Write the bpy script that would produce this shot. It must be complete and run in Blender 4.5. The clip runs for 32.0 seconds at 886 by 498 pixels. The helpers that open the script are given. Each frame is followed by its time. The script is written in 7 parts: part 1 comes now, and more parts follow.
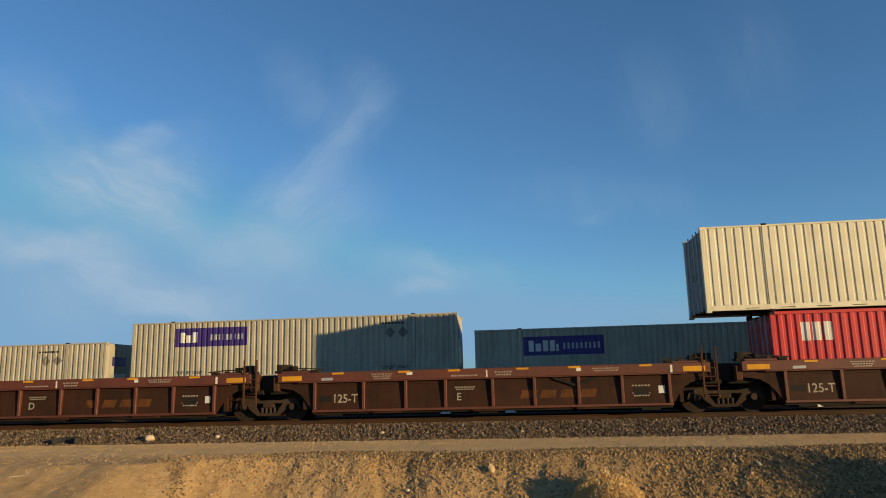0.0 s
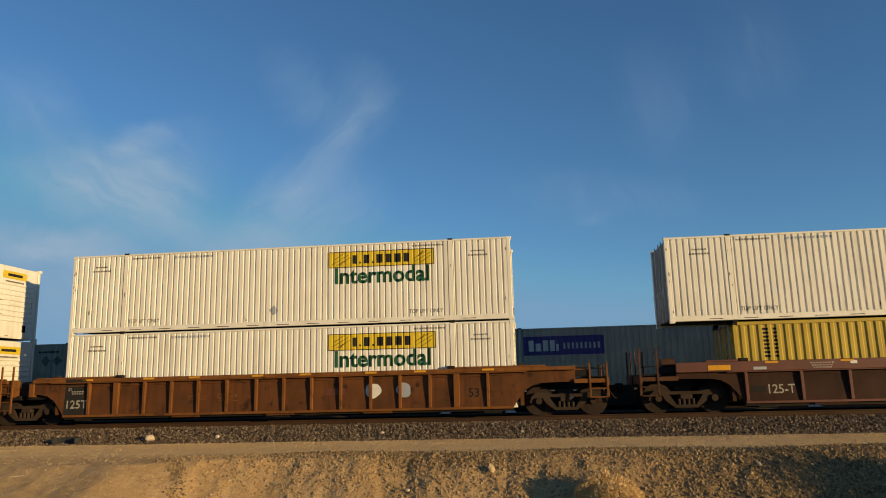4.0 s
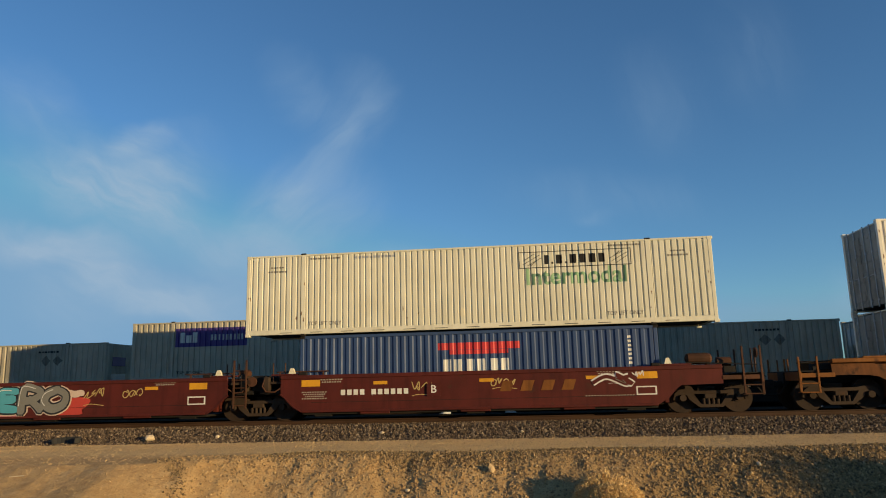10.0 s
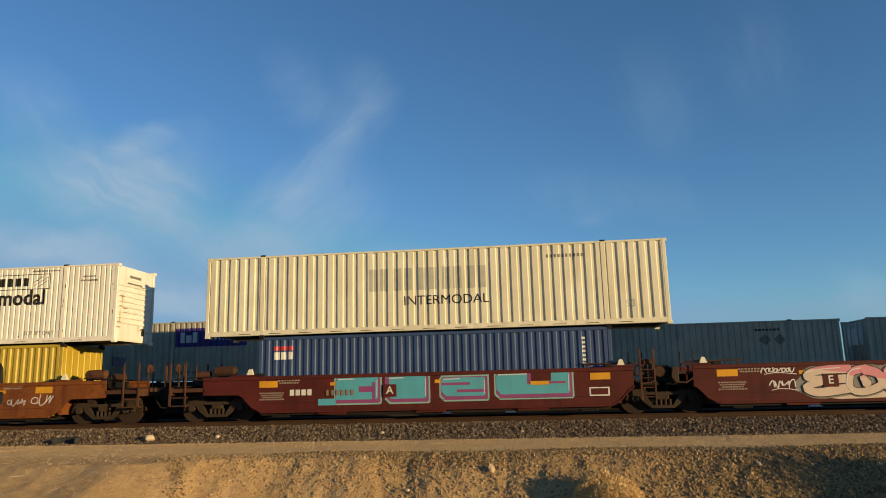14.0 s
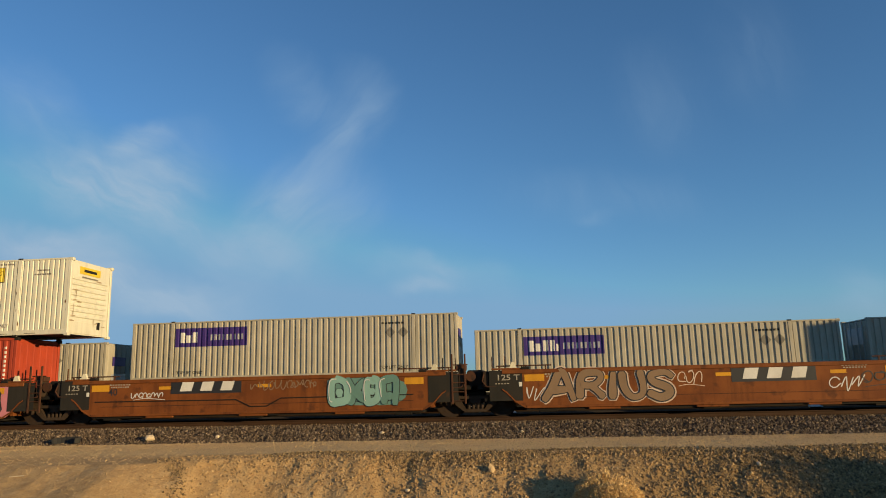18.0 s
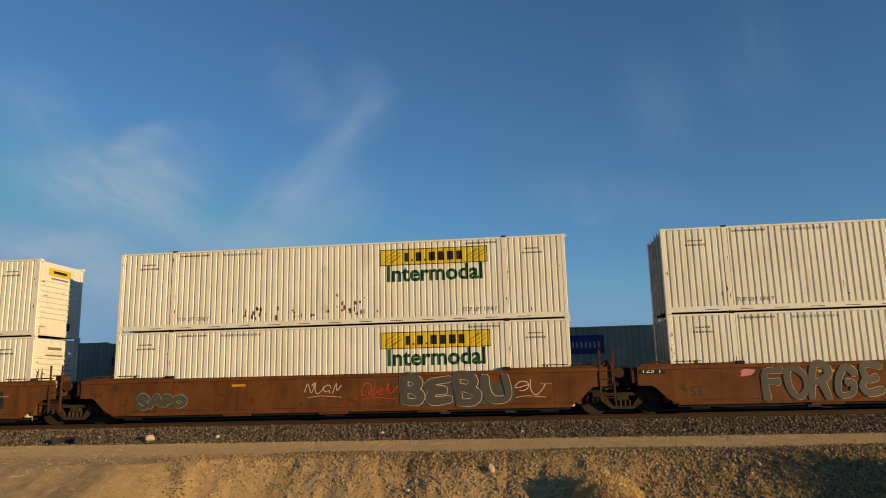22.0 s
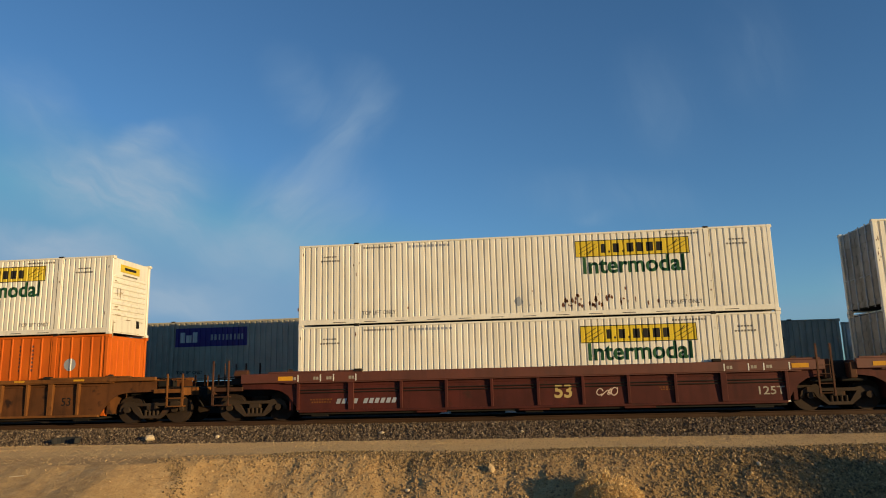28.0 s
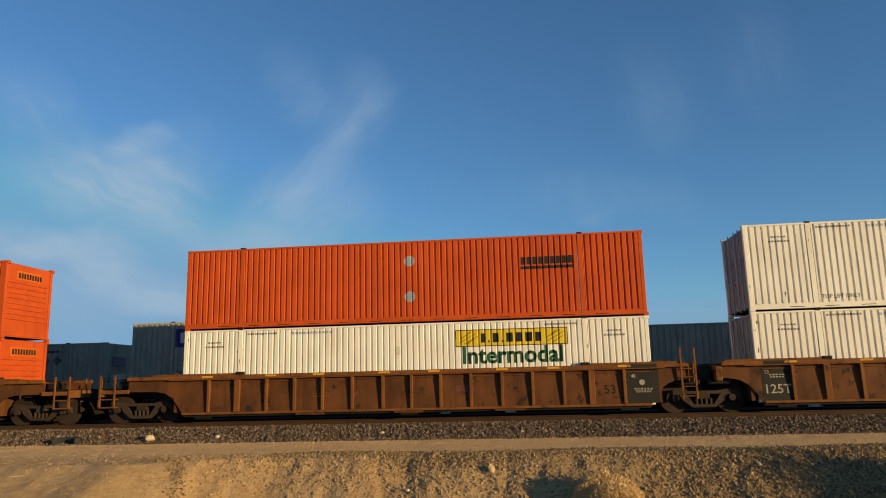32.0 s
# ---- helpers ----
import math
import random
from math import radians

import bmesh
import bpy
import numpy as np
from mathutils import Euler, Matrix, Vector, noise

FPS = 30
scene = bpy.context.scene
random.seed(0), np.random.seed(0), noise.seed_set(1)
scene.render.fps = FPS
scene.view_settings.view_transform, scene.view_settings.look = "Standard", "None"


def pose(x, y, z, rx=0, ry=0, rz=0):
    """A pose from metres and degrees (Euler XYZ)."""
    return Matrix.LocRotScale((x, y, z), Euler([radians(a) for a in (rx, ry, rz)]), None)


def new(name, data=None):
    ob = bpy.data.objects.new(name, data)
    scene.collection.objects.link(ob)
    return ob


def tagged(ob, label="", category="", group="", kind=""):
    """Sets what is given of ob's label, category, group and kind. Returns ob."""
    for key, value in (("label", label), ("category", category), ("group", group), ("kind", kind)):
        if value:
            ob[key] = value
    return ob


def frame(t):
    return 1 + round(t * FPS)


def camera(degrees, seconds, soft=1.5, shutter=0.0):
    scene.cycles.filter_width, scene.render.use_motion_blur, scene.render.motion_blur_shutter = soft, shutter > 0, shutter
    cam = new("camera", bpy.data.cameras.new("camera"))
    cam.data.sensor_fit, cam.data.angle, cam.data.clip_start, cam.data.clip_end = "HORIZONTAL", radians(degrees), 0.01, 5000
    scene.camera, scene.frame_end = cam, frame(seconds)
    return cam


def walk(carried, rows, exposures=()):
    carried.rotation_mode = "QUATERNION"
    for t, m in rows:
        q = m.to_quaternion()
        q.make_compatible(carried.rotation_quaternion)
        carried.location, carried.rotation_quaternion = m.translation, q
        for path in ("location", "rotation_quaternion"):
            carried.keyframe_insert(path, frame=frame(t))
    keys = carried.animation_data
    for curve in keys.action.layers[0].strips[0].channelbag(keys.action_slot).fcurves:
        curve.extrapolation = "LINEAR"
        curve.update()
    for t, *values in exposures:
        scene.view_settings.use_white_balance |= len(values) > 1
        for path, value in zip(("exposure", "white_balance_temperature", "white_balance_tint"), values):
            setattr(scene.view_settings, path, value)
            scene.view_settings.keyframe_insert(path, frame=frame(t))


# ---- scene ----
cam = camera(63.72, 32.0, soft=1.0)
CAM = pose(0, 0, 1.08, 100.814, 1.372, 6.810)
walk(cam, [(0.0, CAM), (32.0, CAM)], [(0.0, -0.04), (1.5, -0.03), (3.0, -0.12), (3.5, -0.2), (6.0, -0.28), (8.0, -0.3), (9.0, -0.25), (10.0, -0.12), (11.0, -0.09), (12.0, -0.06), (13.0, -0.06), (15.0, -0.09), (18.0, -0.07), (19.0, -0.1), (20.0, -0.08), (21.0, -0.24), (22.0, -0.31), (23.0, -0.34), (24.0, -0.3), (25.0, -0.24), (25.5, -0.25), (28.0, -0.22), (29.0, -0.2), (30.0, -0.21), (31.0, -0.21), (32.0, -0.09)])

# ---- light: low evening sun from the right and a little behind the camera ----
SUN_EL, SUN_TOWARDS = radians(7.7), radians(-60.4)     # the light travels this way, from +y
ray_dir = Vector((math.sin(SUN_TOWARDS) * math.cos(SUN_EL), math.cos(SUN_TOWARDS) * math.cos(SUN_EL), -math.sin(SUN_EL)))
sun = new("sun", bpy.data.lights.new("sun", "SUN"))
sun.data.energy, sun.data.angle, sun.data.color = 6.2, radians(0.55), (1.0, 0.735, 0.37)
sun.matrix_world = ray_dir.to_track_quat("-Z", "Y").to_matrix().to_4x4()


def node(nt, kind, **kw):
    n = nt.nodes.new(kind)
    for key, value in kw.items():
        if key in n.inputs:
            n.inputs[key].default_value = value
    return n


def ramp(nt, fac, stops):
    r = nt.nodes.new("ShaderNodeValToRGB")
    e = r.color_ramp.elements
    while len(e) < len(stops):
        e.new(0.5)
    for k, (p, c) in zip(e, stops):
        k.position = p
        k.color = (*c, 1) if isinstance(c, tuple) else (c, c, c, 1)
    nt.links.new(fac, r.inputs["Fac"])
    return r.outputs["Color"]


def mixed(nt, fac, a, b, how="MIX"):
    m = nt.nodes.new("ShaderNodeMix")
    m.data_type, m.blend_type = "RGBA", how
    for sock, value in ((m.inputs[0], fac), (m.inputs[6], a), (m.inputs[7], b)):
        if isinstance(value, (int, float)):
            sock.default_value = value if sock.type == "VALUE" else (value, value, value, 1)
        elif isinstance(value, tuple):
            sock.default_value = (*value, 1)
        else:
            nt.links.new(value, sock)
    return m.outputs[2]


def make_world():
    w = bpy.data.worlds.new("evening_sky")
    scene.world = w
    w.use_nodes = True
    nt = w.node_tree
    nt.nodes.clear()
    sky = nt.nodes.new("ShaderNodeTexSky")
    sky.sky_type, sky.sun_disc = "NISHITA", False
    sky.sun_elevation = SUN_EL
    sky.sun_rotation = math.atan2(-ray_dir.x, -ray_dir.y)
    sky.altitude, sky.air_density, sky.dust_density, sky.ozone_density = 700, 1.0, 0.15, 4.0
    tint = mixed(nt, 1.0, mixed(nt, 1.0, sky.outputs[0], (1.66, 1.71, 1.67), "MULTIPLY"), (2.02, 3.74, 5.68), "DARKEN")
    # thin cirrus on a flat sheet of cloud far to the north: long soft wisps, each with fibres that run along it
    sep = nt.nodes.new("ShaderNodeSeparateXYZ")
    nt.links.new(nt.nodes.new("ShaderNodeTexCoord").outputs["Generated"], sep.inputs[0])

    def chain(kind, a, b):
        m = nt.nodes.new("ShaderNodeMath")
        m.operation = kind
        for sock, value in zip(m.inputs, (a, b)):
            if isinstance(value, float):
                sock.default_value = value
            else:
                nt.links.new(value, sock)
        return m.outputs[0]
    flat = nt.nodes.new("ShaderNodeCombineXYZ")
    nt.links.new(chain("DIVIDE", sep.outputs[0], sep.outputs[1]), flat.inputs[0])
    nt.links.new(chain("DIVIDE", sep.outputs[2], sep.outputs[1]), flat.inputs[1])
    bend = node(nt, "ShaderNodeTexNoise", Scale=7.0, Detail=3.0, Roughness=0.55)
    nt.links.new(flat.outputs[0], bend.inputs["Vector"])
    shift = nt.nodes.new("ShaderNodeVectorMath")
    shift.operation = "MULTIPLY_ADD"
    shift.inputs[1].default_value = (0.085, 0.085, 0.0)
    nt.links.new(bend.outputs["Color"], shift.inputs[0])
    nt.links.new(flat.outputs[0], shift.inputs[2])
    place = shift.outputs[0]
    OFF = 0.0425                                   # the mean of the bend

    def fibres(turn):
        mp = nt.nodes.new("ShaderNodeMapping")
        mp.vector_type = "TEXTURE"
        mp.inputs["Rotation"].default_value = (0, 0, radians(turn))
        mp.inputs["Scale"].default_value = (0.20, 0.055, 1.0)
        nt.links.new(place, mp.inputs["Vector"])
        n = node(nt, "ShaderNodeTexNoise", Scale=1.0, Detail=7.0, Roughness=0.58, Distortion=0.6)
        nt.links.new(mp.outputs[0], n.inputs["Vector"])
        return ramp(nt, n.outputs["Fac"], ((0.3, 0.25), (0.72, 1.0)))
    amount = None
    for turn, wisps in ((-30, [(-0.611, 0.311, 0.168, 0.073, -30, 1.0), (-0.59, 0.394, 0.066, 0.03, 7, 0.8), (-0.72, 0.339, 0.121, 0.049, -17, 0.6), (-0.544, 0.315, 0.094, 0.102, -33, 0.5), (-0.403, 0.203, 0.131, 0.047, -21, 0.7), (-0.774, 0.466, 0.13, 0.066, -40, 0.3)]),
                        (44, [(-0.251, 0.382, 0.097, 0.05, 46, 0.4), (-0.355, 0.288, 0.115, 0.05, 43, 0.52), (-0.298, 0.242, 0.118, 0.075, 35, 0.55), (-0.314, 0.444, 0.109, 0.05, -42, 0.3), (-0.221, 0.45, 0.075, 0.041, -56, 0.25)]),
                        (-18, [(-0.751, 0.233, 0.113, 0.033, -1, 1.2), (-0.629, 0.185, 0.113, 0.047, -33, 1.15), (-0.511, 0.136, 0.098, 0.036, -14, 1.15), (-0.681, 0.152, 0.131, 0.071, -27, 0.45), (-0.43, 0.136, 0.083, 0.044, -31, 0.3),
                               (-0.157, 0.162, 0.1, 0.023, -16, 0.45), (-0.14, 0.133, 0.06, 0.014, -10, 0.8), (-0.083, 0.148, 0.085, 0.03, -15, 0.35), (0.453, 0.102, 0.059, 0.033, -22, 0.4)]),
                        (-76, [(0.207, 0.403, 0.104, 0.064, -76, 0.14), (0.342, 0.463, 0.12, 0.065, -83, 0.11), (0.119, 0.26, 0.174, 0.044, -6, 0.16), (0.096, 0.232, 0.03, 0.012, 2, 0.15)])):
        total = None
        for u, v, long, wide, lean, gain in wisps:
            mp = nt.nodes.new("ShaderNodeMapping")
            mp.vector_type = "TEXTURE"
            mp.inputs["Location"].default_value = (u + OFF, v + OFF, 0)
            mp.inputs["Rotation"].default_value = (0, 0, radians(lean))
            mp.inputs["Scale"].default_value = (long * 1.2, wide * 1.35, 1e6)
            nt.links.new(place, mp.inputs["Vector"])
            d = nt.nodes.new("ShaderNodeVectorMath")
            d.operation = "LENGTH"
            nt.links.new(mp.outputs[0], d.inputs[0])
            r = nt.nodes.new("ShaderNodeMapRange")
            r.interpolation_type = "SMOOTHSTEP"
            for key, value in (("From Min", 1.0), ("From Max", 0.0), ("To Min", 0.0), ("To Max", gain)):
                r.inputs[key].default_value = value
            nt.links.new(d.outputs["Value"], r.inputs["Value"])
            total = r.outputs[0] if total is None else chain("ADD", total, r.outputs[0])
        here = chain("MULTIPLY", total, fibres(turn))
        amount = here if amount is None else chain("ADD", amount, here)
    half = chain("MINIMUM", amount, 0.85)
    veil = mixed(nt, half, tint, (3.3, 4.62, 6.05))
    bg = node(nt, "ShaderNodeBackground", Strength=0.108)
    out = nt.nodes.new("ShaderNodeOutputWorld")
    nt.links.new(veil, bg.inputs[0])
    nt.links.new(bg.outputs[0], out.inputs[0])


make_world()

# ---- materials ----
MATS = {}


def paint(name, base, alt=None, rough=0.5, metal=0.0, rust=0.0, rust_col=(0.16, 0.06, 0.025), scale=1.2, bump=0.15, streak=0.25, grain=60):
    """Weathered paint or bare surface: large patches, downward streaks, a rust mask and fine grain."""
    if name in MATS:
        return MATS[name]
    m = bpy.data.materials.new(name)
    m.use_nodes = True
    nt = m.node_tree
    b = nt.nodes["Principled BSDF"]
    b.inputs["Metallic"].default_value = metal
    b.inputs["Specular IOR Level"].default_value = 0.5 if rough < 0.62 else 0.2
    co = nt.nodes.new("ShaderNodeTexCoord").outputs["Object"]
    rnd = nt.nodes.new("ShaderNodeObjectInfo").outputs["Random"]
    mul = node(nt, "ShaderNodeMath")
    mul.operation = "MULTIPLY"
    mul.inputs[1].default_value = 37.0
    nt.links.new(rnd, mul.inputs[0])

    def noise_at(sc, detail, stretch=None):
        n = nt.nodes.new("ShaderNodeTexNoise")
        n.noise_dimensions = "4D"
        n.inputs["Scale"].default_value, n.inputs["Detail"].default_value = sc, detail
        nt.links.new(mul.outputs[0], n.inputs["W"])
        if stretch:
            mp = nt.nodes.new("ShaderNodeMapping")
            mp.inputs["Scale"].default_value = stretch
            nt.links.new(co, mp.inputs["Vector"])
            nt.links.new(mp.outputs[0], n.inputs["Vector"])
        else:
            nt.links.new(co, n.inputs["Vector"])
        return n.outputs["Fac"]

    alt = alt or tuple(c * 0.78 for c in base)
    big = noise_at(scale, 5)
    col = mixed(nt, ramp(nt, big, ((0.35, 0.0), (0.68, 1.0))), base, alt)
    if streak:
        st = noise_at(1.0, 3, (5.0, 5.0, 0.35))
        col = mixed(nt, ramp(nt, st, ((0.5, 0.0), (0.75, streak))), col, tuple(c * 0.5 for c in alt))
    if rust:
        rm = noise_at(2.6, 7)
        edge = max(0.02, 1.0 - rust)
        k = 0.42 + 0.3 * (1 - rust)
        col = mixed(nt, ramp(nt, rm, ((k, 0.0), (k + 0.09, 1.0))), col, rust_col)
    fine = noise_at(grain, 3)
    col = mixed(nt, 0.25, col, mixed(nt, 1.0, col, ramp(nt, fine, ((0.3, 0.55), (0.7, 1.25))), "MULTIPLY"))
    nt.links.new(col, b.inputs["Base Color"])
    r = nt.nodes.new("ShaderNodeMapRange")
    r.inputs["To Min"].default_value, r.inputs["To Max"].default_value = max(0.05, rough - 0.12), min(1.0, rough + 0.15)
    nt.links.new(big, r.inputs["Value"])
    nt.links.new(r.outputs[0], b.inputs["Roughness"])
    if bump:
        bp = node(nt, "ShaderNodeBump", Strength=bump, Distance=0.02)
        nt.links.new(noise_at(grain * 0.4, 4), bp.inputs["Height"])
        nt.links.new(bp.outputs[0], b.inputs["Normal"])
    MATS[name] = m
    return m


M_IVORY = paint("ivory_paint", (0.6808, 0.644, 0.4968), (0.598, 0.5612, 0.4232), rough=0.5, streak=0.4, bump=0.05)
M_WHITE = paint("white_paint", (0.805, 0.752, 0.635), (0.72, 0.663, 0.545), rough=0.44, streak=0.35, bump=0.05)
M_CREAM = paint("cream_paint", (0.7150, 0.6550, 0.4800), (0.6200, 0.5600, 0.3900), rough=0.5, streak=0.4, bump=0.05)
M_GREY = paint("pale_grey_paint", (0.430, 0.3900, 0.305), (0.3500, 0.3180, 0.2450), rough=0.65, streak=0.35, bump=0.05)
M_ORANGE = paint("orange_paint", (0.5336, 0.081, 0.011), (0.4416, 0.0644, 0.0101), rough=0.7, streak=0.35, bump=0.05)
M_TANGERINE = paint("bright_orange_paint", (0.6072, 0.1242, 0.0074), (0.506, 0.0966, 0.0074), rough=0.7, streak=0.3, bump=0.05)
M_RED = paint("red_paint", (0.506, 0.0322, 0.0276), (0.414, 0.0276, 0.0276), rough=0.45, streak=0.2, bump=0.05)
M_BRICKRED = paint("brick_red_paint", (0.3956, 0.057, 0.0239), (0.3128, 0.0442, 0.0202), rough=0.66, streak=0.35, bump=0.05)
M_MAROON = paint("maroon_paint", (0.2024, 0.023, 0.0276), (0.1564, 0.0184, 0.023), rough=0.5, streak=0.2, bump=0.05)
M_BLUE = paint("blue_paint", (0.0285, 0.0590, 0.1450), (0.0250, 0.0500, 0.1210), rough=0.55, streak=0.3, bump=0.05)
M_NAVY = paint("navy_paint", (0.0313, 0.0386, 0.0515), (0.0267, 0.0331, 0.0432), rough=0.45, streak=0.25, bump=0.05)
M_YELLOW = paint("yellow_paint", (0.4500, 0.3150, 0.0240), (0.3780, 0.2540, 0.0185), rough=0.5, streak=0.25, bump=0.05)
M_SIGN = paint("sign_yellow", (0.6808, 0.4876, 0.0138), (0.6072, 0.4232, 0.0138), rough=0.45, streak=0.1, bump=0.0)
M_GREEN = paint("letter_green", (0.0095, 0.070, 0.0290), (0.0130, 0.062, 0.0260), rough=0.75, streak=0.2, bump=0.0)
M_FADED = paint("faded_green", (0.1564, 0.3036, 0.1472), (0.2024, 0.3312, 0.184), rough=0.6, streak=0.3, bump=0.0)
M_BLACK = paint("black_paint", (0.0147, 0.0138, 0.0138), (0.0258, 0.023, 0.0202), rough=0.75, streak=0, bump=0.0)
M_PURPLE = paint("purple_paint", (0.0414, 0.0184, 0.1472), (0.046, 0.023, 0.1656), rough=0.5, streak=0, bump=0.0)
M_LETTER = paint("white_letter", (0.6624, 0.644, 0.5888), (0.552, 0.5244, 0.46), rough=0.65, streak=0.2, bump=0.0)
M_STENCIL = paint("worn_white_stencil", (0.368, 0.3312, 0.2668), (0.2392, 0.2024, 0.1564), rough=0.75, streak=0.3, scale=5, bump=0.0)
M_PRINT = paint("grey_small_print", (0.1472, 0.1334, 0.1104), (0.2208, 0.1978, 0.161), rough=0.75, streak=0, scale=5, bump=0.0)
M_DASH = paint("amber_reflector", (0.6256, 0.3036, 0.0184), (0.4784, 0.2208, 0.0184), rough=0.65, streak=0.3, bump=0.0)
M_SILVER = paint("galvanised_plate", (0.414, 0.4232, 0.4232), (0.3312, 0.3312, 0.3312), rough=0.45, metal=0.3, streak=0.2, bump=0.0)
M_DARK = paint("dark_steel", (0.011, 0.0097, 0.0087), (0.0184, 0.0147, 0.011), rough=0.75, rust=0.3, rust_col=(0.0258, 0.0147, 0.0092), streak=0.2)
M_TRUCK = paint("truck_casting", (0.0490, 0.0325, 0.0215), (0.0318, 0.0200, 0.0124), rough=0.85, rust=0.3, rust_col=(0.0644, 0.0313, 0.0156), streak=0.2)
M_WHEEL = paint("wheel_steel", (0.0414, 0.0258, 0.0166), (0.0239, 0.0156, 0.011), rough=0.75, metal=0.1, streak=0)
# recessed plates are darker than the ribs and chords that stand out
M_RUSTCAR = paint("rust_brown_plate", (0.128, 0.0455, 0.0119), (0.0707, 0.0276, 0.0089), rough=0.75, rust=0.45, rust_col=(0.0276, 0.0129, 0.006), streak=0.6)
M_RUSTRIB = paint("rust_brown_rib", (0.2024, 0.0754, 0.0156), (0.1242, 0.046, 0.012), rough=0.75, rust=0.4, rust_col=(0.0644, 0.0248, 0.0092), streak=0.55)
# plates between the ribs are much darker than the redder sill and ribs
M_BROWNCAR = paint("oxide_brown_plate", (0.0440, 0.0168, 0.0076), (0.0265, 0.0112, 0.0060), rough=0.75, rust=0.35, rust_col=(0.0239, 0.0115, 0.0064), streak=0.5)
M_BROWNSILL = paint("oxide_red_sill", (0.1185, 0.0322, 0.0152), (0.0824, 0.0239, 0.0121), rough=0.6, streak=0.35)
M_MAROONCAR = paint("maroon_car", (0.0880, 0.0150, 0.0100), (0.0560, 0.0108, 0.0078), rough=0.65, streak=0.5, rust=0.25, rust_col=(0.0506, 0.0184, 0.0101))
M_ORANGECAR = paint("faded_orange_car", (0.2010, 0.0620, 0.0125), (0.1300, 0.0390, 0.0102), rough=0.7, rust=0.45, rust_col=(0.092, 0.0304, 0.0092), streak=0.6)
M_TANCAR = paint("brown_oxide_car", (0.1518, 0.0534, 0.012), (0.092, 0.0331, 0.0092), rough=0.7, rust=0.42, rust_col=(0.069, 0.0258, 0.0092), streak=0.65)
M_REDRIB = paint("dark_red_car", (0.0800, 0.0172, 0.0112), (0.0500, 0.0120, 0.0085), rough=0.65, rust=0.3, rust_col=(0.0368, 0.0147, 0.0083), streak=0.45)
M_END = paint("sooty_end_steel", (0.092, 0.0368, 0.0175), (0.0478, 0.0221, 0.012), rough=0.75, rust=0.4, rust_col=(0.0239, 0.0147, 0.0101), streak=0.4)
M_RAIL = paint("rail_rust", (0.0534, 0.0267, 0.0138), (0.0386, 0.0202, 0.011), rough=0.75, streak=0)
M_TIE = paint("tie_timber", (0.0414, 0.0313, 0.0239), (0.0644, 0.0478, 0.0368), rough=0.9, streak=0, grain=25, bump=0.5)
M_ENDPANEL = paint("dark_grey_end_panel", (0.0184, 0.0175, 0.0138), (0.0276, 0.023, 0.0175), rough=0.75, rust=0.3, rust_col=(0.0506, 0.0248, 0.0129), streak=0.4)
# door grime, darkened further to carry the shade of the left ends
M_DOOR = paint("grimy_shaded_door_paint", (0.3312, 0.3174, 0.276), (0.2024, 0.1886, 0.1564), rough=0.65, rust=0.3, rust_col=(0.092, 0.0644, 0.0414), streak=0.6)
M_GRIME = paint("brown_grime", (0.42, 0.33, 0.21), (0.25, 0.175, 0.10), rough=0.9, streak=0, bump=0.1)
M_GHOST = paint("ghost_lettering", (0.39, 0.37, 0.285), (0.47, 0.44, 0.33), rough=0.6, streak=0.3, scale=4, bump=0.0)
M_RUSTSPOT = paint("rust_spot", (0.1104, 0.0414, 0.0184), (0.1656, 0.069, 0.0276), rough=0.9, streak=0, bump=0.2)

def spray_can(name, c):
    return paint("spray_" + name, c, tuple(v * 0.85 for v in c), rough=0.6, streak=0.15, bump=0.0)


S_BLACK, S_WHITE, S_GREY = spray_can("black", (0.0184, 0.0184, 0.0202)), spray_can("white", (0.6072, 0.5888, 0.552)), spray_can("grey", (0.184, 0.1748, 0.1472))
S_TEAL, S_PALE, S_PINK = spray_can("teal", (0.0782, 0.3312, 0.3956)), spray_can("pale_teal", (0.2208, 0.3864, 0.3312)), spray_can("pink", (0.5704, 0.2024, 0.23))
S_CREAM, S_RED, S_PURPLE = spray_can("cream", (0.5704, 0.4324, 0.3312)), spray_can("red", (0.46, 0.046, 0.0276)), spray_can("purple", (0.23, 0.046, 0.1472))
S_DIM = spray_can("dim_teal", (0.1104, 0.2208, 0.184))
S_GREYBROWN = spray_can("grey_brown", (0.07, 0.058, 0.042))
S_GREEN, S_YELLOW, S_TAN = spray_can("green", (0.1564, 0.2484, 0.138)), spray_can("yellow", (0.46, 0.3312, 0.1104)), spray_can("tan", (0.2208, 0.138, 0.0736))

# ---- mesh helpers ----
MESHES = {}


def to_mesh(bm, name, material, smooth=False):
    me = bpy.data.meshes.new(name)
    bmesh.ops.recalc_face_normals(bm, faces=bm.faces)
    bm.to_mesh(me)
    bm.free()
    me.materials.append(material)
    if smooth:
        for p in me.polygons:
            p.use_smooth = True
    return me


def part(name, bm, material, parent, label="", key=None, smooth=False):
    """Links a bmesh (or a function that makes one, remembered under key) as one mesh object under parent."""
    k = (key, material.name) if key else None
    if k and k in MESHES:
        me = MESHES[k]
    else:
        me = to_mesh(bm() if callable(bm) else bm, name, material, smooth)
        if k:
            MESHES[k] = me
    ob = new(name, me)
    ob.parent = parent
    if label:
        ob["label"] = label
    return ob


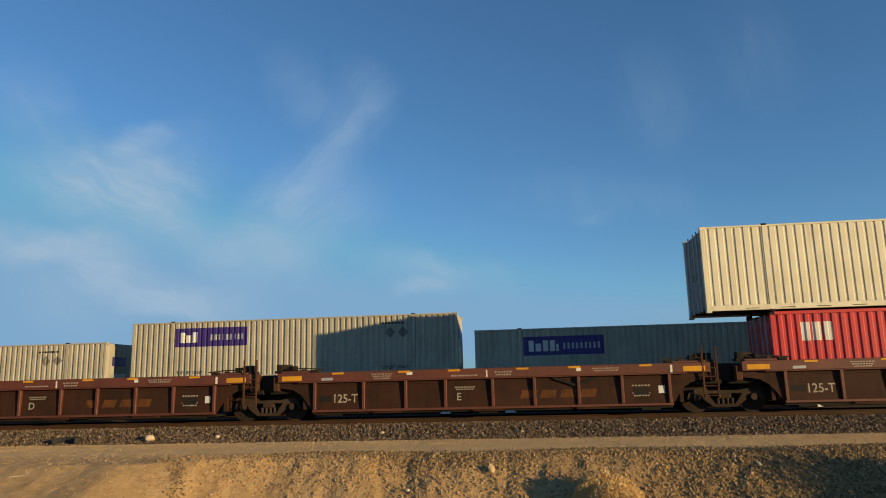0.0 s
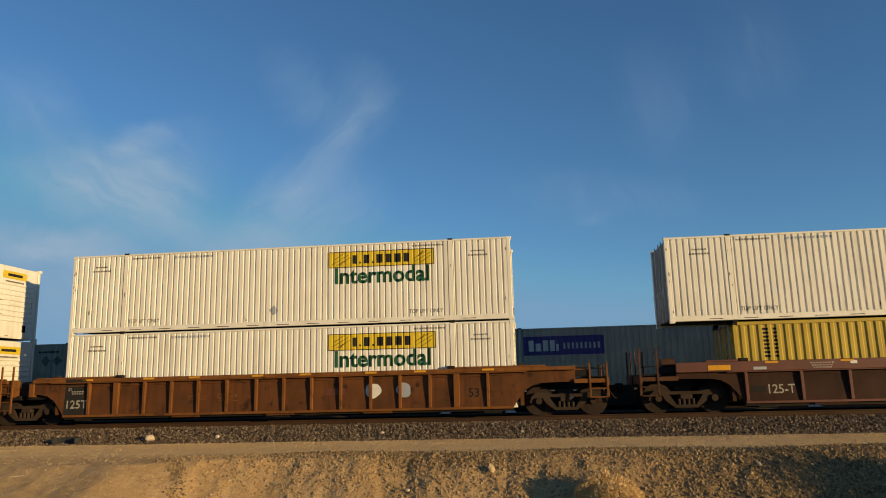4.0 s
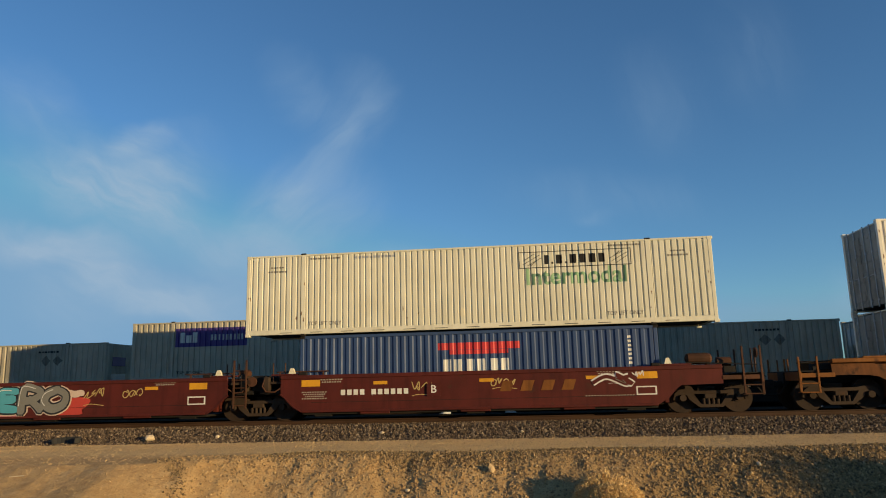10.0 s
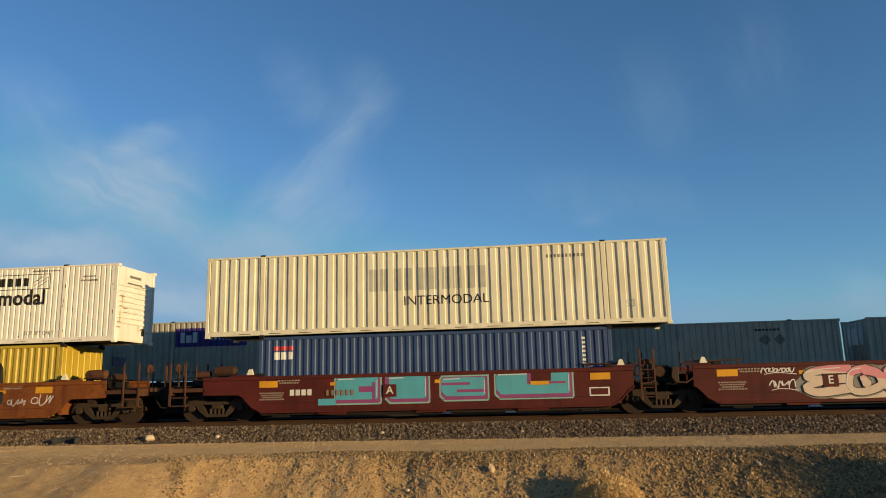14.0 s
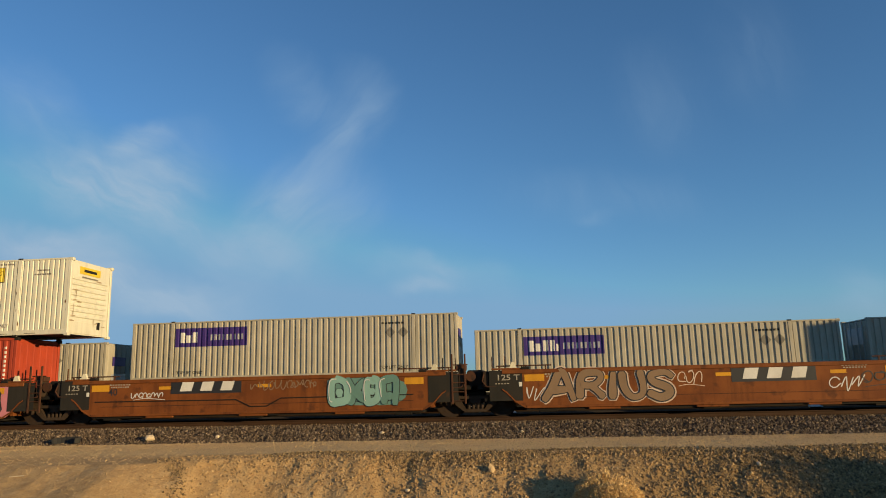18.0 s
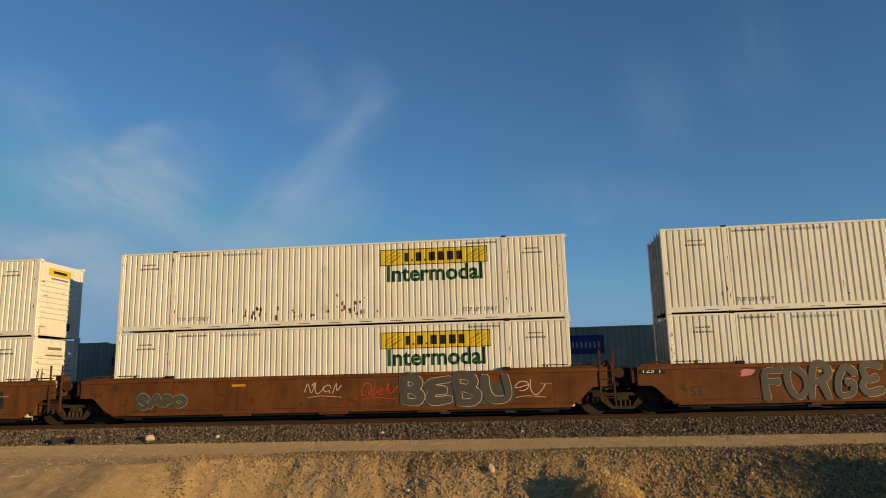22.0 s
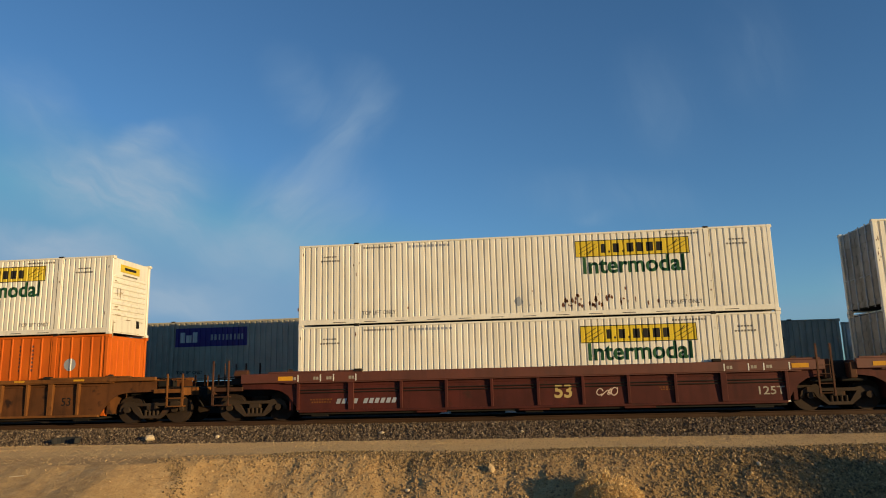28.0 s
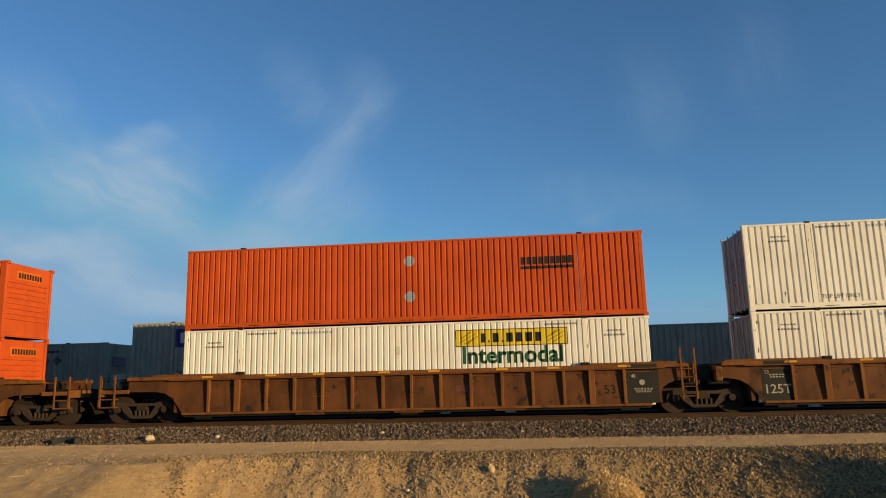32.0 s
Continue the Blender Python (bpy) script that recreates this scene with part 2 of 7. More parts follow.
def box_in(bm, x0, x1, y0, y1, z0, z1, bev=0.0):
    r = bmesh.ops.create_cube(bm, size=1.0)
    vs = r["verts"]
    for v in vs:
        v.co = Vector(((x0 + x1) / 2 + v.co.x * (x1 - x0), (y0 + y1) / 2 + v.co.y * (y1 - y0), (z0 + z1) / 2 + v.co.z * (z1 - z0)))
    if bev:
        es = list({e for v in vs for e in v.link_edges})
        bmesh.ops.bevel(bm, geom=es, offset=bev, segments=1, affect="EDGES")
    return bm


def boxes(*bs, bev=0.0):
    bm = bmesh.new()
    for b in bs:
        box_in(bm, *b, bev=bev)
    return bm


def bar_in(bm, a, b, r, n=6):
    """A round bar from a to b."""
    a, b = Vector(a), Vector(b)
    q = (b - a).to_track_quat("Z", "Y").to_matrix().to_4x4()
    bmesh.ops.create_cone(bm, cap_ends=True, segments=n, radius1=r, radius2=r, depth=(b - a).length, matrix=Matrix.Translation((a + b) / 2) @ q)
    return bm


def plate_in(bm, pts, y0, y1):
    """A plate with the outline pts (x, z), from y0 to y1."""
    a = [bm.verts.new((x, y0, z)) for x, z in pts]
    b = [bm.verts.new((x, y1, z)) for x, z in pts]
    bm.faces.new(a)
    bm.faces.new(b[::-1])
    for i in range(len(pts)):
        j = (i + 1) % len(pts)
        bm.faces.new((a[i], b[i], b[j], a[j]))
    return bm


def text_bm(s, size, width=None):
    """A word as a flat bmesh in x and z, centred, in the built-in face."""
    cu = bpy.data.curves.new("word", "FONT")
    cu.body, cu.size, cu.align_x, cu.align_y = s, size, "CENTER", "CENTER"
    cu.resolution_u, cu.offset = 3, 0.0 if "M" in s else (0.026 if size > 0.6 else 0.012) * size
    ob = bpy.data.objects.new("word", cu)
    me = bpy.data.meshes.new_from_object(ob)
    bm = bmesh.new()
    bm.from_mesh(me)
    bpy.data.objects.remove(ob)
    bpy.data.curves.remove(cu)
    bpy.data.meshes.remove(me)
    xs = [v.co.x for v in bm.verts]
    k = width / (max(xs) - min(xs)) if width else 1.0
    for v in bm.verts:
        v.co = Vector((v.co.x * k, 0, v.co.y))
    return bm


# ---- containers ----
GAP = 0.004


def wave(x, x0, pitch, depth, flat=(0.36, 0.14)):
    """How far the sheet stands back from its outer flats at x: flats out, slopes, flats in."""
    u = ((x - x0) / pitch) % 1.0
    out, s = flat
    if u < out:
        return 0.0
    if u < out + s:
        return depth * (u - out) / s
    if u < 1 - s:
        return depth
    return depth * (1 - u) / s


def wave_knots(a, b, x0, pitch, flat=(0.36, 0.14)):
    ks = {a, b}
    i = math.floor((a - x0) / pitch) - 1
    while x0 + i * pitch < b + pitch:
        for u in (0, flat[0], flat[0] + flat[1], 1 - flat[1]):
            x = x0 + (i + u) * pitch
            if a < x < b:
                ks.add(x)
        i += 1
    return sorted(ks)


def sheet_in(bm, a, b, z0, z1, y, out, x0, pitch, depth, flat=(0.36, 0.14)):
    """Corrugated sheet from x = a to b; out is -1 for the near side and 1 for the far one."""
    row = []
    for x in wave_knots(a, b, x0, pitch, flat):
        yy = y - out * wave(x, x0, pitch, depth, flat)
        row.append((bm.verts.new((x, yy, z0)), bm.verts.new((x, yy, z1))))
    for (p, q), (r, s) in zip(row, row[1:]):
        bm.faces.new((p, r, s, q))
    return bm


class Kind:
    """Sizes of a kind of container."""

    def __init__(self, length, height, width, pitch, depth, flat=(0.36, 0.14), style="wave"):
        self.L, self.H, self.W, self.pitch, self.depth, self.flat, self.style = length, height, width, pitch, depth, flat, style
        self.posts = 5.9925 if length > 13 else None
        self.z0 = 0.235 if length > 13 else 0.16
        self.z1 = height - (0.07 if length > 13 else 0.11)
        self.e = length / 2 - 0.09
        self.key = (length, height, pitch, style)


DOM = Kind(16.154, 2.895, 2.59, 0.206, 0.034, (0.61, 0.10))
DOM_WIDE = Kind(16.154, 2.895, 2.59, 0.2775, 0.026, (0.60, 0.08))
DOM_GREY = Kind(16.154, 2.895, 2.59, 0.2775, 0.05, (0.50, 0.075), "grey")
DOM_RIB = Kind(16.154, 2.895, 2.59, 0.39, 0.028, (0.10, 0.05), "rib")
DOM_BROAD = Kind(16.154, 2.895, 2.59, 0.36, 0.046, (0.50, 0.08))
ISO40 = Kind(12.192, 2.591, 2.438, 0.278, 0.036)
ISO40H = Kind(12.192, 2.895, 2.438, 0.278, 0.036)
ISO20 = Kind(6.058, 2.591, 2.438, 0.278, 0.036)


def depth_at(k, x):
    """Stand-back of the side at x for markings."""
    if k.posts and abs(abs(x) - k.posts) < 0.115:
        return 0.0
    return wave(x, 0.0, k.pitch, k.depth, k.flat)


def on_side(k, bm, cx, cz, side=-1):
    """Lays a flat marking (x, z about 0) on the near side, following its folds."""
    bmesh.ops.triangulate(bm, faces=bm.faces)
    for v in bm.verts:
        v.co = Vector(((v.co.x if side < 0 else -v.co.x) + cx, 0, v.co.z + cz))
    lo, hi = min(v.co.x for v in bm.verts), max(v.co.x for v in bm.verts)
    for x in wave_knots(lo, hi, 0.0, k.pitch, k.flat):
        if lo + 1e-4 < x < hi - 1e-4:
            bmesh.ops.bisect_plane(bm, geom=bm.verts[:] + bm.edges[:] + bm.faces[:], plane_co=(x, 0, 0), plane_no=(1, 0, 0))
    for v in bm.verts:
        v.co.y = side * (k.W / 2 - depth_at(k, v.co.x) + GAP)
    return bm


def flat_box(w, h):
    bm = bmesh.new()
    vs = [bm.verts.new(p) for p in ((-w / 2, 0, -h / 2), (w / 2, 0, -h / 2), (w / 2, 0, h / 2), (-w / 2, 0, h / 2))]
    bm.faces.new(vs)
    return bm


def container_body(root, k, mat, trim=None, nose="ribs", dirty=None):
    """Sheets, posts, rails, roof, nose wall, doors and castings under root."""
    trim = trim or mat
    L, H, W, e = k.L, k.H, k.W, k.e
    spans = [(-e, -k.posts - 0.1), (-k.posts + 0.1, k.posts - 0.1), (k.posts + 0.1, e)] if k.posts else [(-e, e)]
    for side in (-1, 1):
        def sheets(side=side):
            bm = bmesh.new()
            for a, b in spans:
                sheet_in(bm, a, b, k.z0, k.z1, side * W / 2 + (0.0 if side < 0 else 0.0), side, 0.0, k.pitch, k.depth, k.flat)
            return bm
        part("side_panel", sheets, mat, root, key=("side", k.key, side))
        y0, y1 = (-W / 2 - 0.006, -W / 2 + 0.07) if side < 0 else (W / 2 - 0.07, W / 2 + 0.006)
        part("top_rail", lambda: boxes((-L / 2 + 0.1, L / 2 - 0.1, y0, y1, k.z1, H), bev=0.012), trim, root, key=("trail", k.key, side))
        part("bottom_rail", lambda: boxes((-L / 2 + 0.1, L / 2 - 0.1, y0, y1, 0.055 if k.posts else 0.03, k.z0), bev=0.012), trim, root, key=("brail", k.key, side))
        if k.posts:
            for s in (-1, 1):
                x = s * k.posts
                part("lift_post", lambda: boxes((x - 0.085, x + 0.085, y0 - 0.002, y1, 0.0, H - 0.02), bev=0.014), trim, root, key=("lpost", k.key, side, s))
                part("lift_casting", lambda: boxes((x - 0.09, x + 0.09, y0 - 0.004, y1 + 0.05, H - 0.03, H + 0.035), bev=0.01), M_DARK, root, "dark steel lifting casting", key=("lcast", k.key, side, s))
                part("lift_casting", lambda: boxes((x - 0.085, x + 0.085, y0 - 0.005, y1 + 0.05, -0.012, 0.075), bev=0.01), M_DARK, root, key=("lcastb", k.key, side, s))
            n = 13
            for i in range(n):
                x = -6.6 + i * 1.1
                part("rail_slot", lambda: boxes((x - 0.22, x + 0.22, y0 - 0.003, y0 + 0.02, 0.105, 0.125)), M_DARK, root, key=("slot", k.key, side, i)) if side < 0 else None
        for s in (-1, 1):
            xa, xb = (-L / 2, -L / 2 + 0.13) if s < 0 else (L / 2 - 0.13, L / 2)
            part("corner_post", lambda: boxes((xa, xb, y0 - 0.002, y1 + 0.04, 0.02, H - 0.01), bev=0.015), trim, root, key=("cpost", k.key, side, s))
            for zc in ((0.0, 0.11), (H - 0.11, H + 0.004)):
                part("corner_casting", lambda: boxes((xa - 0.006, xb + 0.04, y0 - 0.006, y1 + 0.08, *zc), bev=0.012), M_DARK if not k.posts else trim, root, key=("ccast", k.key, side, s, zc[0]))
    # roof, underframe
    def roof():
        bm = bmesh.new()
        n = int(L / 0.55)
        step = (L - 0.24) / n
        row = []
        for i in range(n):
            x = -L / 2 + 0.12 + i * step
            for dx, z in ((0.0, H - 0.04), (0.14 * step, H - 0.012), (0.86 * step, H - 0.012), (step - 0.001, H - 0.04)):
                row.append([bm.verts.new((x + dx, y, zz)) for y, zz in ((-W / 2 + 0.06, z), (W / 2 - 0.06, z), (W / 2 - 0.06, H - 0.07), (-W / 2 + 0.06, H - 0.07))])
        for p, q in zip(row, row[1:]):
            for k2 in range(4):
                bm.faces.new((p[k2], p[(k2 + 1) % 4], q[(k2 + 1) % 4], q[k2]))
        bm.faces.new(row[0])
        bm.faces.new(row[-1])
        return bm
    part("roof", roof, mat, root, key=("roof", k.key))
    def under():
        bm = bmesh.new()
        box_in(bm, -L / 2 + 0.1, L / 2 - 0.1, -W / 2 + 0.06, W / 2 - 0.06, 0.11, 0.16)
        return bm
    part("underframe", under, M_DARK, root, key=("under", k.key))
    # nose wall on the right (+x), doors on the left
    def nose_wall():
        bm = bmesh.new()
        x = L / 2 - 0.03
        box_in(bm, x - 0.04, x, -W / 2 + 0.1, W / 2 - 0.1, 0.06, H - 0.06)
        if nose == "ribs":
            box_in(bm, x - 0.01, x + 0.02, -W / 2 + 0.16, W / 2 - 0.5, 0.1, 0.55, bev=0.008)
        return bm
    part("nose_wall", nose_wall, mat, root, key=("nose", k.key, nose))
    if nose != "ribs":
        for i in range(6):
            y = -W / 2 + 0.3 + i * (W - 0.6) / 5
            part("nose_rib", lambda: boxes((L / 2 - 0.05, L / 2 - 0.005, y - 0.09, y + 0.09, 0.16, H - 0.16), bev=0.02), mat, root, key=("nribv", k.key, i))
    else:
        for i in range(8):
            z = 0.75 + i * 0.2
            part("nose_rib", lambda: boxes((L / 2 - 0.04, L / 2 + 0.004, -W / 2 + 0.13, W / 2 - 0.24, z - 0.05, z + 0.05), bev=0.02), mat, root, key=("nrib", k.key, i))
    for s in (-1, 1):
        ya, yb = (-W / 2 + 0.11, -0.008) if s < 0 else (0.008, W / 2 - 0.11)
        def leaf():
            bm = boxes((-L / 2 + 0.015, -L / 2 + 0.06, ya, yb, 0.13, H - 0.12), bev=0.01)
            for i in range(4):
                z = 0.5 + i * (H - 1.0) / 3
                box_in(bm, -L / 2 - 0.004, -L / 2 + 0.015, ya + 0.06, yb - 0.06, z - 0.16, z + 0.16, bev=0.008)
            return bm
        # pale containers' doors take the grimy colour that has shade in it
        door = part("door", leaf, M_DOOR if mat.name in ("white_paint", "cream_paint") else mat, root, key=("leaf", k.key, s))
        for j in (0.3, 0.72):
            y = ya + j * (yb - ya)
            def rod():
                bm = bmesh.new()
                bar_in(bm, (-L / 2 - 0.022, y, 0.06), (-L / 2 - 0.022, y, H - 0.06), 0.02)
                for z in (0.3, 1.1, 1.9, H - 0.35):
                    box_in(bm, -L / 2 - 0.03, -L / 2 + 0.015, y - 0.05, y + 0.05, z - 0.035, z + 0.035)
                bar_in(bm, (-L / 2 - 0.045, y, 1.15), (-L / 2 - 0.045, y + 0.32, 1.12), 0.014)
                return bm
            part("lock_rod", rod, M_SILVER, door, key=("rod", k.key, s, j))


def words(root, k, s, size, cx, cz, mat, width=None, name="lettering"):
    part(name, lambda: on_side(k, text_bm(s, size, width), cx, cz), mat, root, key=("txt", k.key, s, size, cx, cz))


def bars(root, k, cx, cz, w, h, mat, n=1, name="lettering", gap=0.3):
    """n plain upright bars of the lettering's size in one marking."""
    def make():
        bm = bmesh.new()
        step = w / n
        for i in range(n):
            x = -w / 2 + (i + 0.5) * step
            b = step * (1 - gap) / 2 if n > 1 else w / 2
            if n > 1 and b > 0.14 and h > 0.3:
                for s in (-1, 1):
                    bm.faces.new([bm.verts.new(p) for p in ((x + s * b * 0.14, 0, -h / 2), (x + s * b, 0, -h / 2), (x + s * b, 0, h / 2), (x + s * b * 0.14, 0, h / 2))])
                continue
            vs = [bm.verts.new(p) for p in ((x - b, 0, -h / 2), (x + b, 0, -h / 2), (x + b, 0, h / 2), (x - b, 0, h / 2))]
            bm.faces.new(vs)
        return on_side(k, bm, cx, cz)
    ob = part(name, make, mat, root, key=("bars", k.key, cx, cz, w, h, n))
    if n > 3:
        ob["kind"] = "stuff"


def thing(name, label, category, group=""):
    return tagged(new(name), label, category, group)


MOVERS = []     # (object, place on the train, y, z)
YC = 25.62      # middle of the near track


def intermodal_white(c, z, sign="yellow", word="green", spots=0, seed=0):
    k = DOM
    where = "in a well car" if z < 1 else "stacked on another"
    lab = {"yellow": "white corrugated steel container with yellow name board, ", "pale": "white corrugated steel container with outlined name board, "}[sign]
    root = thing("shipping_container", ("rust-spotted " if spots else "") + lab + where, "container", "containers on the train")
    body = M_IVORY if seed in (2, 3, 5) else M_WHITE
    container_body(root, k, body)
    if sign:
        cx, cz = 3.53, 2.33
        part("sign", lambda: on_side(k, flat_box(3.78, 0.56), cx, cz), M_SIGN if sign == "yellow" else body, root, "yellow name board" if sign == "yellow" else "pale outlined name board", key=("sign", sign, body.name))
        def border():
            bm = bmesh.new()
            for x0, x1, z0, z1 in ((-1.89, 1.89, 0.26, 0.285), (-1.89, 1.89, -0.285, -0.26), (-1.89, -1.865, -0.26, 0.26), (1.865, 1.89, -0.26, 0.26)):
                bm.faces.new([bm.verts.new(p) for p in ((x0, 0, z0), (x1, 0, z0), (x1, 0, z1), (x0, 0, z1))])
            for sx in (-1, 1):
                for q in ((1.78, 0.16, 1.2, -0.16), (1.62, 0.2, 1.14, -0.06), (1.74, 0.02, 1.36, -0.22), (1.5, 0.2, 1.3, 0.02)):
                    x0, z0, x1, z1 = q
                    bm.faces.new([bm.verts.new(p) for p in ((sx * x0, 0, sx * z0), (sx * x0 + 0.035, 0, sx * z0), (sx * x1 + 0.035, 0, sx * z1), (sx * x1, 0, sx * z1))])
            bm = on_side(k, bm, cx, cz)
            for v in bm.verts:
                v.co.y -= 0.003
            return bm
        part("sign_border", border, M_BLACK, root, key=("border",))
        def name_bars():
            bm = bmesh.new()
            x = -1.02
            for w in (0.14, 0.06, 0.2, 0.06, 0.22, 0.22, 0.23, 0.2):
                h = 0.31 if w > 0.1 else 0.07
                z0 = -0.16
                for a, b in ((0.0, 1.0),):
                    bm.faces.new([bm.verts.new(p) for p in ((x + w * a, 0, z0), (x + w * b, 0, z0), (x + w * b, 0, z0 + h), (x + w * a, 0, z0 + h))])
                x += w + 0.1
            bm = on_side(k, bm, cx, cz)
            for v in bm.verts:
                v.co.y -= 0.003
            return bm
        part("lettering", name_bars, M_BLACK, root, "dark plain bars on the name board", key=("namebars",))
        if word:
            m = {"green": M_GREEN, "faded": M_FADED, "black": M_BLACK}[word]
            words(root, k, "Intermodal", 0.78, 3.55, 1.72, m, 3.36)
    for sx in (-1, 1):
        words(root, k, "TOP LIFT ONLY", 0.19, 5.1 if sx > 0 else -5.2, 0.41, M_PRINT, 1.2)
        bars(root, k, sx * 5.2, 2.72, 1.1, 0.06, M_PRINT, 12, "small_print")
        bars(root, k, sx * 6.95, 2.45, 0.5, 0.05, M_PRINT, 5, "small_print")
        bars(root, k, sx * 6.95, 2.3, 0.7, 0.06, M_PRINT, 7, "small_print")
    bars(root, k, -3.4, 2.7, 1.5, 0.08, M_SILVER, 11, "small_print")
    if spots:
        rs = random.Random(spots)
        def patches():
            bm = bmesh.new()
            knots = [rs.uniform(-4.0, 3.6) for _ in range(5)]
            for i in range(42):
                x, z = rs.choice(knots) + rs.gauss(0, 0.45), 0.36 + abs(rs.gauss(0, 0.28))
                w, h = rs.uniform(0.015, 0.06), rs.uniform(0.03, 0.12)
                n = 7
                bm.faces.new([bm.verts.new((x + w * math.cos(j * 6.283 / n) * rs.uniform(0.6, 1.2), 0, z + h * math.sin(j * 6.283 / n) * rs.uniform(0.6, 1.2))) for j in range(n)])
            return on_side(k, bm, 0, 0)
        part("rust", patches, M_RUSTSPOT, root, "small brown rust patches", key=("spots", spots))["kind"] = "stuff"
    def diamond():
        bm = bmesh.new()
        bm.faces.new([bm.verts.new(p) for p in ((-0.17, 0, 0.02), (-0.03, 0, -0.17), (0.08, 0, -0.12), (0.16, 0, 0.0), (0.1, 0, 0.06), (0.02, 0, 0.18), (-0.1, 0, 0.1))])
        return bm
    rs = random.Random(seed)

    def wear():
        bm = bmesh.new()
        for i in range(14):
            x = rs.choice((-5.99, 5.99, -7.95, 7.95)) + rs.gauss(0, 0.05) if i < 10 else rs.uniform(-7.5, 7.5)
            z0 = rs.uniform(0.3, 2.6) if i < 10 else rs.uniform(0.28, 0.9)
            w, h = rs.uniform(0.01, 0.025), rs.uniform(0.03, 0.1)
            bm.faces.new([bm.verts.new((x + w * math.cos(j * 1.0472) * rs.uniform(0.6, 1.2), 0, z0 + h * math.sin(j * 1.0472) * rs.uniform(0.6, 1.2))) for j in range(6)])
        bm = on_side(k, bm, 0, 0)
        for v in bm.verts:
            v.co.y -= 0.006
        return bm
    part("wear", wear, M_RUSTSPOT, root, key=("wear", seed % 8))["kind"] = "stuff"
    for i in range(1 + rs.randrange(2)):
        zp = (0.62, 1.98)[i]
        part("placard", lambda: on_side(k, diamond(), -0.35, zp), M_CREAM if seed % 3 else M_SILVER, root, "weathered pale placard", key=("placard", i))
    part("nose_sign", lambda: boxes((8.05, 8.066, -0.75, 0.55, 2.36, 2.64)), M_SIGN if sign == "yellow" else body, root, key=("nsign",))
    part("nose_bar", lambda: boxes((8.066, 8.072, -0.5, 0.3, 2.45, 2.55)), M_BLACK if sign == "yellow" else M_PRINT, root, key=("nbar",))
    part("nose_print", lambda: boxes((8.066, 8.072, -0.6, 0.4, 2.22, 2.27)), M_PRINT, root, key=("nprint",))
    part("nose_box", lambda: boxes((8.05, 8.09, 0.5, 0.68, 0.32, 0.6), bev=0.01), M_DARK, root, key=("nbox",))
    dirt = rs.randrange(4)

    def grime():
        bm = bmesh.new()
        rg = random.Random(200 + dirt)
        for i in range(12 if dirt > 1 else 5):
            yy, zz = rg.choice((rg.uniform(-1.1, -0.7), rg.uniform(-1.1, 1.0))), 0.75 + rg.randrange(8) * 0.2 + rg.gauss(0, 0.04) if i % 3 else rg.uniform(0.15, 0.6)
            w, h = (rg.uniform(0.06, 0.26), rg.uniform(0.012, 0.034)) if i % 4 else (rg.uniform(0.015, 0.04), rg.uniform(0.12, 0.35))
            bm.faces.new([bm.verts.new((8.0835 + 0.0004 * i, yy + w * math.cos(j * 0.785) * rg.uniform(0.6, 1.2), zz + h * math.sin(j * 0.785) * rg.uniform(0.6, 1.2))) for j in range(8)])
        return bm
    part("nose_grime", grime, M_GRIME, root, "brown dirt on the nose wall", key=("ngrime", dirt))["kind"] = "stuff"
    MOVERS.append((root, c, YC, z))
    return root


def plain_container(c, z, k, mat, label, y=None, group="containers on the train", trim=None, move=True, nose="flat"):
    root = thing("shipping_container", label, "container", group)
    container_body(root, k, mat, trim, nose)
    if move:
        MOVERS.append((root, c, YC if y is None else y, z))
    return root


# ---- well cars ----
WHEELS_L, WHEELS_R = [], []


def frame_side(side):
    """A cast truck side frame with its spring opening."""
    bm = bmesh.new()
    ya, yb = (side * 1.0 - 0.06, side * 1.0 + 0.06)
    out = [(-1.2, 0.42), (-1.14, 0.62), (-0.98, 0.75), (-0.78, 0.76), (-0.45, 0.70), (0.45, 0.70), (0.78, 0.76), (0.98, 0.75), (1.14, 0.62), (1.2, 0.42), (1.08, 0.40), (1.02, 0.56), (0.76, 0.57), (0.66, 0.40), (0.36, 0.17), (-0.36, 0.17), (-0.66, 0.40), (-0.76, 0.57), (-1.02, 0.56), (-1.08, 0.40)]
    inn = [(-0.54, 0.60), (0.54, 0.60), (0.31, 0.27), (-0.31, 0.27)]
    a = [[bm.verts.new((px, y, pz)) for px, pz in out] for y in (ya, yb)]
    b = [[bm.verts.new((px, y, pz)) for px, pz in inn] for y in (ya, yb)]
    for ring in (a, b):
        n = len(ring[0])
        for i in range(n):
            j = (i + 1) % n
            bm.faces.new((ring[0][i], ring[0][j], ring[1][j], ring[1][i]))
    for f in (0, 1):
        es = [bm.edges.get((a[f][i], a[f][(i + 1) % len(out)])) for i in range(len(out))]
        es += [bm.edges.get((b[f][i], b[f][(i + 1) % 4])) for i in range(4)]
        bmesh.ops.triangle_fill(bm, edges=es, use_beauty=True)
    return bm


def wheelset_bm():
    bm = bmesh.new()
    bar_in(bm, (0, -1.08, 0), (0, 1.08, 0), 0.085, 10)
    for side in (-1, 1):
        y = side * 0.76
        bar_in(bm, (0, y - 0.065, 0), (0, y + 0.065, 0), 0.48, 32)
        bar_in(bm, (0, y - side * 0.075, 0), (0, y - side * 0.05, 0), 0.51, 32)
        bar_in(bm, (0, y, 0), (0, y + side * 0.085, 0), 0.16, 14)
        for j in range(3):
            an = j * 2.094
            bar_in(bm, (0.3 * math.cos(an), y + side * 0.06, 0.3 * math.sin(an)), (0.3 * math.cos(an), y + side * 0.072, 0.3 * math.sin(an)), 0.04, 8)
    return bm


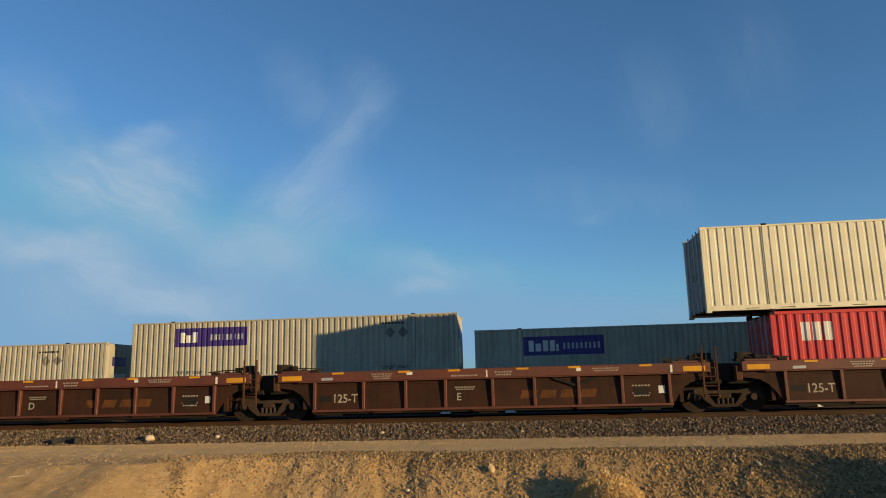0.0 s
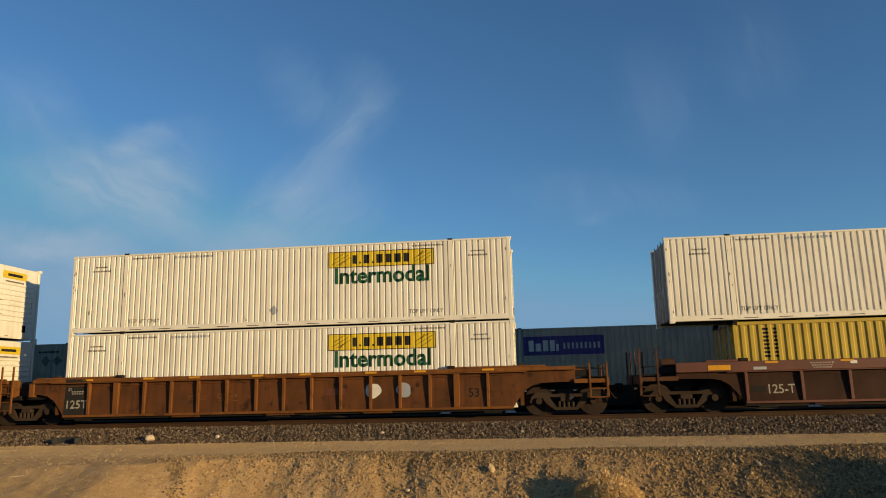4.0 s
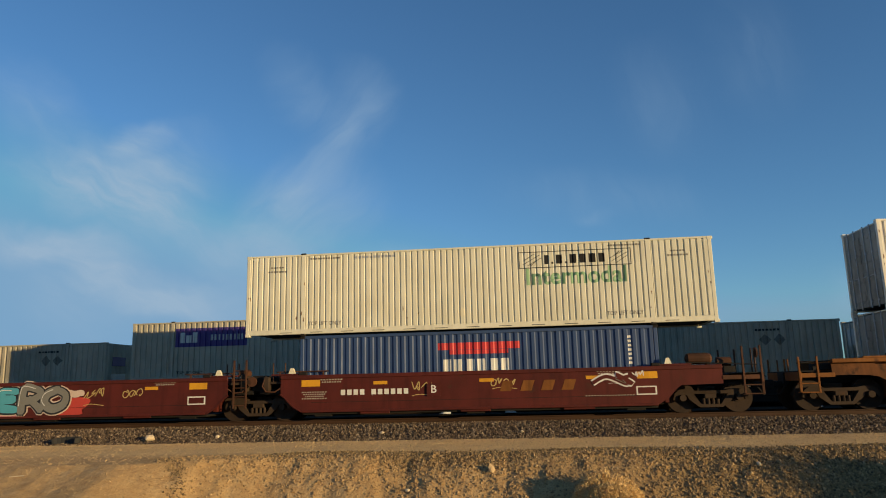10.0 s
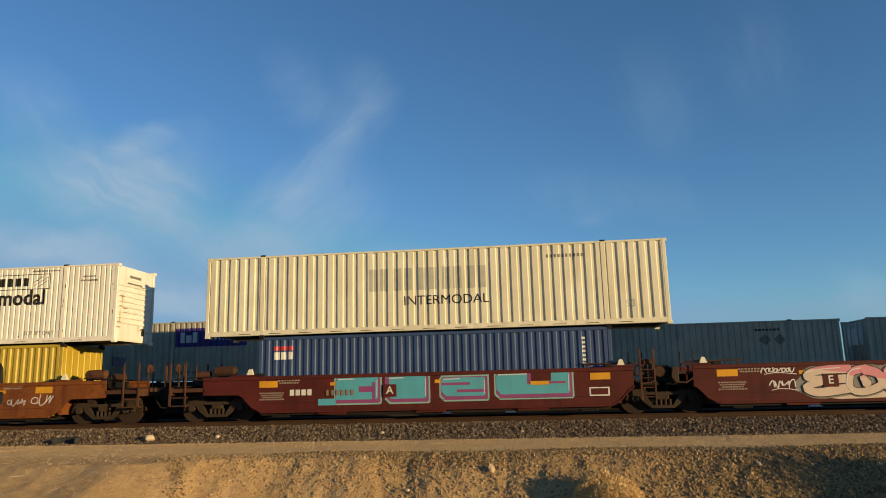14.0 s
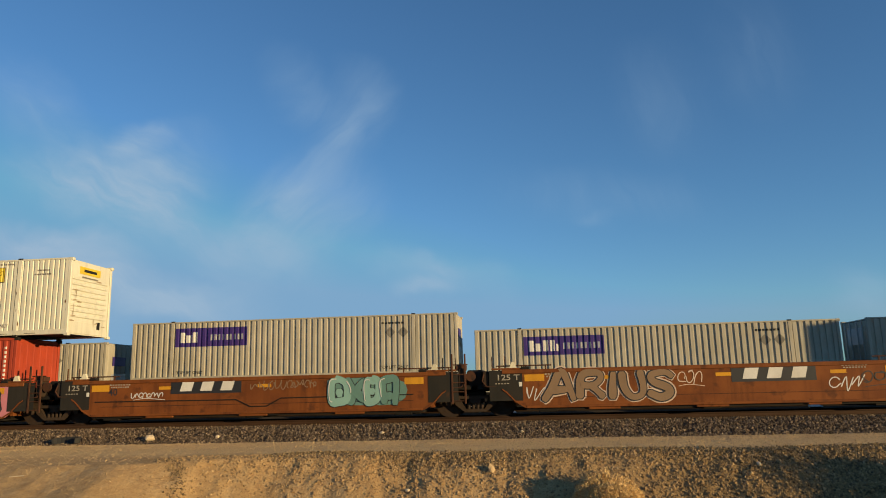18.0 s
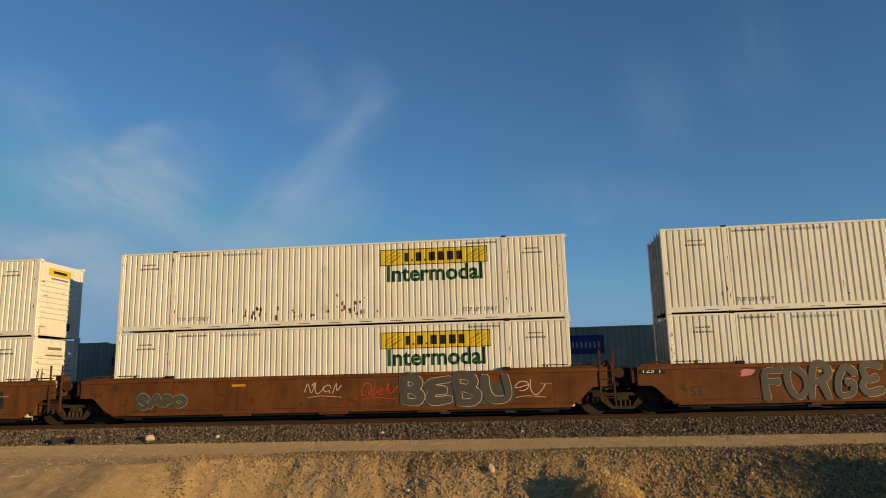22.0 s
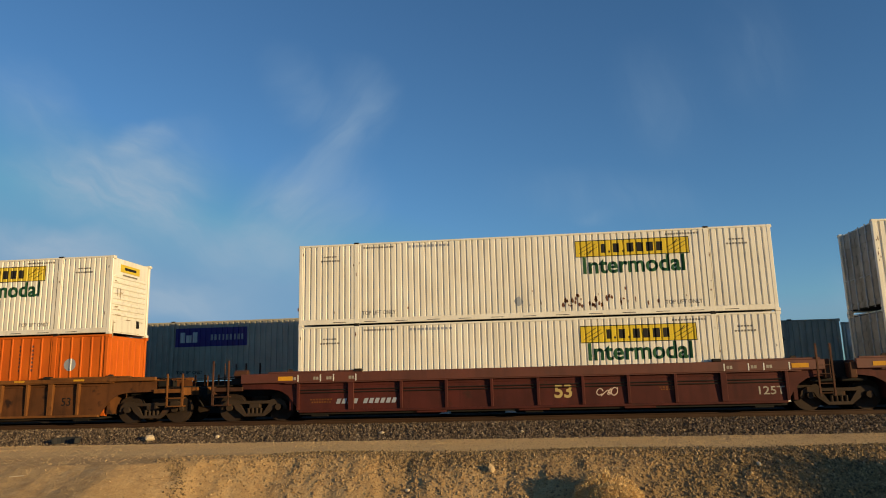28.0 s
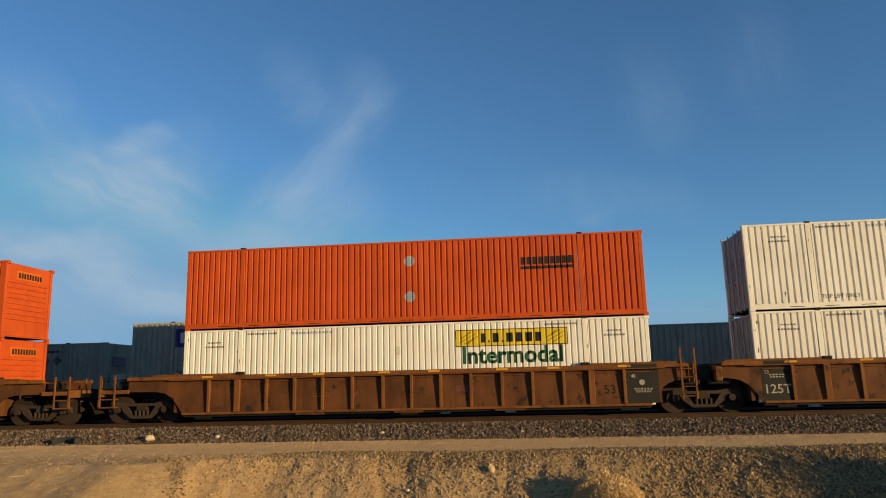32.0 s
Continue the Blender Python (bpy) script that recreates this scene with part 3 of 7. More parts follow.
def truck(parent, x, rolling=True):
    """A two-axle truck: bolster, side frames, springs, bearing caps, brake beam, and two wheelsets that roll."""
    tr = part("truck", lambda: boxes((-0.2, 0.2, -1.05, 1.05, 0.44, 0.70), (-0.3, 0.3, -0.5, 0.5, 0.6, 0.84), bev=0.03), M_TRUCK, parent, "dusty cast steel truck", key=("bolster",))
    tr.location = (x, 0, 0)
    for side in (-1, 1):
        part("side_frame", lambda: frame_side(side), M_TRUCK, tr, key=("sideframe", side))
        for i in range(4):
            sx = -0.225 + i * 0.15
            part("spring", lambda: bar_in(bmesh.new(), (sx, side * 1.0, 0.26), (sx, side * 1.0, 0.46), 0.05, 8), M_TRUCK, tr, key=("spring", side, i))
        for s in (-1, 1):
            part("bearing_cap", lambda: bar_in(bmesh.new(), (s * 0.89, side * 1.0, 0.48), (s * 0.89, side * 1.14, 0.48), 0.11, 10), M_TRUCK, tr, key=("cap", side, s))
    for s in (-1, 1):
        part("brake_beam", lambda: boxes((s * 0.36 - 0.04, s * 0.36 + 0.04, -0.85, 0.85, 0.36, 0.44), bev=0.01), M_DARK, tr, key=("beam", s))
        w = part("wheelset", wheelset_bm, M_WHEEL, tr, "worn steel wheelset", key=("wheelset",))
        w.location = (s * 0.89, 0, 0.48)
        if rolling:
            (WHEELS_L if s < 0 else WHEELS_R).append(w)
    return tr


def span(s, a, b):
    return (min(s * a, s * b), max(s * a, s * b))


def recess(z):
    """How far from the middle the ribbed cars' side plate stands at height z: it leans in towards the top."""
    return 1.435 - 0.075 * min(1.0, max(0.0, (z - 0.35) / 1.1))


LEANT = set()


def round_tank(x0, x1, y, z, r):
    """A tank lying along x, with domed ends."""
    bm = bmesh.new()
    bmesh.ops.create_uvsphere(bm, u_segments=14, v_segments=8, radius=r, matrix=Matrix.Rotation(math.pi / 2, 4, "Y"))
    mid, half = (x0 + x1) / 2, abs(x1 - x0) / 2 - r
    for v in bm.verts:
        v.co = (mid + v.co.x * 0.8 + (half if v.co.x > 1e-4 else -half if v.co.x < -1e-4 else 0.0), y + v.co.y, z + v.co.z)
    return bm


def edge_strip(s, pts, y0, y1, t):
    """A flange of thickness t that follows the line pts (x, z) under a plate's edge."""
    return plate_in(bmesh.new(), [(s * x, z) for x, z in pts] + [(s * (x + t * 0.6), z - t) for x, z in pts[::-1]], y0, y1)


def bent_pipe(pts, r):
    bm = bmesh.new()
    for a, b in zip(pts, pts[1:]):
        bar_in(bm, a, b, r, 7)
    return bm


def well_unit(c, kind, mat, h, left, right, label, ribs=(), sill=None, rib_mat=None, marks=(), dashes=True, ends=None, pipe=False):
    """One unit of a double-stack well car. kind: 'rib' or 'smooth'; h: half of the pitch between joined units.
    left, right: 'joint' (articulated; the unit on its left carries the shared truck) or 'end' (own truck and coupler)."""
    root = thing("well_car", label, "rail car", "well cars of the train")
    long = h > 9
    e = h - 1.72                                # foot of the side plate
    cp = 11.62 if long else 9.76                # coupling point
    top = 1.53 if kind == "smooth" else 1.61
    chord = sill or rib_mat or mat
    rib_mat = rib_mat or mat
    ends = ends or M_END
    inset = 0.95 if kind == "smooth" and not long else 0.5
    post_top = 1.70 if mat is M_RUSTCAR else 2.1
    cyl = 1.40 if mat is M_RUSTCAR else 1.62
    xe = {-1: h - inset if left == "joint" else h + 0.35, 1: h - inset if right == "joint" else h + 0.35}
    for side in (-1, 1):
        yo = side * 1.50
        yi = side * (1.40 if kind == "rib" else 1.47)

        def plate():
            if kind == "rib":
                arc = [(e, 0.30), (e + 0.22, 0.62), (e + 0.42, 0.86), (e + 0.68, 1.02), (e + 1.0, 1.08)]
            else:
                arc = [(e, 0.30), (e + 0.34, 0.50), (e + 0.62, 0.80), (e + 0.76, 0.90)]
            pts = arc + [(xe[1], arc[-1][1] + 0.02), (xe[1], top - 0.1), (-xe[-1], top - 0.1), (-xe[-1], arc[-1][1] + 0.02)] + [(-x, z) for x, z in arc[::-1]]
            bm = plate_in(bmesh.new(), pts, yi, yi - side * 0.03)
            if kind == "rib":
                bmesh.ops.bisect_plane(bm, geom=bm.verts[:] + bm.edges[:] + bm.faces[:], plane_co=(0, 0, 1.0), plane_no=(0, 0, 1))
                for v in bm.verts:
                    v.co.y += side * (recess(v.co.z) - 1.40)
            return bm
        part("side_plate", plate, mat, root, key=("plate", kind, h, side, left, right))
        ys = sorted((yo, yi - side * 0.03))
        z0s = 1.29 if sill else top - 0.13
        part("top_chord", lambda: boxes((-xe[-1] - 0.01, xe[1] + 0.01, ys[0], ys[1], z0s, top), bev=0.015), chord, root, key=("topc", kind, h, side, bool(sill), left, right))
        part("bottom_chord", lambda: boxes((-e, e, ys[0], ys[1], 0.27, 0.35), bev=0.012), rib_mat, root, key=("botc", kind, h, side))
        if kind == "rib":
            part("bay_rail", lambda: boxes((-e, e, *sorted((side * 1.395, side * 1.33)), z0s - 0.14, z0s - 0.10), bev=0.006), mat, root, key=("bayrail", h, side, bool(sill)))
            part("lip", lambda: boxes((-e - 0.5, e + 0.5, ys[0] - 0.012, ys[1] + 0.012, z0s - 0.03, z0s), bev=0.004), chord, root, key=("lip", h, side, bool(sill)))
        for i, x in enumerate(ribs):
            wide = 0.10 if abs(abs(x) - 6.0) < 0.2 and long else 0.05
            part("rib", lambda: boxes((x - wide, x + wide, min(yo, side * 1.35), max(yo, side * 1.35), 0.35, z0s - 0.03), bev=0.012), rib_mat, root, key=("rib", kind, h, side, i, bool(sill)))
        if pipe:
            for z in (1.02, 0.93):
                part("brake_pipe", lambda: bar_in(bmesh.new(), (-e, yi + side * 0.03, z), (e, yi + side * 0.03, z), 0.018, 6), M_DARK, root, key=("pipe", h, side, z))
        if dashes and kind == "rib" and side < 0:
            n = 8 if long else 6
            for i in range(n):
                x = (i - (n - 1) / 2) * (2 * e / n) + (0.2 if i % 2 else -0.1)
                part("reflector", lambda: boxes((x - 0.2, x + 0.2, side * 1.503 - 0.003, side * 1.503 + 0.003, top - 0.085, top - 0.02)), M_DASH, root, key=("dash", kind, h, side, i))
        elif dashes and side < 0:
            for i, x in enumerate((-3.2, 0.4, 3.9)):
                part("reflector", lambda: boxes((x - 0.24, x + 0.24, side * 1.473 - 0.003, side * 1.473 + 0.003, 1.16, 1.27)), M_DASH, root, key=("dash", kind, h, side, i))
        for i in range(3):
            x = (i - 1) * 3.4
            part("floor_bracket", lambda: boxes((x - 0.5, x + 0.5, *sorted((side * 1.28, side * 1.46)), 0.20, 0.27), bev=0.01), mat, root, key=("fbr", h, side, i))
    part("well_floor", lambda: boxes((-e, e, -1.38, 1.38, 0.20, 0.265)), M_DARK, root, key=("wfloor", h))
    for i, x in enumerate((-e + 0.7, 0.0, e - 0.7)):
        part("cross_bearer", lambda: boxes((x - 0.3, x + 0.3, -1.38, 1.38, 0.13, 0.2), bev=0.02), M_DARK, root, key=("xb", h, i))
    # raised rub strips along the top, where the well narrows to its end decks
    for s in (-1, 1):
        part("rub_strip", lambda: boxes((*span(s, 5.9, h - 0.6), -1.46, -1.36, top, top + 0.06), bev=0.01), chord, root, key=("rub", kind, h, s))
        part("twist_lock_seat", lambda: boxes((*span(s, 5.78, 6.06), -1.49, -1.32, top, top + 0.1), bev=0.02), M_DARK, root, key=("seat", kind, h, s))
        mode = left if s < 0 else right
        part("bulkhead", lambda: boxes((s * (e + 0.3) - 0.06, s * (e + 0.3) + 0.06, -1.36, 1.36, 0.36, 1.34)), mat, root, key=("bulk", h, s))
        part("end_deck", lambda: boxes((*span(s, e + 0.25, h - 0.3), -1.36, 1.36, 1.26, 1.34)), M_TRUCK if inset > 0.6 else mat, root, key=("deck", h, s))
        gx, gh = 6.32 if not long else 8.3, 0.25 if kind == "smooth" and not long else 0.13
        part("corner_guide", lambda: plate_in(bmesh.new(), [(s * gx - 0.14, top), (s * gx + 0.14, top), (s * gx + 0.05, top + gh), (s * gx - 0.05, top + gh)], -1.42, -1.32), M_CREAM if gh > 0.2 else M_TRUCK, root, "worn pale corner guide" if gh > 0.2 else "dark corner guide", key=("guide", kind, h, s))
        if mode == "end":
            truck(root, s * (h + 0.02))
            part("centre_sill", lambda: boxes((*span(s, e + 0.3, cp - 0.45), -0.3, 0.3, 0.84, 1.22), bev=0.02), M_DARK, root, key=("csill", h, s))
            part("end_beam", lambda: boxes((*span(s, cp - 0.62, cp - 0.5), -1.48, 1.48, 0.95, 1.22), bev=0.01), ends, root, key=("ebeam", h, s))
            part("end_walkway", lambda: boxes((*span(s, cp - 1.2, cp - 0.5), -1.45, 1.45, 1.22, 1.26), bev=0.006), M_DARK, root, key=("ewalk", h, s))
            part("side_sill", lambda: boxes((*span(s, h + 0.3, cp - 0.55), -1.47, -1.38, 1.04, 1.18), bev=0.01), ends, root, key=("ssill", h, s))
            for j, x in enumerate((cp - 0.56, cp - 1.12)):
                for side in (-1, 1):
                    part("grab_post", lambda: boxes((*span(s, x - 0.03, x + 0.03), *sorted((side * 1.50, side * 1.45)), 0.55 if j else 0.9, post_top), bev=0.008), ends, root, key=("gpost", h, s, j, side, post_top))
            part("step", lambda: boxes((*span(s, cp - 1.16, cp - 0.52), -1.5, -1.25, 0.56, 0.60), (*span(s, cp - 0.60, cp - 0.52), -1.5, -1.44, 0.56, 0.95), bev=0.006), ends, root, key=("step", h, s))
            part("step", lambda: boxes((*span(s, cp - 1.16, cp - 0.52), -1.5, -1.3, 0.84, 0.88), bev=0.006), ends, root, key=("step2", h, s))
            for j, x in enumerate((-0.5, 0.5)):
                part("handrail", lambda: bar_in(bmesh.new(), (s * (cp - 0.56), x, 1.25), (s * (cp - 0.56), x, post_top - 0.05), 0.025), ends, root, key=("hrail", h, s, j, post_top))
            part("coupler", lambda: boxes((*span(s, cp - 0.5, cp - 0.12), -0.1, 0.1, 0.74, 0.95), (*span(s, cp - 0.16, cp + 0.1), -0.2, 0.14, 0.68, 1.0), bev=0.03), M_DARK, root, "dark cast steel coupler", key=("coupler", h, s))
            part("air_hose", lambda: bar_in(bar_in(bmesh.new(), (s * (cp - 0.5), -0.42, 0.88), (s * (cp - 0.25), -0.42, 0.52), 0.03), (s * (cp - 0.25), -0.42, 0.52), (s * (cp + 0.02), -0.4, 0.5), 0.03), M_DARK, root, key=("hose", h, s))
            part("brake_cylinder", lambda: bar_in(bmesh.new(), (s * (h + 0.3), -1.0, cyl), (s * (h + 0.75), -1.0, cyl), 0.15, 14), ends, root, key=("bcyl", h, s, cyl))
            if kind == "smooth" and not long:
                part("air_reservoir", lambda: round_tank(s * (h - 0.75), s * (h + 0.2), -1.05, 1.74, 0.19), ends, root, "rusty round-ended air reservoir", key=("tank", h, s))
                part("reservoir_saddle", lambda: boxes((*span(s, h - 0.6, h - 0.5), -1.2, -0.9, 1.34, 1.62), (*span(s, h - 0.05, h + 0.05), -1.2, -0.9, 1.34, 1.62)), M_DARK, root, key=("saddle", h, s))
                part("hand_brake_wheel", lambda: bar_in(bar_in(bmesh.new(), (s * (cp - 0.53), -0.85, 1.9), (s * (cp - 0.49), -0.85, 1.9), 0.17, 18), (s * (cp - 0.56), -0.85, 1.26), (s * (cp - 0.56), -0.85, 1.95), 0.03), ends, root, "rusty hand brake wheel on its post", key=("hbw", h, s))
            part("brake_stand", lambda: boxes((*span(s, h + 0.2, h + 0.85), -1.15, -0.85, 1.26, 1.48), bev=0.02), M_DARK, root, key=("bstand", h, s))
            part("lever_rod", lambda: bar_in(bmesh.new(), (s * (h - 0.7), -1.2, 1.62), (s * (cp - 0.6), -1.2, 1.5), 0.02), M_DARK, root, key=("lrod", h, s))
        else:
            if s > 0:
                truck(root, h)
                part("joint_casting", lambda: boxes((h - 0.5, h + 0.5, -0.35, 0.35, 0.84, 1.2), bev=0.05), M_DARK, root, key=("joint", h))
                part("bearing_box", lambda: boxes((h - 0.26, h + 0.3, -1.1, 1.1, 0.98, 1.56), bev=0.06), M_DARK, root, key=("bbox", h))
                for j, dx in enumerate((-0.3, 0.14)):
                    part("ladder_rail", lambda: boxes((h - 0.42 + dx - 0.03, h - 0.42 + dx + 0.03, -1.51, -1.46, 0.45, 2.1), bev=0.006), ends, root, key=("lrail", h, j))
                for j, z in enumerate((0.55, 0.85, 1.15, 1.42)):
                    part("rung", lambda: bar_in(bmesh.new(), (h - 0.72, -1.485, z), (h - 0.28, -1.485, z), 0.018), ends, root, key=("rung", h, j))
            if kind == "smooth":
                part("top_rod", lambda: bar_in(bmesh.new(), (s * (h - 2.6), -1.28, top + 0.13), (s * (h - 0.75), -1.28, top + 0.13), 0.022), M_END, root, key=("trod", h, s))
                for j, x in enumerate((h - 2.4, h - 1.6, h - 0.85)):
                    part("rod_stay", lambda: boxes((s * x - 0.02, s * x + 0.02, -1.31, -1.25, 1.3, top + 0.13)), M_END, root, key=("rstay", h, s, j))
                if inset > 0.6:
                    part("edge_flange", lambda: edge_strip(s, [(e, 0.31), (e + 0.34, 0.51), (e + 0.62, 0.81), (e + 0.78, 0.92), (h - inset, 0.92)], -1.50, -1.39, 0.035), mat, root, key=("flange", h, s))
                    part("hose_loop", lambda: bent_pipe([(s * (h - 0.95), -1.44, 1.12), (s * (h - 0.72), -1.46, 0.98), (s * (h - 0.42), -1.46, 1.0), (s * (h - 0.28), -1.44, 1.18), (s * (h - 0.34), -1.42, 1.4)], 0.024), M_END, root, "rust-brown bent brake pipe", key=("loop", h, s))
                    for j, x in enumerate((h - 1.05, h - 0.62)):
                        part("guide_post", lambda: bar_in(bmesh.new(), (s * x, -1.3, 1.3), (s * x, -1.3, 1.98), 0.02), M_END, root, key=("gdpost", h, s, j))
                if s > 0:
                    part("brake_gear", lambda: boxes((h - 0.6, h - 0.25, -1.38, -1.05, 1.55, 1.72), (h - 0.5, h - 0.38, -1.40, -1.1, 1.2, 1.56), (h - 0.75, h - 0.2, -1.36, -1.3, 1.72, 1.76), bev=0.015), M_END, root, "sooty brake gear over the joint", key=("bgear", h))
                    part("brake_wheel", lambda: bar_in(bmesh.new(), (h - 0.1, -1.42, 1.35), (h - 0.1, -1.36, 1.35), 0.17, 16), M_END, root, key=("bwheel", h))
            elif not long:
                part("brake_gear", lambda: boxes((*span(s, h - 1.5, h - 0.35), -1.4, -1.0, top, top + 0.09), (*span(s, h - 1.1, h - 0.95), -1.38, -1.1, top + 0.09, top + 0.24), (*span(s, h - 0.6, h - 0.4), -1.38, -1.05, top + 0.09, top + 0.3), bev=0.012), M_DARK, root, "dark brake gear over the joint", key=("rgear", h, s))
                part("brake_chamber", lambda: round_tank(s * (h - 0.95), s * (h - 0.45), -1.15, top + 0.2, 0.11), M_TRUCK, root, key=("rchamber", h, s))
                part("brake_pipe", lambda: bent_pipe([(s * (h - 2.1), -1.3, top + 0.1), (s * (h - 1.4), -1.3, top + 0.16), (s * (h - 0.7), -1.3, top + 0.14)], 0.02), M_TRUCK, root, key=("rpipe", h, s))
            part("end_block", lambda: boxes((*span(s, h - 0.52, h - 0.3), -1.42, -1.0, 1.0, 1.62 if s > 0 else 1.5), bev=0.03), M_TRUCK if inset > 0.6 else ends, root, key=("eblock", h, s))
            part("side_bearing_arm", lambda: boxes((*span(s, h - 0.9, h - 0.1), -1.2, -0.9, 0.9, 1.06), bev=0.03), M_DARK, root, key=("sarm", h, s))
    plain = set(root.children)
    for m in marks:
        m(root)
    if kind == "rib":                           # markings lie on the leaning plate
        for ob in root.children:
            if ob in plain or ob.data.name in LEANT or not ob.data.vertices:
                continue
            LEANT.add(ob.data.name)
            if all(-1.45 < v.co.y < -1.38 for v in ob.data.vertices):
                for v in ob.data.vertices:
                    v.co.y -= recess(v.co.z) - 1.40
    MOVERS.append((root, c, YC, 0.0))
    return root


# ---- markings and spray paint on car sides ----
def lay(bm, x, z, y):
    for v in bm.verts:
        v.co = Vector((v.co.x + x, y, v.co.z + z))
    return bm


def mark_text(s, size, x, z, mat, width=None, y=-1.40):
    def put(root):
        part("lettering", lambda: lay(text_bm(s, size, width), x, z, y - GAP), mat, root, key=("mt", s, size, x, z, y))
    return put


def mark_bars(x, z, w, h, mat, n=1, y=-1.40, gap=0.3, name="lettering", slant=0.0):
    def put(root):
        if 1 < n <= 6:
            for i in range(n):
                step = w / n
                mark_bars(x - w / 2 + (i + 0.5) * step, z, step * (1 - gap), h, mat, 1, y, 0.0, name.replace("bars", "bar"), slant)(root)
            return

        def make():
            bm = bmesh.new()
            step = w / n
            for i in range(n):
                cx = x - w / 2 + (i + 0.5) * step
                b = step * (1 - gap) / 2 if n > 1 else w / 2
                bm.faces.new([bm.verts.new(p) for p in ((cx - b, y - GAP, z - h / 2), (cx + b, y - GAP, z - h / 2), (cx + b + slant, y - GAP, z + h / 2), (cx - b + slant, y - GAP, z + h / 2))])
            return bm
        ob = part(name, make, mat, root, key=("mb", x, z, w, h, n, y, slant))
        if n > 6:
            ob["kind"] = "stuff"
    return put


def mark_plate(x0, x1, z0, z1, mat, y=-1.40, name="panel"):
    def put(root):
        part(name, lambda: boxes((x0, x1, y - 0.006, y, z0, z1)), mat, root, key=("mp", x0, x1, z0, z1, y))
    return put


def bubble(rs, cx, cz, rx, rz, power, wob, y, n=26):
    """A rounded patch with an uneven outline."""
    bm = bmesh.new()
    ph = [rs.uniform(0, 6.28) for _ in range(3)]
    vs = []
    for i in range(n):
        a = i * 2 * math.pi / n
        ca, sa = math.cos(a), math.sin(a)
        k = 1 + wob * (0.5 * math.sin(2 * a + ph[0]) + 0.35 * math.sin(3 * a + ph[1]) + 0.3 * math.sin(5 * a + ph[2]))
        vs.append(bm.verts.new((cx + rx * k * math.copysign(abs(ca) ** power, ca), y, cz + rz * k * math.copysign(abs(sa) ** power, sa))))
    bm.faces.new(vs)
    bmesh.ops.triangulate(bm, faces=bm.faces)
    return bm


def ribbon(pts, w, y, bm=None):
    """A painted stroke along pts (x, z); each piece lies a little before the last."""
    bm = bm or bmesh.new()
    rows = []
    for i, (x, z) in enumerate(pts):
        p, q = pts[max(i - 1, 0)], pts[min(i + 1, len(pts) - 1)]
        d = Vector((q[0] - p[0], q[1] - p[1]))
        k = w / 2 / max(d.length, 1e-6)
        yy = y - 0.0002 * i
        rows.append((bm.verts.new((x - d.y * k, yy, z + d.x * k)), bm.verts.new((x + d.y * k, yy, z - d.x * k))))
    for (a, b), (c, d) in zip(rows, rows[1:]):
        bm.faces.new((a, b, d, c))
    return bm


def curl(pts, per=4):
    """A smooth line through pts."""
    p = [pts[0]] + list(pts) + [pts[-1]]
    out = []
    for i in range(1, len(p) - 2):
        for j in range(per):
            t = j / per
            out.append(tuple(0.5 * (2 * p[i][k] + (p[i + 1][k] - p[i - 1][k]) * t + (2 * p[i - 1][k] - 5 * p[i][k] + 4 * p[i + 1][k] - p[i + 2][k]) * t * t + (3 * p[i][k] - p[i - 1][k] - 3 * p[i + 1][k] + p[i + 2][k]) * t ** 3) for k in (0, 1)))
    return out + [tuple(pts[-1])]


def tangle(rs, x0, x1, z0, z1, n):
    """A bold abstract stroke that swings about in a box."""
    w, h = x1 - x0, z1 - z0
    k = rs.randrange(2)
    pts = []
    how = rs.random()
    if how < 0.4:                               # a loop with a tail
        a0, way = rs.uniform(0, 6.28), rs.choice((-1, 1))
        q = rs.uniform(0.6, 0.95)
        for i in range(9):
            a = a0 + way * i * 0.68
            pts.append((x0 + w * (0.5 + 0.42 * math.cos(a)), z0 + h * (0.5 + 0.5 * q * math.sin(a))))
        pts.append((x0 + w * rs.uniform(0.6, 1.15), z0 + h * rs.uniform(0.0, 1.0)))
        return curl(pts, 3)
    if how < 0.6:                               # an arch or a hook
        f = 1 if rs.random() < 0.5 else -1
        for px, pz in ((0.02, -1.0), (0.1, 0.3), (0.45, 1.0), (0.85, 0.5), (0.98, rs.uniform(-1.0, 0.2))):
            pts.append((x0 + w * (px + rs.uniform(-0.08, 0.08)), z0 + h * (0.5 + 0.5 * f * pz)))
        return curl(pts, 5)
    for i in range(n):
        up = (i + k) % 2
        pts.append((x0 + w * (i / (n - 1) + rs.uniform(-0.28, 0.28)), z0 + h * (rs.uniform(0.62, 1.0) if up else rs.uniform(0.0, 0.36))))
    if rs.random() < 0.6:
        x, z = pts[-1]
        pts += [(x - 0.35 * w, z0 + h * rs.uniform(0.3, 0.7)), (x - 0.1 * w, z0 + h * rs.uniform(0.2, 0.8))]
    return curl(pts, 5)


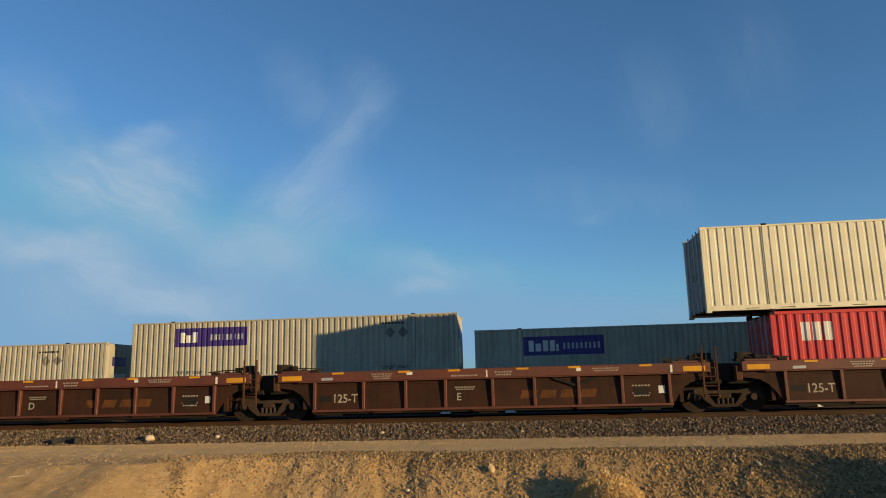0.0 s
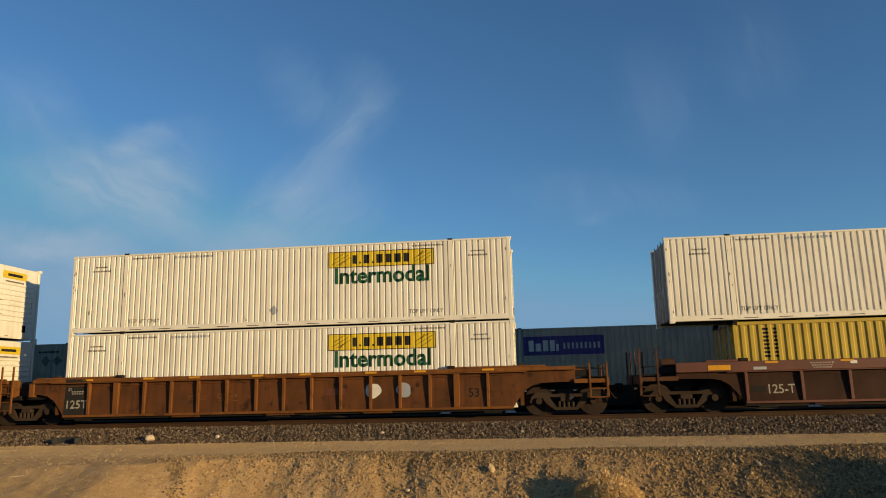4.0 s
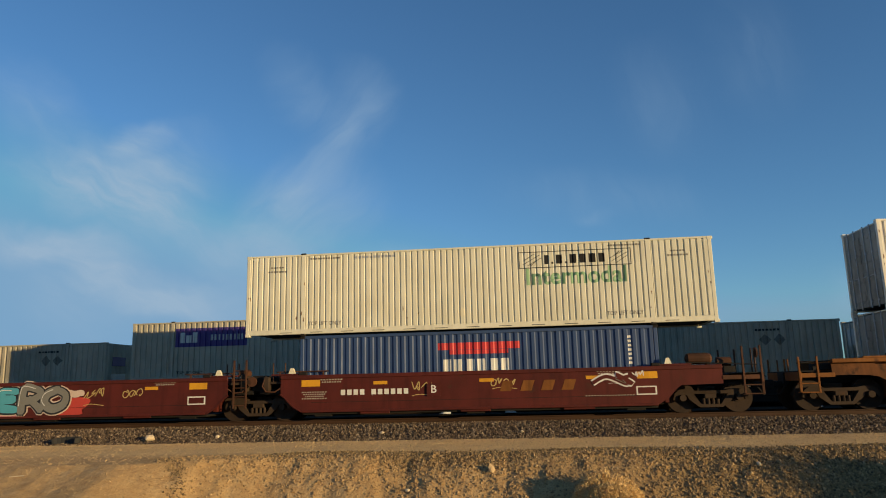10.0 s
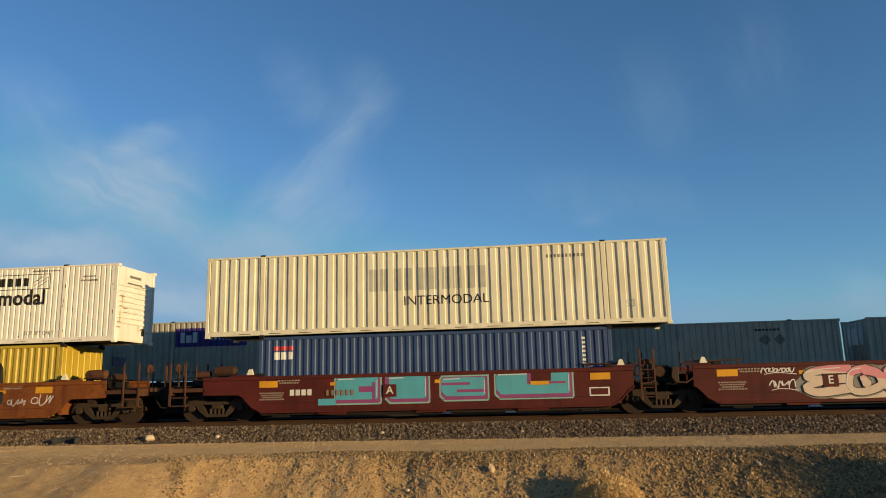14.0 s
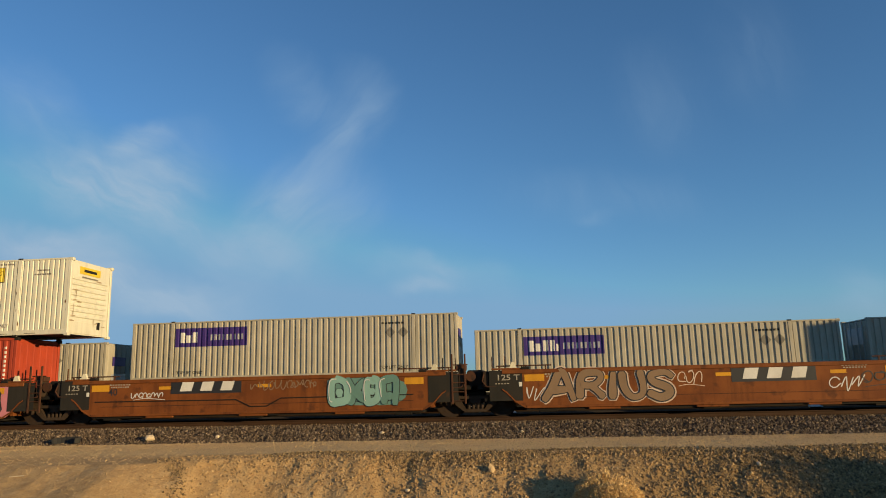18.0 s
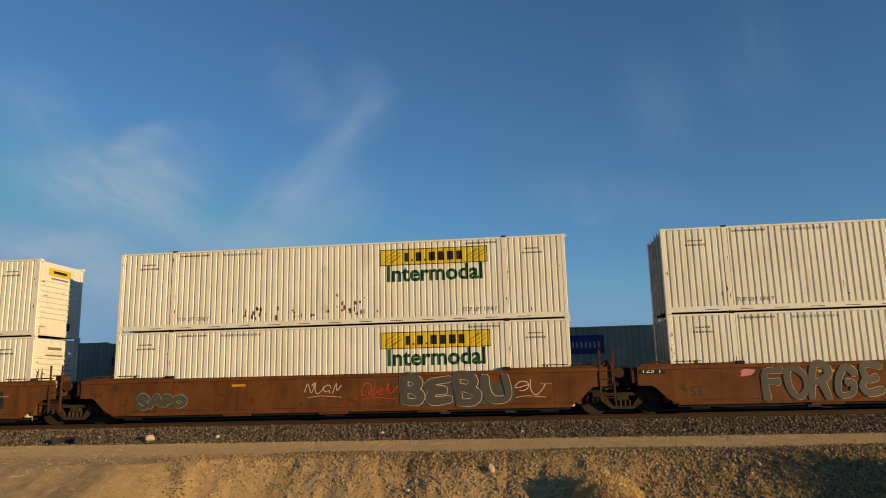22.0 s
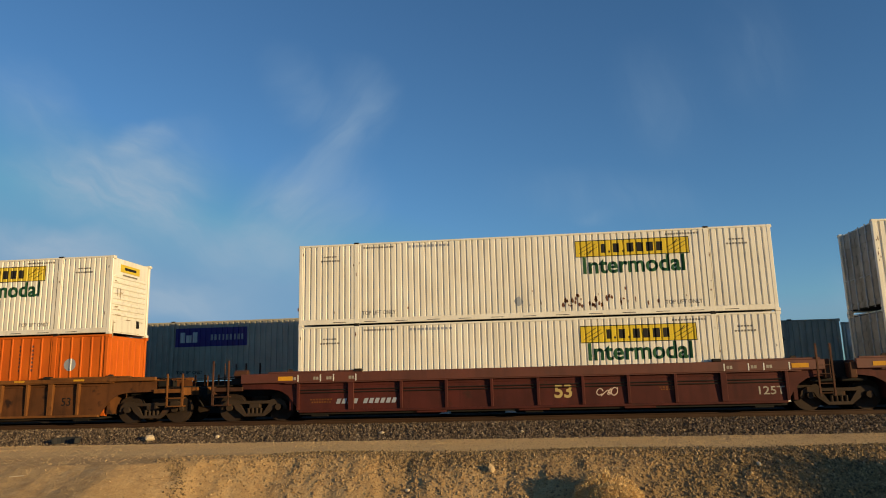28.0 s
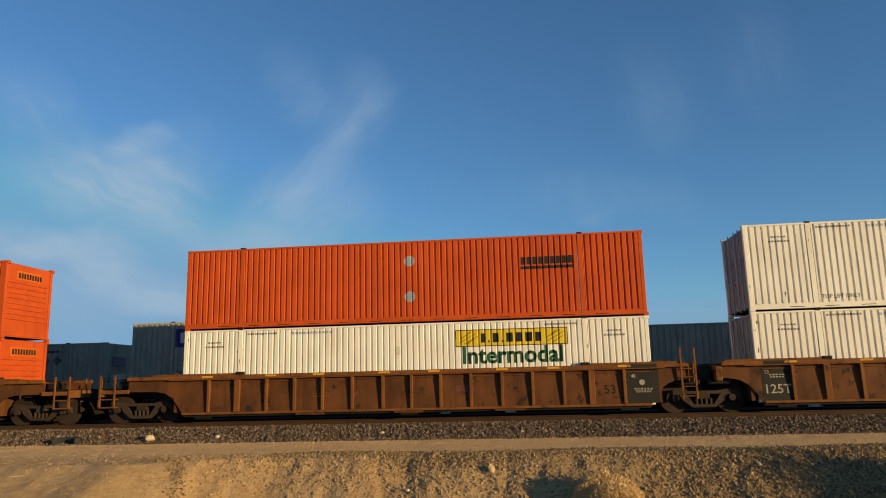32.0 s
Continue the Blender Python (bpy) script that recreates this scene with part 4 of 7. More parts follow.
def spray(u0, u1, z0, z1, n, fills, line, seed, y=-1.47, power=0.7, halo=None):
    """Large sprayed shapes: a ragged ground, fat outlined strokes tangled over it, shades, glints and drops of paint."""
    def put(root):
        rs = random.Random(seed)
        step = (u1 - u0) / n
        h = z1 - z0
        w = min(0.32 * step, 0.26 * h) * (0.85 + 0.4 * (1 - power))
        if halo:
            for i in range(n):
                part("spray_cloud", bubble(rs, u0 + (i + 0.5) * step, (z0 + z1) / 2, step * rs.uniform(0.55, 0.75), h * rs.uniform(0.36, 0.5), 0.7, 0.2, y - 0.003 - 0.0003 * i, 30), halo, root)
        for i in range(n):
            a, b = u0 + i * step, u0 + (i + 1) * step
            base = y - 0.006 - 0.0011 * i
            f, g = fills[i % len(fills)], fills[(i + 1) % len(fills)]
            cx, cz = (a + b) / 2, (z0 + z1) / 2
            ph, pw = rs.uniform(0.32, 0.44) * h, step * rs.uniform(0.4, 0.52)
            o = part("spray_outline", bubble(rs, cx, cz, pw, ph, 0.8, 0.28, base), line, root)
            part("spray_ground", bubble(rs, cx + rs.uniform(-0.05, 0.05), cz, pw * 0.86, ph * 0.86, 0.8, 0.28, base - 0.0025), g, o)
            m = w / 2 + 0.05
            pts = tangle(rs, a - 0.12 * step, b + 0.12 * step, z0 + m, z1 - m, rs.choice((4, 5, 5)))
            part("spray_edge", ribbon(pts, w + 0.09, base - 0.004), line, o)
            part("spray_fill", ribbon(pts, w * 0.9, base - 0.016), f, o)
            if len(fills) > 1:
                q = rs.randrange(1, max(2, len(pts) - 9))
                part("spray_shade", ribbon(pts[q:q + 8], w * 0.5, base - 0.028), g, o)
            q = rs.randrange(1, max(2, len(pts) - 8))
            part("spray_glint", ribbon([(px - w * 0.24, pz + w * 0.18) for px, pz in pts[q:q + 6]], 0.02, base - 0.032), S_WHITE if line.name != "spray_white" else S_GREY, o)
            for j in range(2):
                dx, dz = rs.uniform(a, b), rs.uniform(z0, z1)
                part("spray_drop", bubble(rs, dx, dz, rs.uniform(0.03, 0.08), rs.uniform(0.03, 0.07), 1.0, 0.35, base - 0.001, 12), f if j else line, o)
    return put


def scrawl(u0, u1, z0, z1, mat, seed, w=0.035, y=-1.47, n=9):
    """A thin sprayed scribble: a row of loops, hooks and zigzags, with a flourish under it."""
    def put(root):
        rs = random.Random(seed)
        h, wd = z1 - z0, u1 - u0
        m = max(2, round(wd / (0.62 * h)))
        step = wd / m
        bm = bmesh.new()
        for i in range(m):
            a = u0 + i * step
            pts = tangle(rs, a, a + step * 1.02, z0 + h * rs.uniform(0.0, 0.22), z1 - h * rs.uniform(0.0, 0.2), 4)
            ribbon([(px + 0.2 * (pz - z0), pz) for px, pz in pts], min(w, 0.032), y - 0.004 - 0.004 * (i % 2), bm)
        if rs.random() < 0.6:
            ribbon(curl([(u0 + 0.1 * wd, z0 - 0.03), ((u0 + u1) / 2, z0 + 0.02), (u1 + 0.1, z0 - 0.04)]), 0.02, y - 0.003, bm)
        part("spray_scribble", bm, mat, root)
    return put


# stroke skeletons of sprayed capitals in a unit box
GLYPHS = {
    "G": [[(0.95, 0.8), (0.6, 1), (0.15, 0.8), (0.05, 0.4), (0.3, 0.02), (0.8, 0.05), (0.92, 0.4), (0.55, 0.42)]],
    "U": [[(0.1, 1), (0.08, 0.4), (0.35, 0.02), (0.75, 0.05), (0.92, 0.4), (0.9, 1)]],
    "E": [[(0.95, 0.97), (0.3, 0.95), (0.1, 0.75), (0.35, 0.52), (0.8, 0.52)], [(0.35, 0.52), (0.08, 0.3), (0.25, 0.04), (0.95, 0.05)]],
    "R": [[(0.12, 0), (0.15, 0.95), (0.7, 0.95), (0.9, 0.72), (0.6, 0.48), (0.2, 0.48)], [(0.5, 0.48), (0.98, 0)]],
    "O": [[(0.5, 1), (0.1, 0.8), (0.05, 0.3), (0.45, 0), (0.9, 0.2), (0.95, 0.7), (0.5, 1)]],
    "S": [[(0.92, 0.82), (0.6, 1), (0.15, 0.85), (0.2, 0.6), (0.75, 0.42), (0.88, 0.15), (0.5, 0), (0.08, 0.15)]],
    "A": [[(0.02, 0), (0.2, 0.5), (0.42, 1), (0.62, 1), (0.82, 0.5), (0.98, 0)], [(0.22, 0.36), (0.8, 0.36)]],
    "P": [[(0.2, 0), (0.15, 0.5), (0.15, 0.95), (0.75, 0.95), (0.92, 0.72), (0.7, 0.45), (0.2, 0.45)]],
    "T": [[(0, 0.92), (0.5, 0.96), (1, 0.92)], [(0.5, 0.92), (0.45, 0.4), (0.6, 0.02), (0.95, 0.1)]],
    "F": [[(0.2, 0), (0.15, 0.5), (0.18, 0.95), (0.95, 0.97)], [(0.18, 0.5), (0.75, 0.5)]],
    "B": [[(0.12, 0), (0.1, 0.5), (0.15, 0.97), (0.7, 0.97), (0.85, 0.75), (0.6, 0.53), (0.2, 0.53)], [(0.6, 0.53), (0.95, 0.28), (0.75, 0.02), (0.12, 0.02)]],
    "D": [[(0.12, 0), (0.1, 0.5), (0.14, 0.97), (0.6, 0.95), (0.95, 0.6), (0.85, 0.2), (0.5, 0.02), (0.12, 0.03)]],
    "Z": [[(0.05, 0.92), (0.5, 0.97), (0.95, 0.92), (0.5, 0.5), (0.05, 0.06), (0.5, 0.03), (0.98, 0.08)]],
    "I": [[(0.5, 1), (0.45, 0.5), (0.5, 0)]],
    "o": [[(0.5, 1), (0.05, 0.85), (0.05, 0.15), (0.5, 0), (0.95, 0.15), (0.95, 0.85), (0.5, 1)], [(0.5, 0.5), (0.5, 0.42)]],
    "n": [[(0.1, 0), (0.08, 0.9), (0.5, 1), (0.92, 0.9), (0.9, 0)], [(0.35, 0.3), (0.65, 0.3)]],
    "x": [[(0.05, 0.95), (0.4, 0.6), (0.1, 0.1)], [(0.95, 0.95), (0.6, 0.5), (0.95, 0.05)], [(0.3, 0.45), (0.7, 0.5)]],
}


def brush(bm, pts, w, y, swell=0.0, phase=0.0):
    """One joined stroke along pts with bevelled ends; its width swells and thins, and it rises a hair as it goes."""
    rows, n = [], len(pts)
    ds = []
    for i in range(n):
        p, q = pts[max(i - 1, 0)], pts[min(i + 1, n - 1)]
        d = Vector((q[0] - p[0], q[1] - p[1]))
        ds.append(d / max(d.length, 1e-6))
    (x, z), d = pts[0], ds[0]
    line = [(x - d.x * w * 0.36, z - d.y * w * 0.36, d, w * 0.62)]
    line += [(px, pz, d, w * (1 + swell * math.sin(phase + 5.0 * i / n))) for i, ((px, pz), d) in enumerate(zip(pts, ds))]
    (x, z), d = pts[-1], ds[-1]
    line.append((x + d.x * w * 0.36, z + d.y * w * 0.36, d, w * 0.62))
    for i, (x, z, d, k) in enumerate(line):
        yy = y - 0.0002 * i
        rows.append((bm.verts.new((x - d.y * k / 2, yy, z + d.x * k / 2)), bm.verts.new((x + d.y * k / 2, yy, z - d.x * k / 2))))
    for (a, b), (c, d) in zip(rows, rows[1:]):
        bm.faces.new((a, b, d, c))
    return y - 0.0002 * len(line)


def lettered(text, u0, u1, z0, z1, fills, line, seed, w=0.2, edge=0.05, y=-1.47, rim=None, low=None, glint=None, tight=0.06, widths=None, deep=None, wild=0.05):
    """Fat sprayed capitals: an outer rim or a drop shade, an outline, the fill, a second colour over its foot, and glints."""
    def put(root):
        rs = random.Random(seed)
        ws = widths or [0.55 if ch == "I" else rs.uniform(0.88, 1.15) for ch in text]
        total, x = sum(ws), u0
        for i, ch in enumerate(text):
            cw = (u1 - u0) * ws[i] / total
            a, b = x - cw * tight + w / 2, x + cw * (1 + tight) - w / 2
            c, d = z0 + w / 2 + rs.uniform(-0.02, 0.08), z1 - w / 2 + rs.uniform(-0.1, 0.02)
            lean, sag = rs.uniform(-0.16, 0.16), rs.uniform(-0.08, 0.08)
            x += cw
            lines = [curl([(a + (b - a) * (px + rs.uniform(-wild, wild)) + lean * (pz - 0.5) * (d - c), c + (d - c) * (pz + rs.uniform(-wild, wild)) + sag * (px - 0.5)) for px, pz in st], 4) for st in GLYPHS[ch]]
            base, ph = y - 0.004 - 0.0012 * i, rs.uniform(0, 6.28)

            def coat(name, width, at, mat, parent, keep=None, moved=(0.0, 0.0)):
                bm = bmesh.new()
                for k, st in enumerate(lines):
                    brush(bm, [(px + moved[0], pz + moved[1]) for px, pz in st], width, at - 0.003 * k, 0.16, ph + k)
                if keep is not None:
                    bmesh.ops.bisect_plane(bm, geom=bm.verts[:] + bm.edges[:] + bm.faces[:], plane_co=(0, 0, keep), plane_no=(0.12, 0, 1), clear_outer=True)
                return part(name, bm, mat, parent)
            if rim:
                coat("spray_rim", w + 2 * edge + 0.08, y - 0.002 - 0.0003 * i, rim, root)
            if deep:
                coat("spray_depth", w + 2 * edge, base - 0.002, deep, root, None, (0.07, -0.05))
            o = coat("spray_outline", w + 2 * edge, base - 0.012, line, root)
            coat("spray_fill", w, base - 0.024, fills[i % len(fills)], o)
            if low:
                coat("spray_shade", w, base - 0.034, low, o, (c + d) / 2 + rs.uniform(-0.2, 0.0))
            if glint:
                q = lines[0]
                m = len(q) // 3
                part("spray_glint", ribbon([(px - w * 0.3, pz + w * 0.12) for px, pz in q[1:m + 3]], 0.03, base - 0.044), glint, o)
    return put


def patch(cx, cz, rx, rz, mat, seed, y=-1.47, n=24, wob=0.3):
    """A ragged patch of sprayed colour."""
    def put(root):
        part("spray_cloud", bubble(random.Random(seed), cx, cz, rx, rz, 0.55, wob, y - 0.0022 - 0.0001 * (seed % 9), n), mat, root)
    return put


def bolted(u0, u1, z0, z1, n, seed, y=-1.47):
    """A row of cream sprayed lumps, outlined in black, with dark holes, bolts, slashes and hooked tops."""
    def put(root):
        rs = random.Random(seed)
        step, h = (u1 - u0) / n, z1 - z0
        for i in range(n):
            cx, base = u0 + (i + 0.5) * step, y - 0.006 - 0.002 * i
            rx, low = step * 0.6, z0 + h * rs.uniform(0.36, 0.5)
            o = part("spray_outline", bubble(rs, cx, low, rx, h * 0.43, 0.75, 0.2, base), S_BLACK, root)
            part("spray_fill", bubble(rs, cx, low, rx * 0.86, h * 0.37, 0.75, 0.2, base - 0.003), S_CREAM, o)
            hook = curl([(cx - rx * 0.7, z1 - h * 0.34), (cx - rx * 0.5, z1 - h * 0.1), (cx + rx * 0.1, z1 - h * 0.05), (cx + rx * 0.6, z1 - h * 0.16), (cx + rx * 0.5, z1 - h * 0.38)], 4)
            if i % 2:
                hook = [(2 * cx - px, pz) for px, pz in hook]
            part("spray_edge", ribbon(hook, 0.2, base - 0.005), S_BLACK, o)
            part("spray_fill", ribbon(hook[1:-1], 0.12, base - 0.012), S_CREAM, o)
            part("spray_hole", bubble(rs, cx + rs.uniform(-0.1, 0.1) * rx, low, rx * rs.uniform(0.3, 0.42), h * rs.uniform(0.1, 0.16), 0.9, 0.3, base - 0.018), S_BLACK, o)
            part("spray_fill", bubble(rs, cx + 0.05 * rx, low, rx * 0.16, h * 0.06, 1.0, 0.2, base - 0.021), S_CREAM, o)
            for j in range(3):
                px, pz = cx + rs.uniform(-0.75, 0.75) * rx, low + rs.uniform(-0.24, 0.26) * h
                part("spray_bolt", bubble(rs, px, pz, 0.035, 0.035, 1.0, 0.1, base - 0.024 - 0.001 * j, 10), S_BLACK, o)
            for j in range(3):
                x = cx + rx * (0.66 + 0.16 * j)
                part("spray_slash", ribbon([(x, low - 0.02 - 0.1 * h), (x + 0.12, low + 0.2 * h)], 0.035, base - 0.028 - 0.001 * j), S_BLACK, o)
    return put


def block_shape(u0, u1, z0, z1, style=0, y=-1.47):
    """A square-cut turquoise shape with a purple drop shade, a pale rim and its own cuts."""
    def put(root):
        w, h = u1 - u0, z1 - z0
        cut = 0.16

        def slab(x0, x1, za, zb, d0, d1):
            """A plate whose corners are cut."""
            return plate_in(bmesh.new(), [(x0 + cut * (style != 0), za), (x1 - 0.05, za), (x1, za + 0.05), (x1, zb), (x0 + cut * 0.5, zb), (x0, zb - cut * 0.6), (x0, za + cut * (style != 0))], y - d1, y - d0)
        o = part("spray_outline", slab(u0, u1, z0, z1, 0.0, 0.005), S_PALE, root)
        part("spray_shade", slab(u0 + 0.05, u1 - 0.05, z0 + 0.05, z1 - 0.05, 0.004, 0.008), S_PURPLE, o)
        part("spray_fill", slab(u0 + 0.07, u1 - 0.13, z0 + 0.17, z1 - 0.08, 0.007, 0.011), S_TEAL, o)
        cuts = {0: [(0.52, 0.80, 0.42, 0.62), (0.80, 0.86, 0.17, 0.75)],
                1: [(0.0, 0.1, 0.2, 0.9)],
                2: [(0.05, 0.62, 0.62, 0.72), (0.35, 0.95, 0.34, 0.45)],
                3: [(0.42, 0.56, 0.58, 1.0), (0.42, 0.9, 0.52, 0.60)]}[style]
        for a, b, c, d in cuts:
            q = part("spray_notch", boxes((u0 + a * w, u0 + b * w, y - 0.014, y - 0.010, z0 + c * h, z0 + d * h)), S_PURPLE, o)
        if style == 3:
            part("spray_notch", boxes((u0 + 0.47 * w, u0 + 0.72 * w, y - 0.017, y - 0.013, z0 + 0.62 * h, z0 + 1.01 * h)), M_MAROONCAR, o)
        part("spray_glint", ribbon([(u0 + 0.14, z1 - 0.13), (u0 + 0.42 * w, z1 - 0.12)], 0.03, y - 0.018), S_WHITE, o)
        part("spray_glint", ribbon([(u1 - 0.17, z0 + 0.24), (u1 - 0.16, z1 - 0.16)], 0.025, y - 0.018), S_WHITE, o)
    return put


def name_plate(u0, u1, z0, z1, n, plate=None, y=-1.47, mat=None, slant=0.06, gap=0.45):
    def put(root):
        if plate:
            part("name_plate", boxes((u0, u1, y - 0.006, y, z0, z1)), plate, root, "black painted plate with pale bars")
        if n < 8:
            mark_bars((u0 + u1) / 2, (z0 + z1) / 2, (u1 - u0) * 0.86, (z1 - z0) * 0.66, mat or M_LETTER, n, y - 0.006, gap, "lettering", slant)(root)
            return

        def make():
            bm = bmesh.new()
            w, h, step = (u1 - u0) * 0.92, (z1 - z0) * 0.64, (u1 - u0) * 0.92 / 10.8
            for i in range(10):
                x = (u0 + u1) / 2 - w / 2 + step * (i + 0.12 + (0.8 if i > 3 else 0.0))
                for a, b in ((0.0, 0.7),):
                    bm.faces.new([bm.verts.new((x + step * q + slant * (r + 0.5), y - 0.006 - GAP, (z0 + z1) / 2 + h * r)) for q, r in ((a, -0.5), (b, -0.5), (b, 0.5), (a, 0.5))])
            return bm
        part("lettering", make, mat or M_LETTER, root, "pale plain bars")["kind"] = "stuff"
    return put


def small_print(u, z, w, h, lines, y=-1.47, mat=None):
    def put(root):
        for i in range(lines):
            mark_bars(u, z - i * h * 1.8, w * (1 - 0.12 * (i % 3)), h, mat or M_STENCIL, max(3, int(w / 0.09)), y, 0.35, "small_print")(root)
    return put


H40B, H40, H53 = 7.695, 7.64, 9.69
RIB53 = (-7.03, -6.0, -4.95, -3.95, -2.96, -1.92, -0.86, 0.12, 1.11, 2.13, 3.17, 4.18, 5.2, 6.1, 7.15)
RIB40 = (-5.9, -4.2, -2.75, -1.4, 0.18, 1.56, 3.0, 4.4, 5.9)
RIBE = (-8.0, -6.15, -4.42, -2.89, -1.37, 0.16, 1.62, 3.08, 4.57, 6.07, 8.0)
LOWER, TALL = 0.295, 0.295 + 2.905
SHORT = 0.295 + 2.601


def brown40(c, letter, left="joint", right="joint", load="empty"):
    y = -1.50
    mk = [mark_text("125-T", 0.40, -4.85, 0.70, M_STENCIL, 0.82), mark_text(letter, 0.34, -0.95, 0.68, M_STENCIL), small_print(-0.75, 1.0, 0.7, 0.04, 2, -1.40),
          mark_bars(2.3, 0.72, 2.6, 0.26, M_RUSTCAR, 4, -1.40, 0.25, "faded_bars", 0.08), small_print(5.0, 0.92, 0.6, 0.045, 5, -1.40), mark_plate(5.55, 5.75, 0.66, 0.9, M_LETTER, -1.40, "data_plate"), mark_plate(4.75, 5.25, 0.62, 0.86, M_DARK, -1.40, "data_plate"),
          mark_plate(-5.75, -5.3, 0.62, 0.82, M_DARK, -1.40, "data_plate"), small_print(-3.55, 1.5, 0.75, 0.04, 3, y), small_print(3.9, 1.5, 0.9, 0.04, 2, y), mark_plate(-0.02, 0.03, 1.31, 1.55, M_LETTER, y, "stripe"), small_print(-0.75, 1.38, 0.9, 0.05, 1, y), small_print(0.55, 1.47, 0.6, 0.05, 2, y),
          mark_plate(6.35, 7.05, 1.34, 1.5, M_DASH, y, "reflector"), mark_plate(-7.05, -6.35, 1.34, 1.5, M_DASH, y, "reflector"), mark_plate(5.95, 6.02, 1.31, 1.55, M_LETTER, y, "stripe"), mark_plate(-5.65, -5.25, 1.33, 1.42, M_SILVER, y, "data_plate"),
          mark_plate(-2.7, -2.5, 1.45, 1.55, M_LETTER, y, "data_plate"), mark_plate(2.95, 3.1, 1.43, 1.53, M_LETTER, y, "data_plate")]
    if load == "bar":
        mk.append(lambda root: part("tie_down_strap", ribbon([(2.2, 1.24), (2.9, 0.98), (3.6, 1.2)], 0.09, -1.46), M_DARK, root))
    lab = "oxide-brown ribbed steel well car unit, empty" if load != "full" else "oxide-brown ribbed steel well car unit under stacked containers"
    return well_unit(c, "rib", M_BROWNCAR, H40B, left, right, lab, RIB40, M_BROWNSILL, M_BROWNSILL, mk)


def rust53(c, left="joint", right="joint", panels=True, extra=()):
    mk = [mark_text("53", 0.40, 6.68, 0.80, M_DARK), mark_bars(1.95, 0.95, 0.7, 0.22, M_BROWNSILL, 3, name="faded_bars"), small_print(-3.0, 0.9, 0.7, 0.05, 2, -1.40, M_RUSTRIB), scrawl(-2.3, -1.6, 0.75, 1.05, M_RUSTRIB, int(abs(c)), 0.03, -1.40)]
    if panels:
        if left == "joint":
            mk += [mark_plate(-7.97, -7.05, 0.36, 1.47, M_ENDPANEL), mark_text("125T", 0.40, -7.52, 0.70, M_STENCIL, 0.78, -1.408), small_print(-7.5, 1.16, 0.5, 0.04, 2, -1.408), mark_text("53", 0.14, -7.8, 1.24, M_STENCIL, None, -1.408), mark_plate(-7.9, -7.1, 1.49, 1.60, M_ENDPANEL, -1.50)]
        if right == "joint":
            mk += [mark_plate(7.2, 8.25, 0.36, 1.47, M_ENDPANEL), small_print(7.75, 0.82, 0.62, 0.03, 3, -1.408), mark_text("48", 0.15, 7.45, 1.22, M_STENCIL, None, -1.408), mark_plate(7.25, 8.2, 1.49, 1.60, M_ENDPANEL, -1.50),
                   lambda root: part("round_mark", bubble(random.Random(2), 7.72, 1.02, 0.09, 0.09, 1.0, 0.0, -1.409), M_STENCIL, root)]
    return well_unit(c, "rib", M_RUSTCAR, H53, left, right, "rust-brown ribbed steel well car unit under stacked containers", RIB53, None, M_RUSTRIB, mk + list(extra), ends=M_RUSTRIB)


def smooth_marks(letter=""):
    mk = [mark_plate(-5.95, -5.3, 1.14, 1.36, M_DASH, -1.47, "reflector"), mark_plate(5.3, 5.95, 1.14, 1.36, M_DASH, -1.47, "reflector"), small_print(-4.9, 1.36, 0.8, 0.045, 2), small_print(4.4, 1.4, 0.8, 0.04, 2),
          lambda root: part("drain_seam", boxes((-5.6, 5.6, -1.476, -1.47, 0.60, 0.612)), M_DARK, root)]
    return mk


def maroon40(c, letter, left="joint", right="joint", extra=()):
    lx = {"A": -1.37, "B": -1.38}.get(letter, -2.52)
    mk = smooth_marks() + [mark_plate(lx - 0.23, lx + 0.23, 0.74, 1.15, M_MAROONCAR, -1.516, "letter_plate"), mark_text(letter, 0.36, lx, 0.95, M_LETTER, None, -1.524), small_print(-5.5, 0.95, 0.9, 0.04, 4), mark_plate(5.25, 5.9, 0.62, 0.9, M_LETTER, -1.47, "data_plate"), mark_plate(5.3, 5.85, 0.66, 0.86, M_MAROONCAR, -1.477, "data_plate"), small_print(-1.0, 1.45, 0.9, 0.05, 1), small_print(1.0, 1.45, 1.2, 0.05, 1)]
    return well_unit(c, "smooth", M_MAROONCAR, H40, left, right, "maroon smooth-sided steel well car unit with spray-painted shapes", marks=mk + list(extra))


def orange40(c, left="joint", right="joint", extra=()):
    mk = smooth_marks()
    if left == "joint":
        mk += [mark_plate(-7.12, -6.02, 0.52, 1.51, M_ENDPANEL, -1.474), mark_text("125 T", 0.26, -6.5, 1.27, M_STENCIL, 0.72, -1.482), small_print(-6.7, 1.08, 0.5, 0.035, 1, -1.482), mark_plate(-6.14, -6.04, 0.98, 1.12, M_LETTER, -1.48, "data_plate")]
    else:
        mk += [mark_plate(-7.4, -6.9, 1.0, 1.4, M_DASH, -1.47, "reflector")]
    if right == "joint":
        mk += [mark_plate(6.1, 7.12, 0.52, 1.51, M_ENDPANEL, -1.474)]
    return well_unit(c, "smooth", M_ORANGECAR, H40, left, right, "faded orange smooth-sided steel well car unit with spray-painted shapes", marks=mk + list(extra))


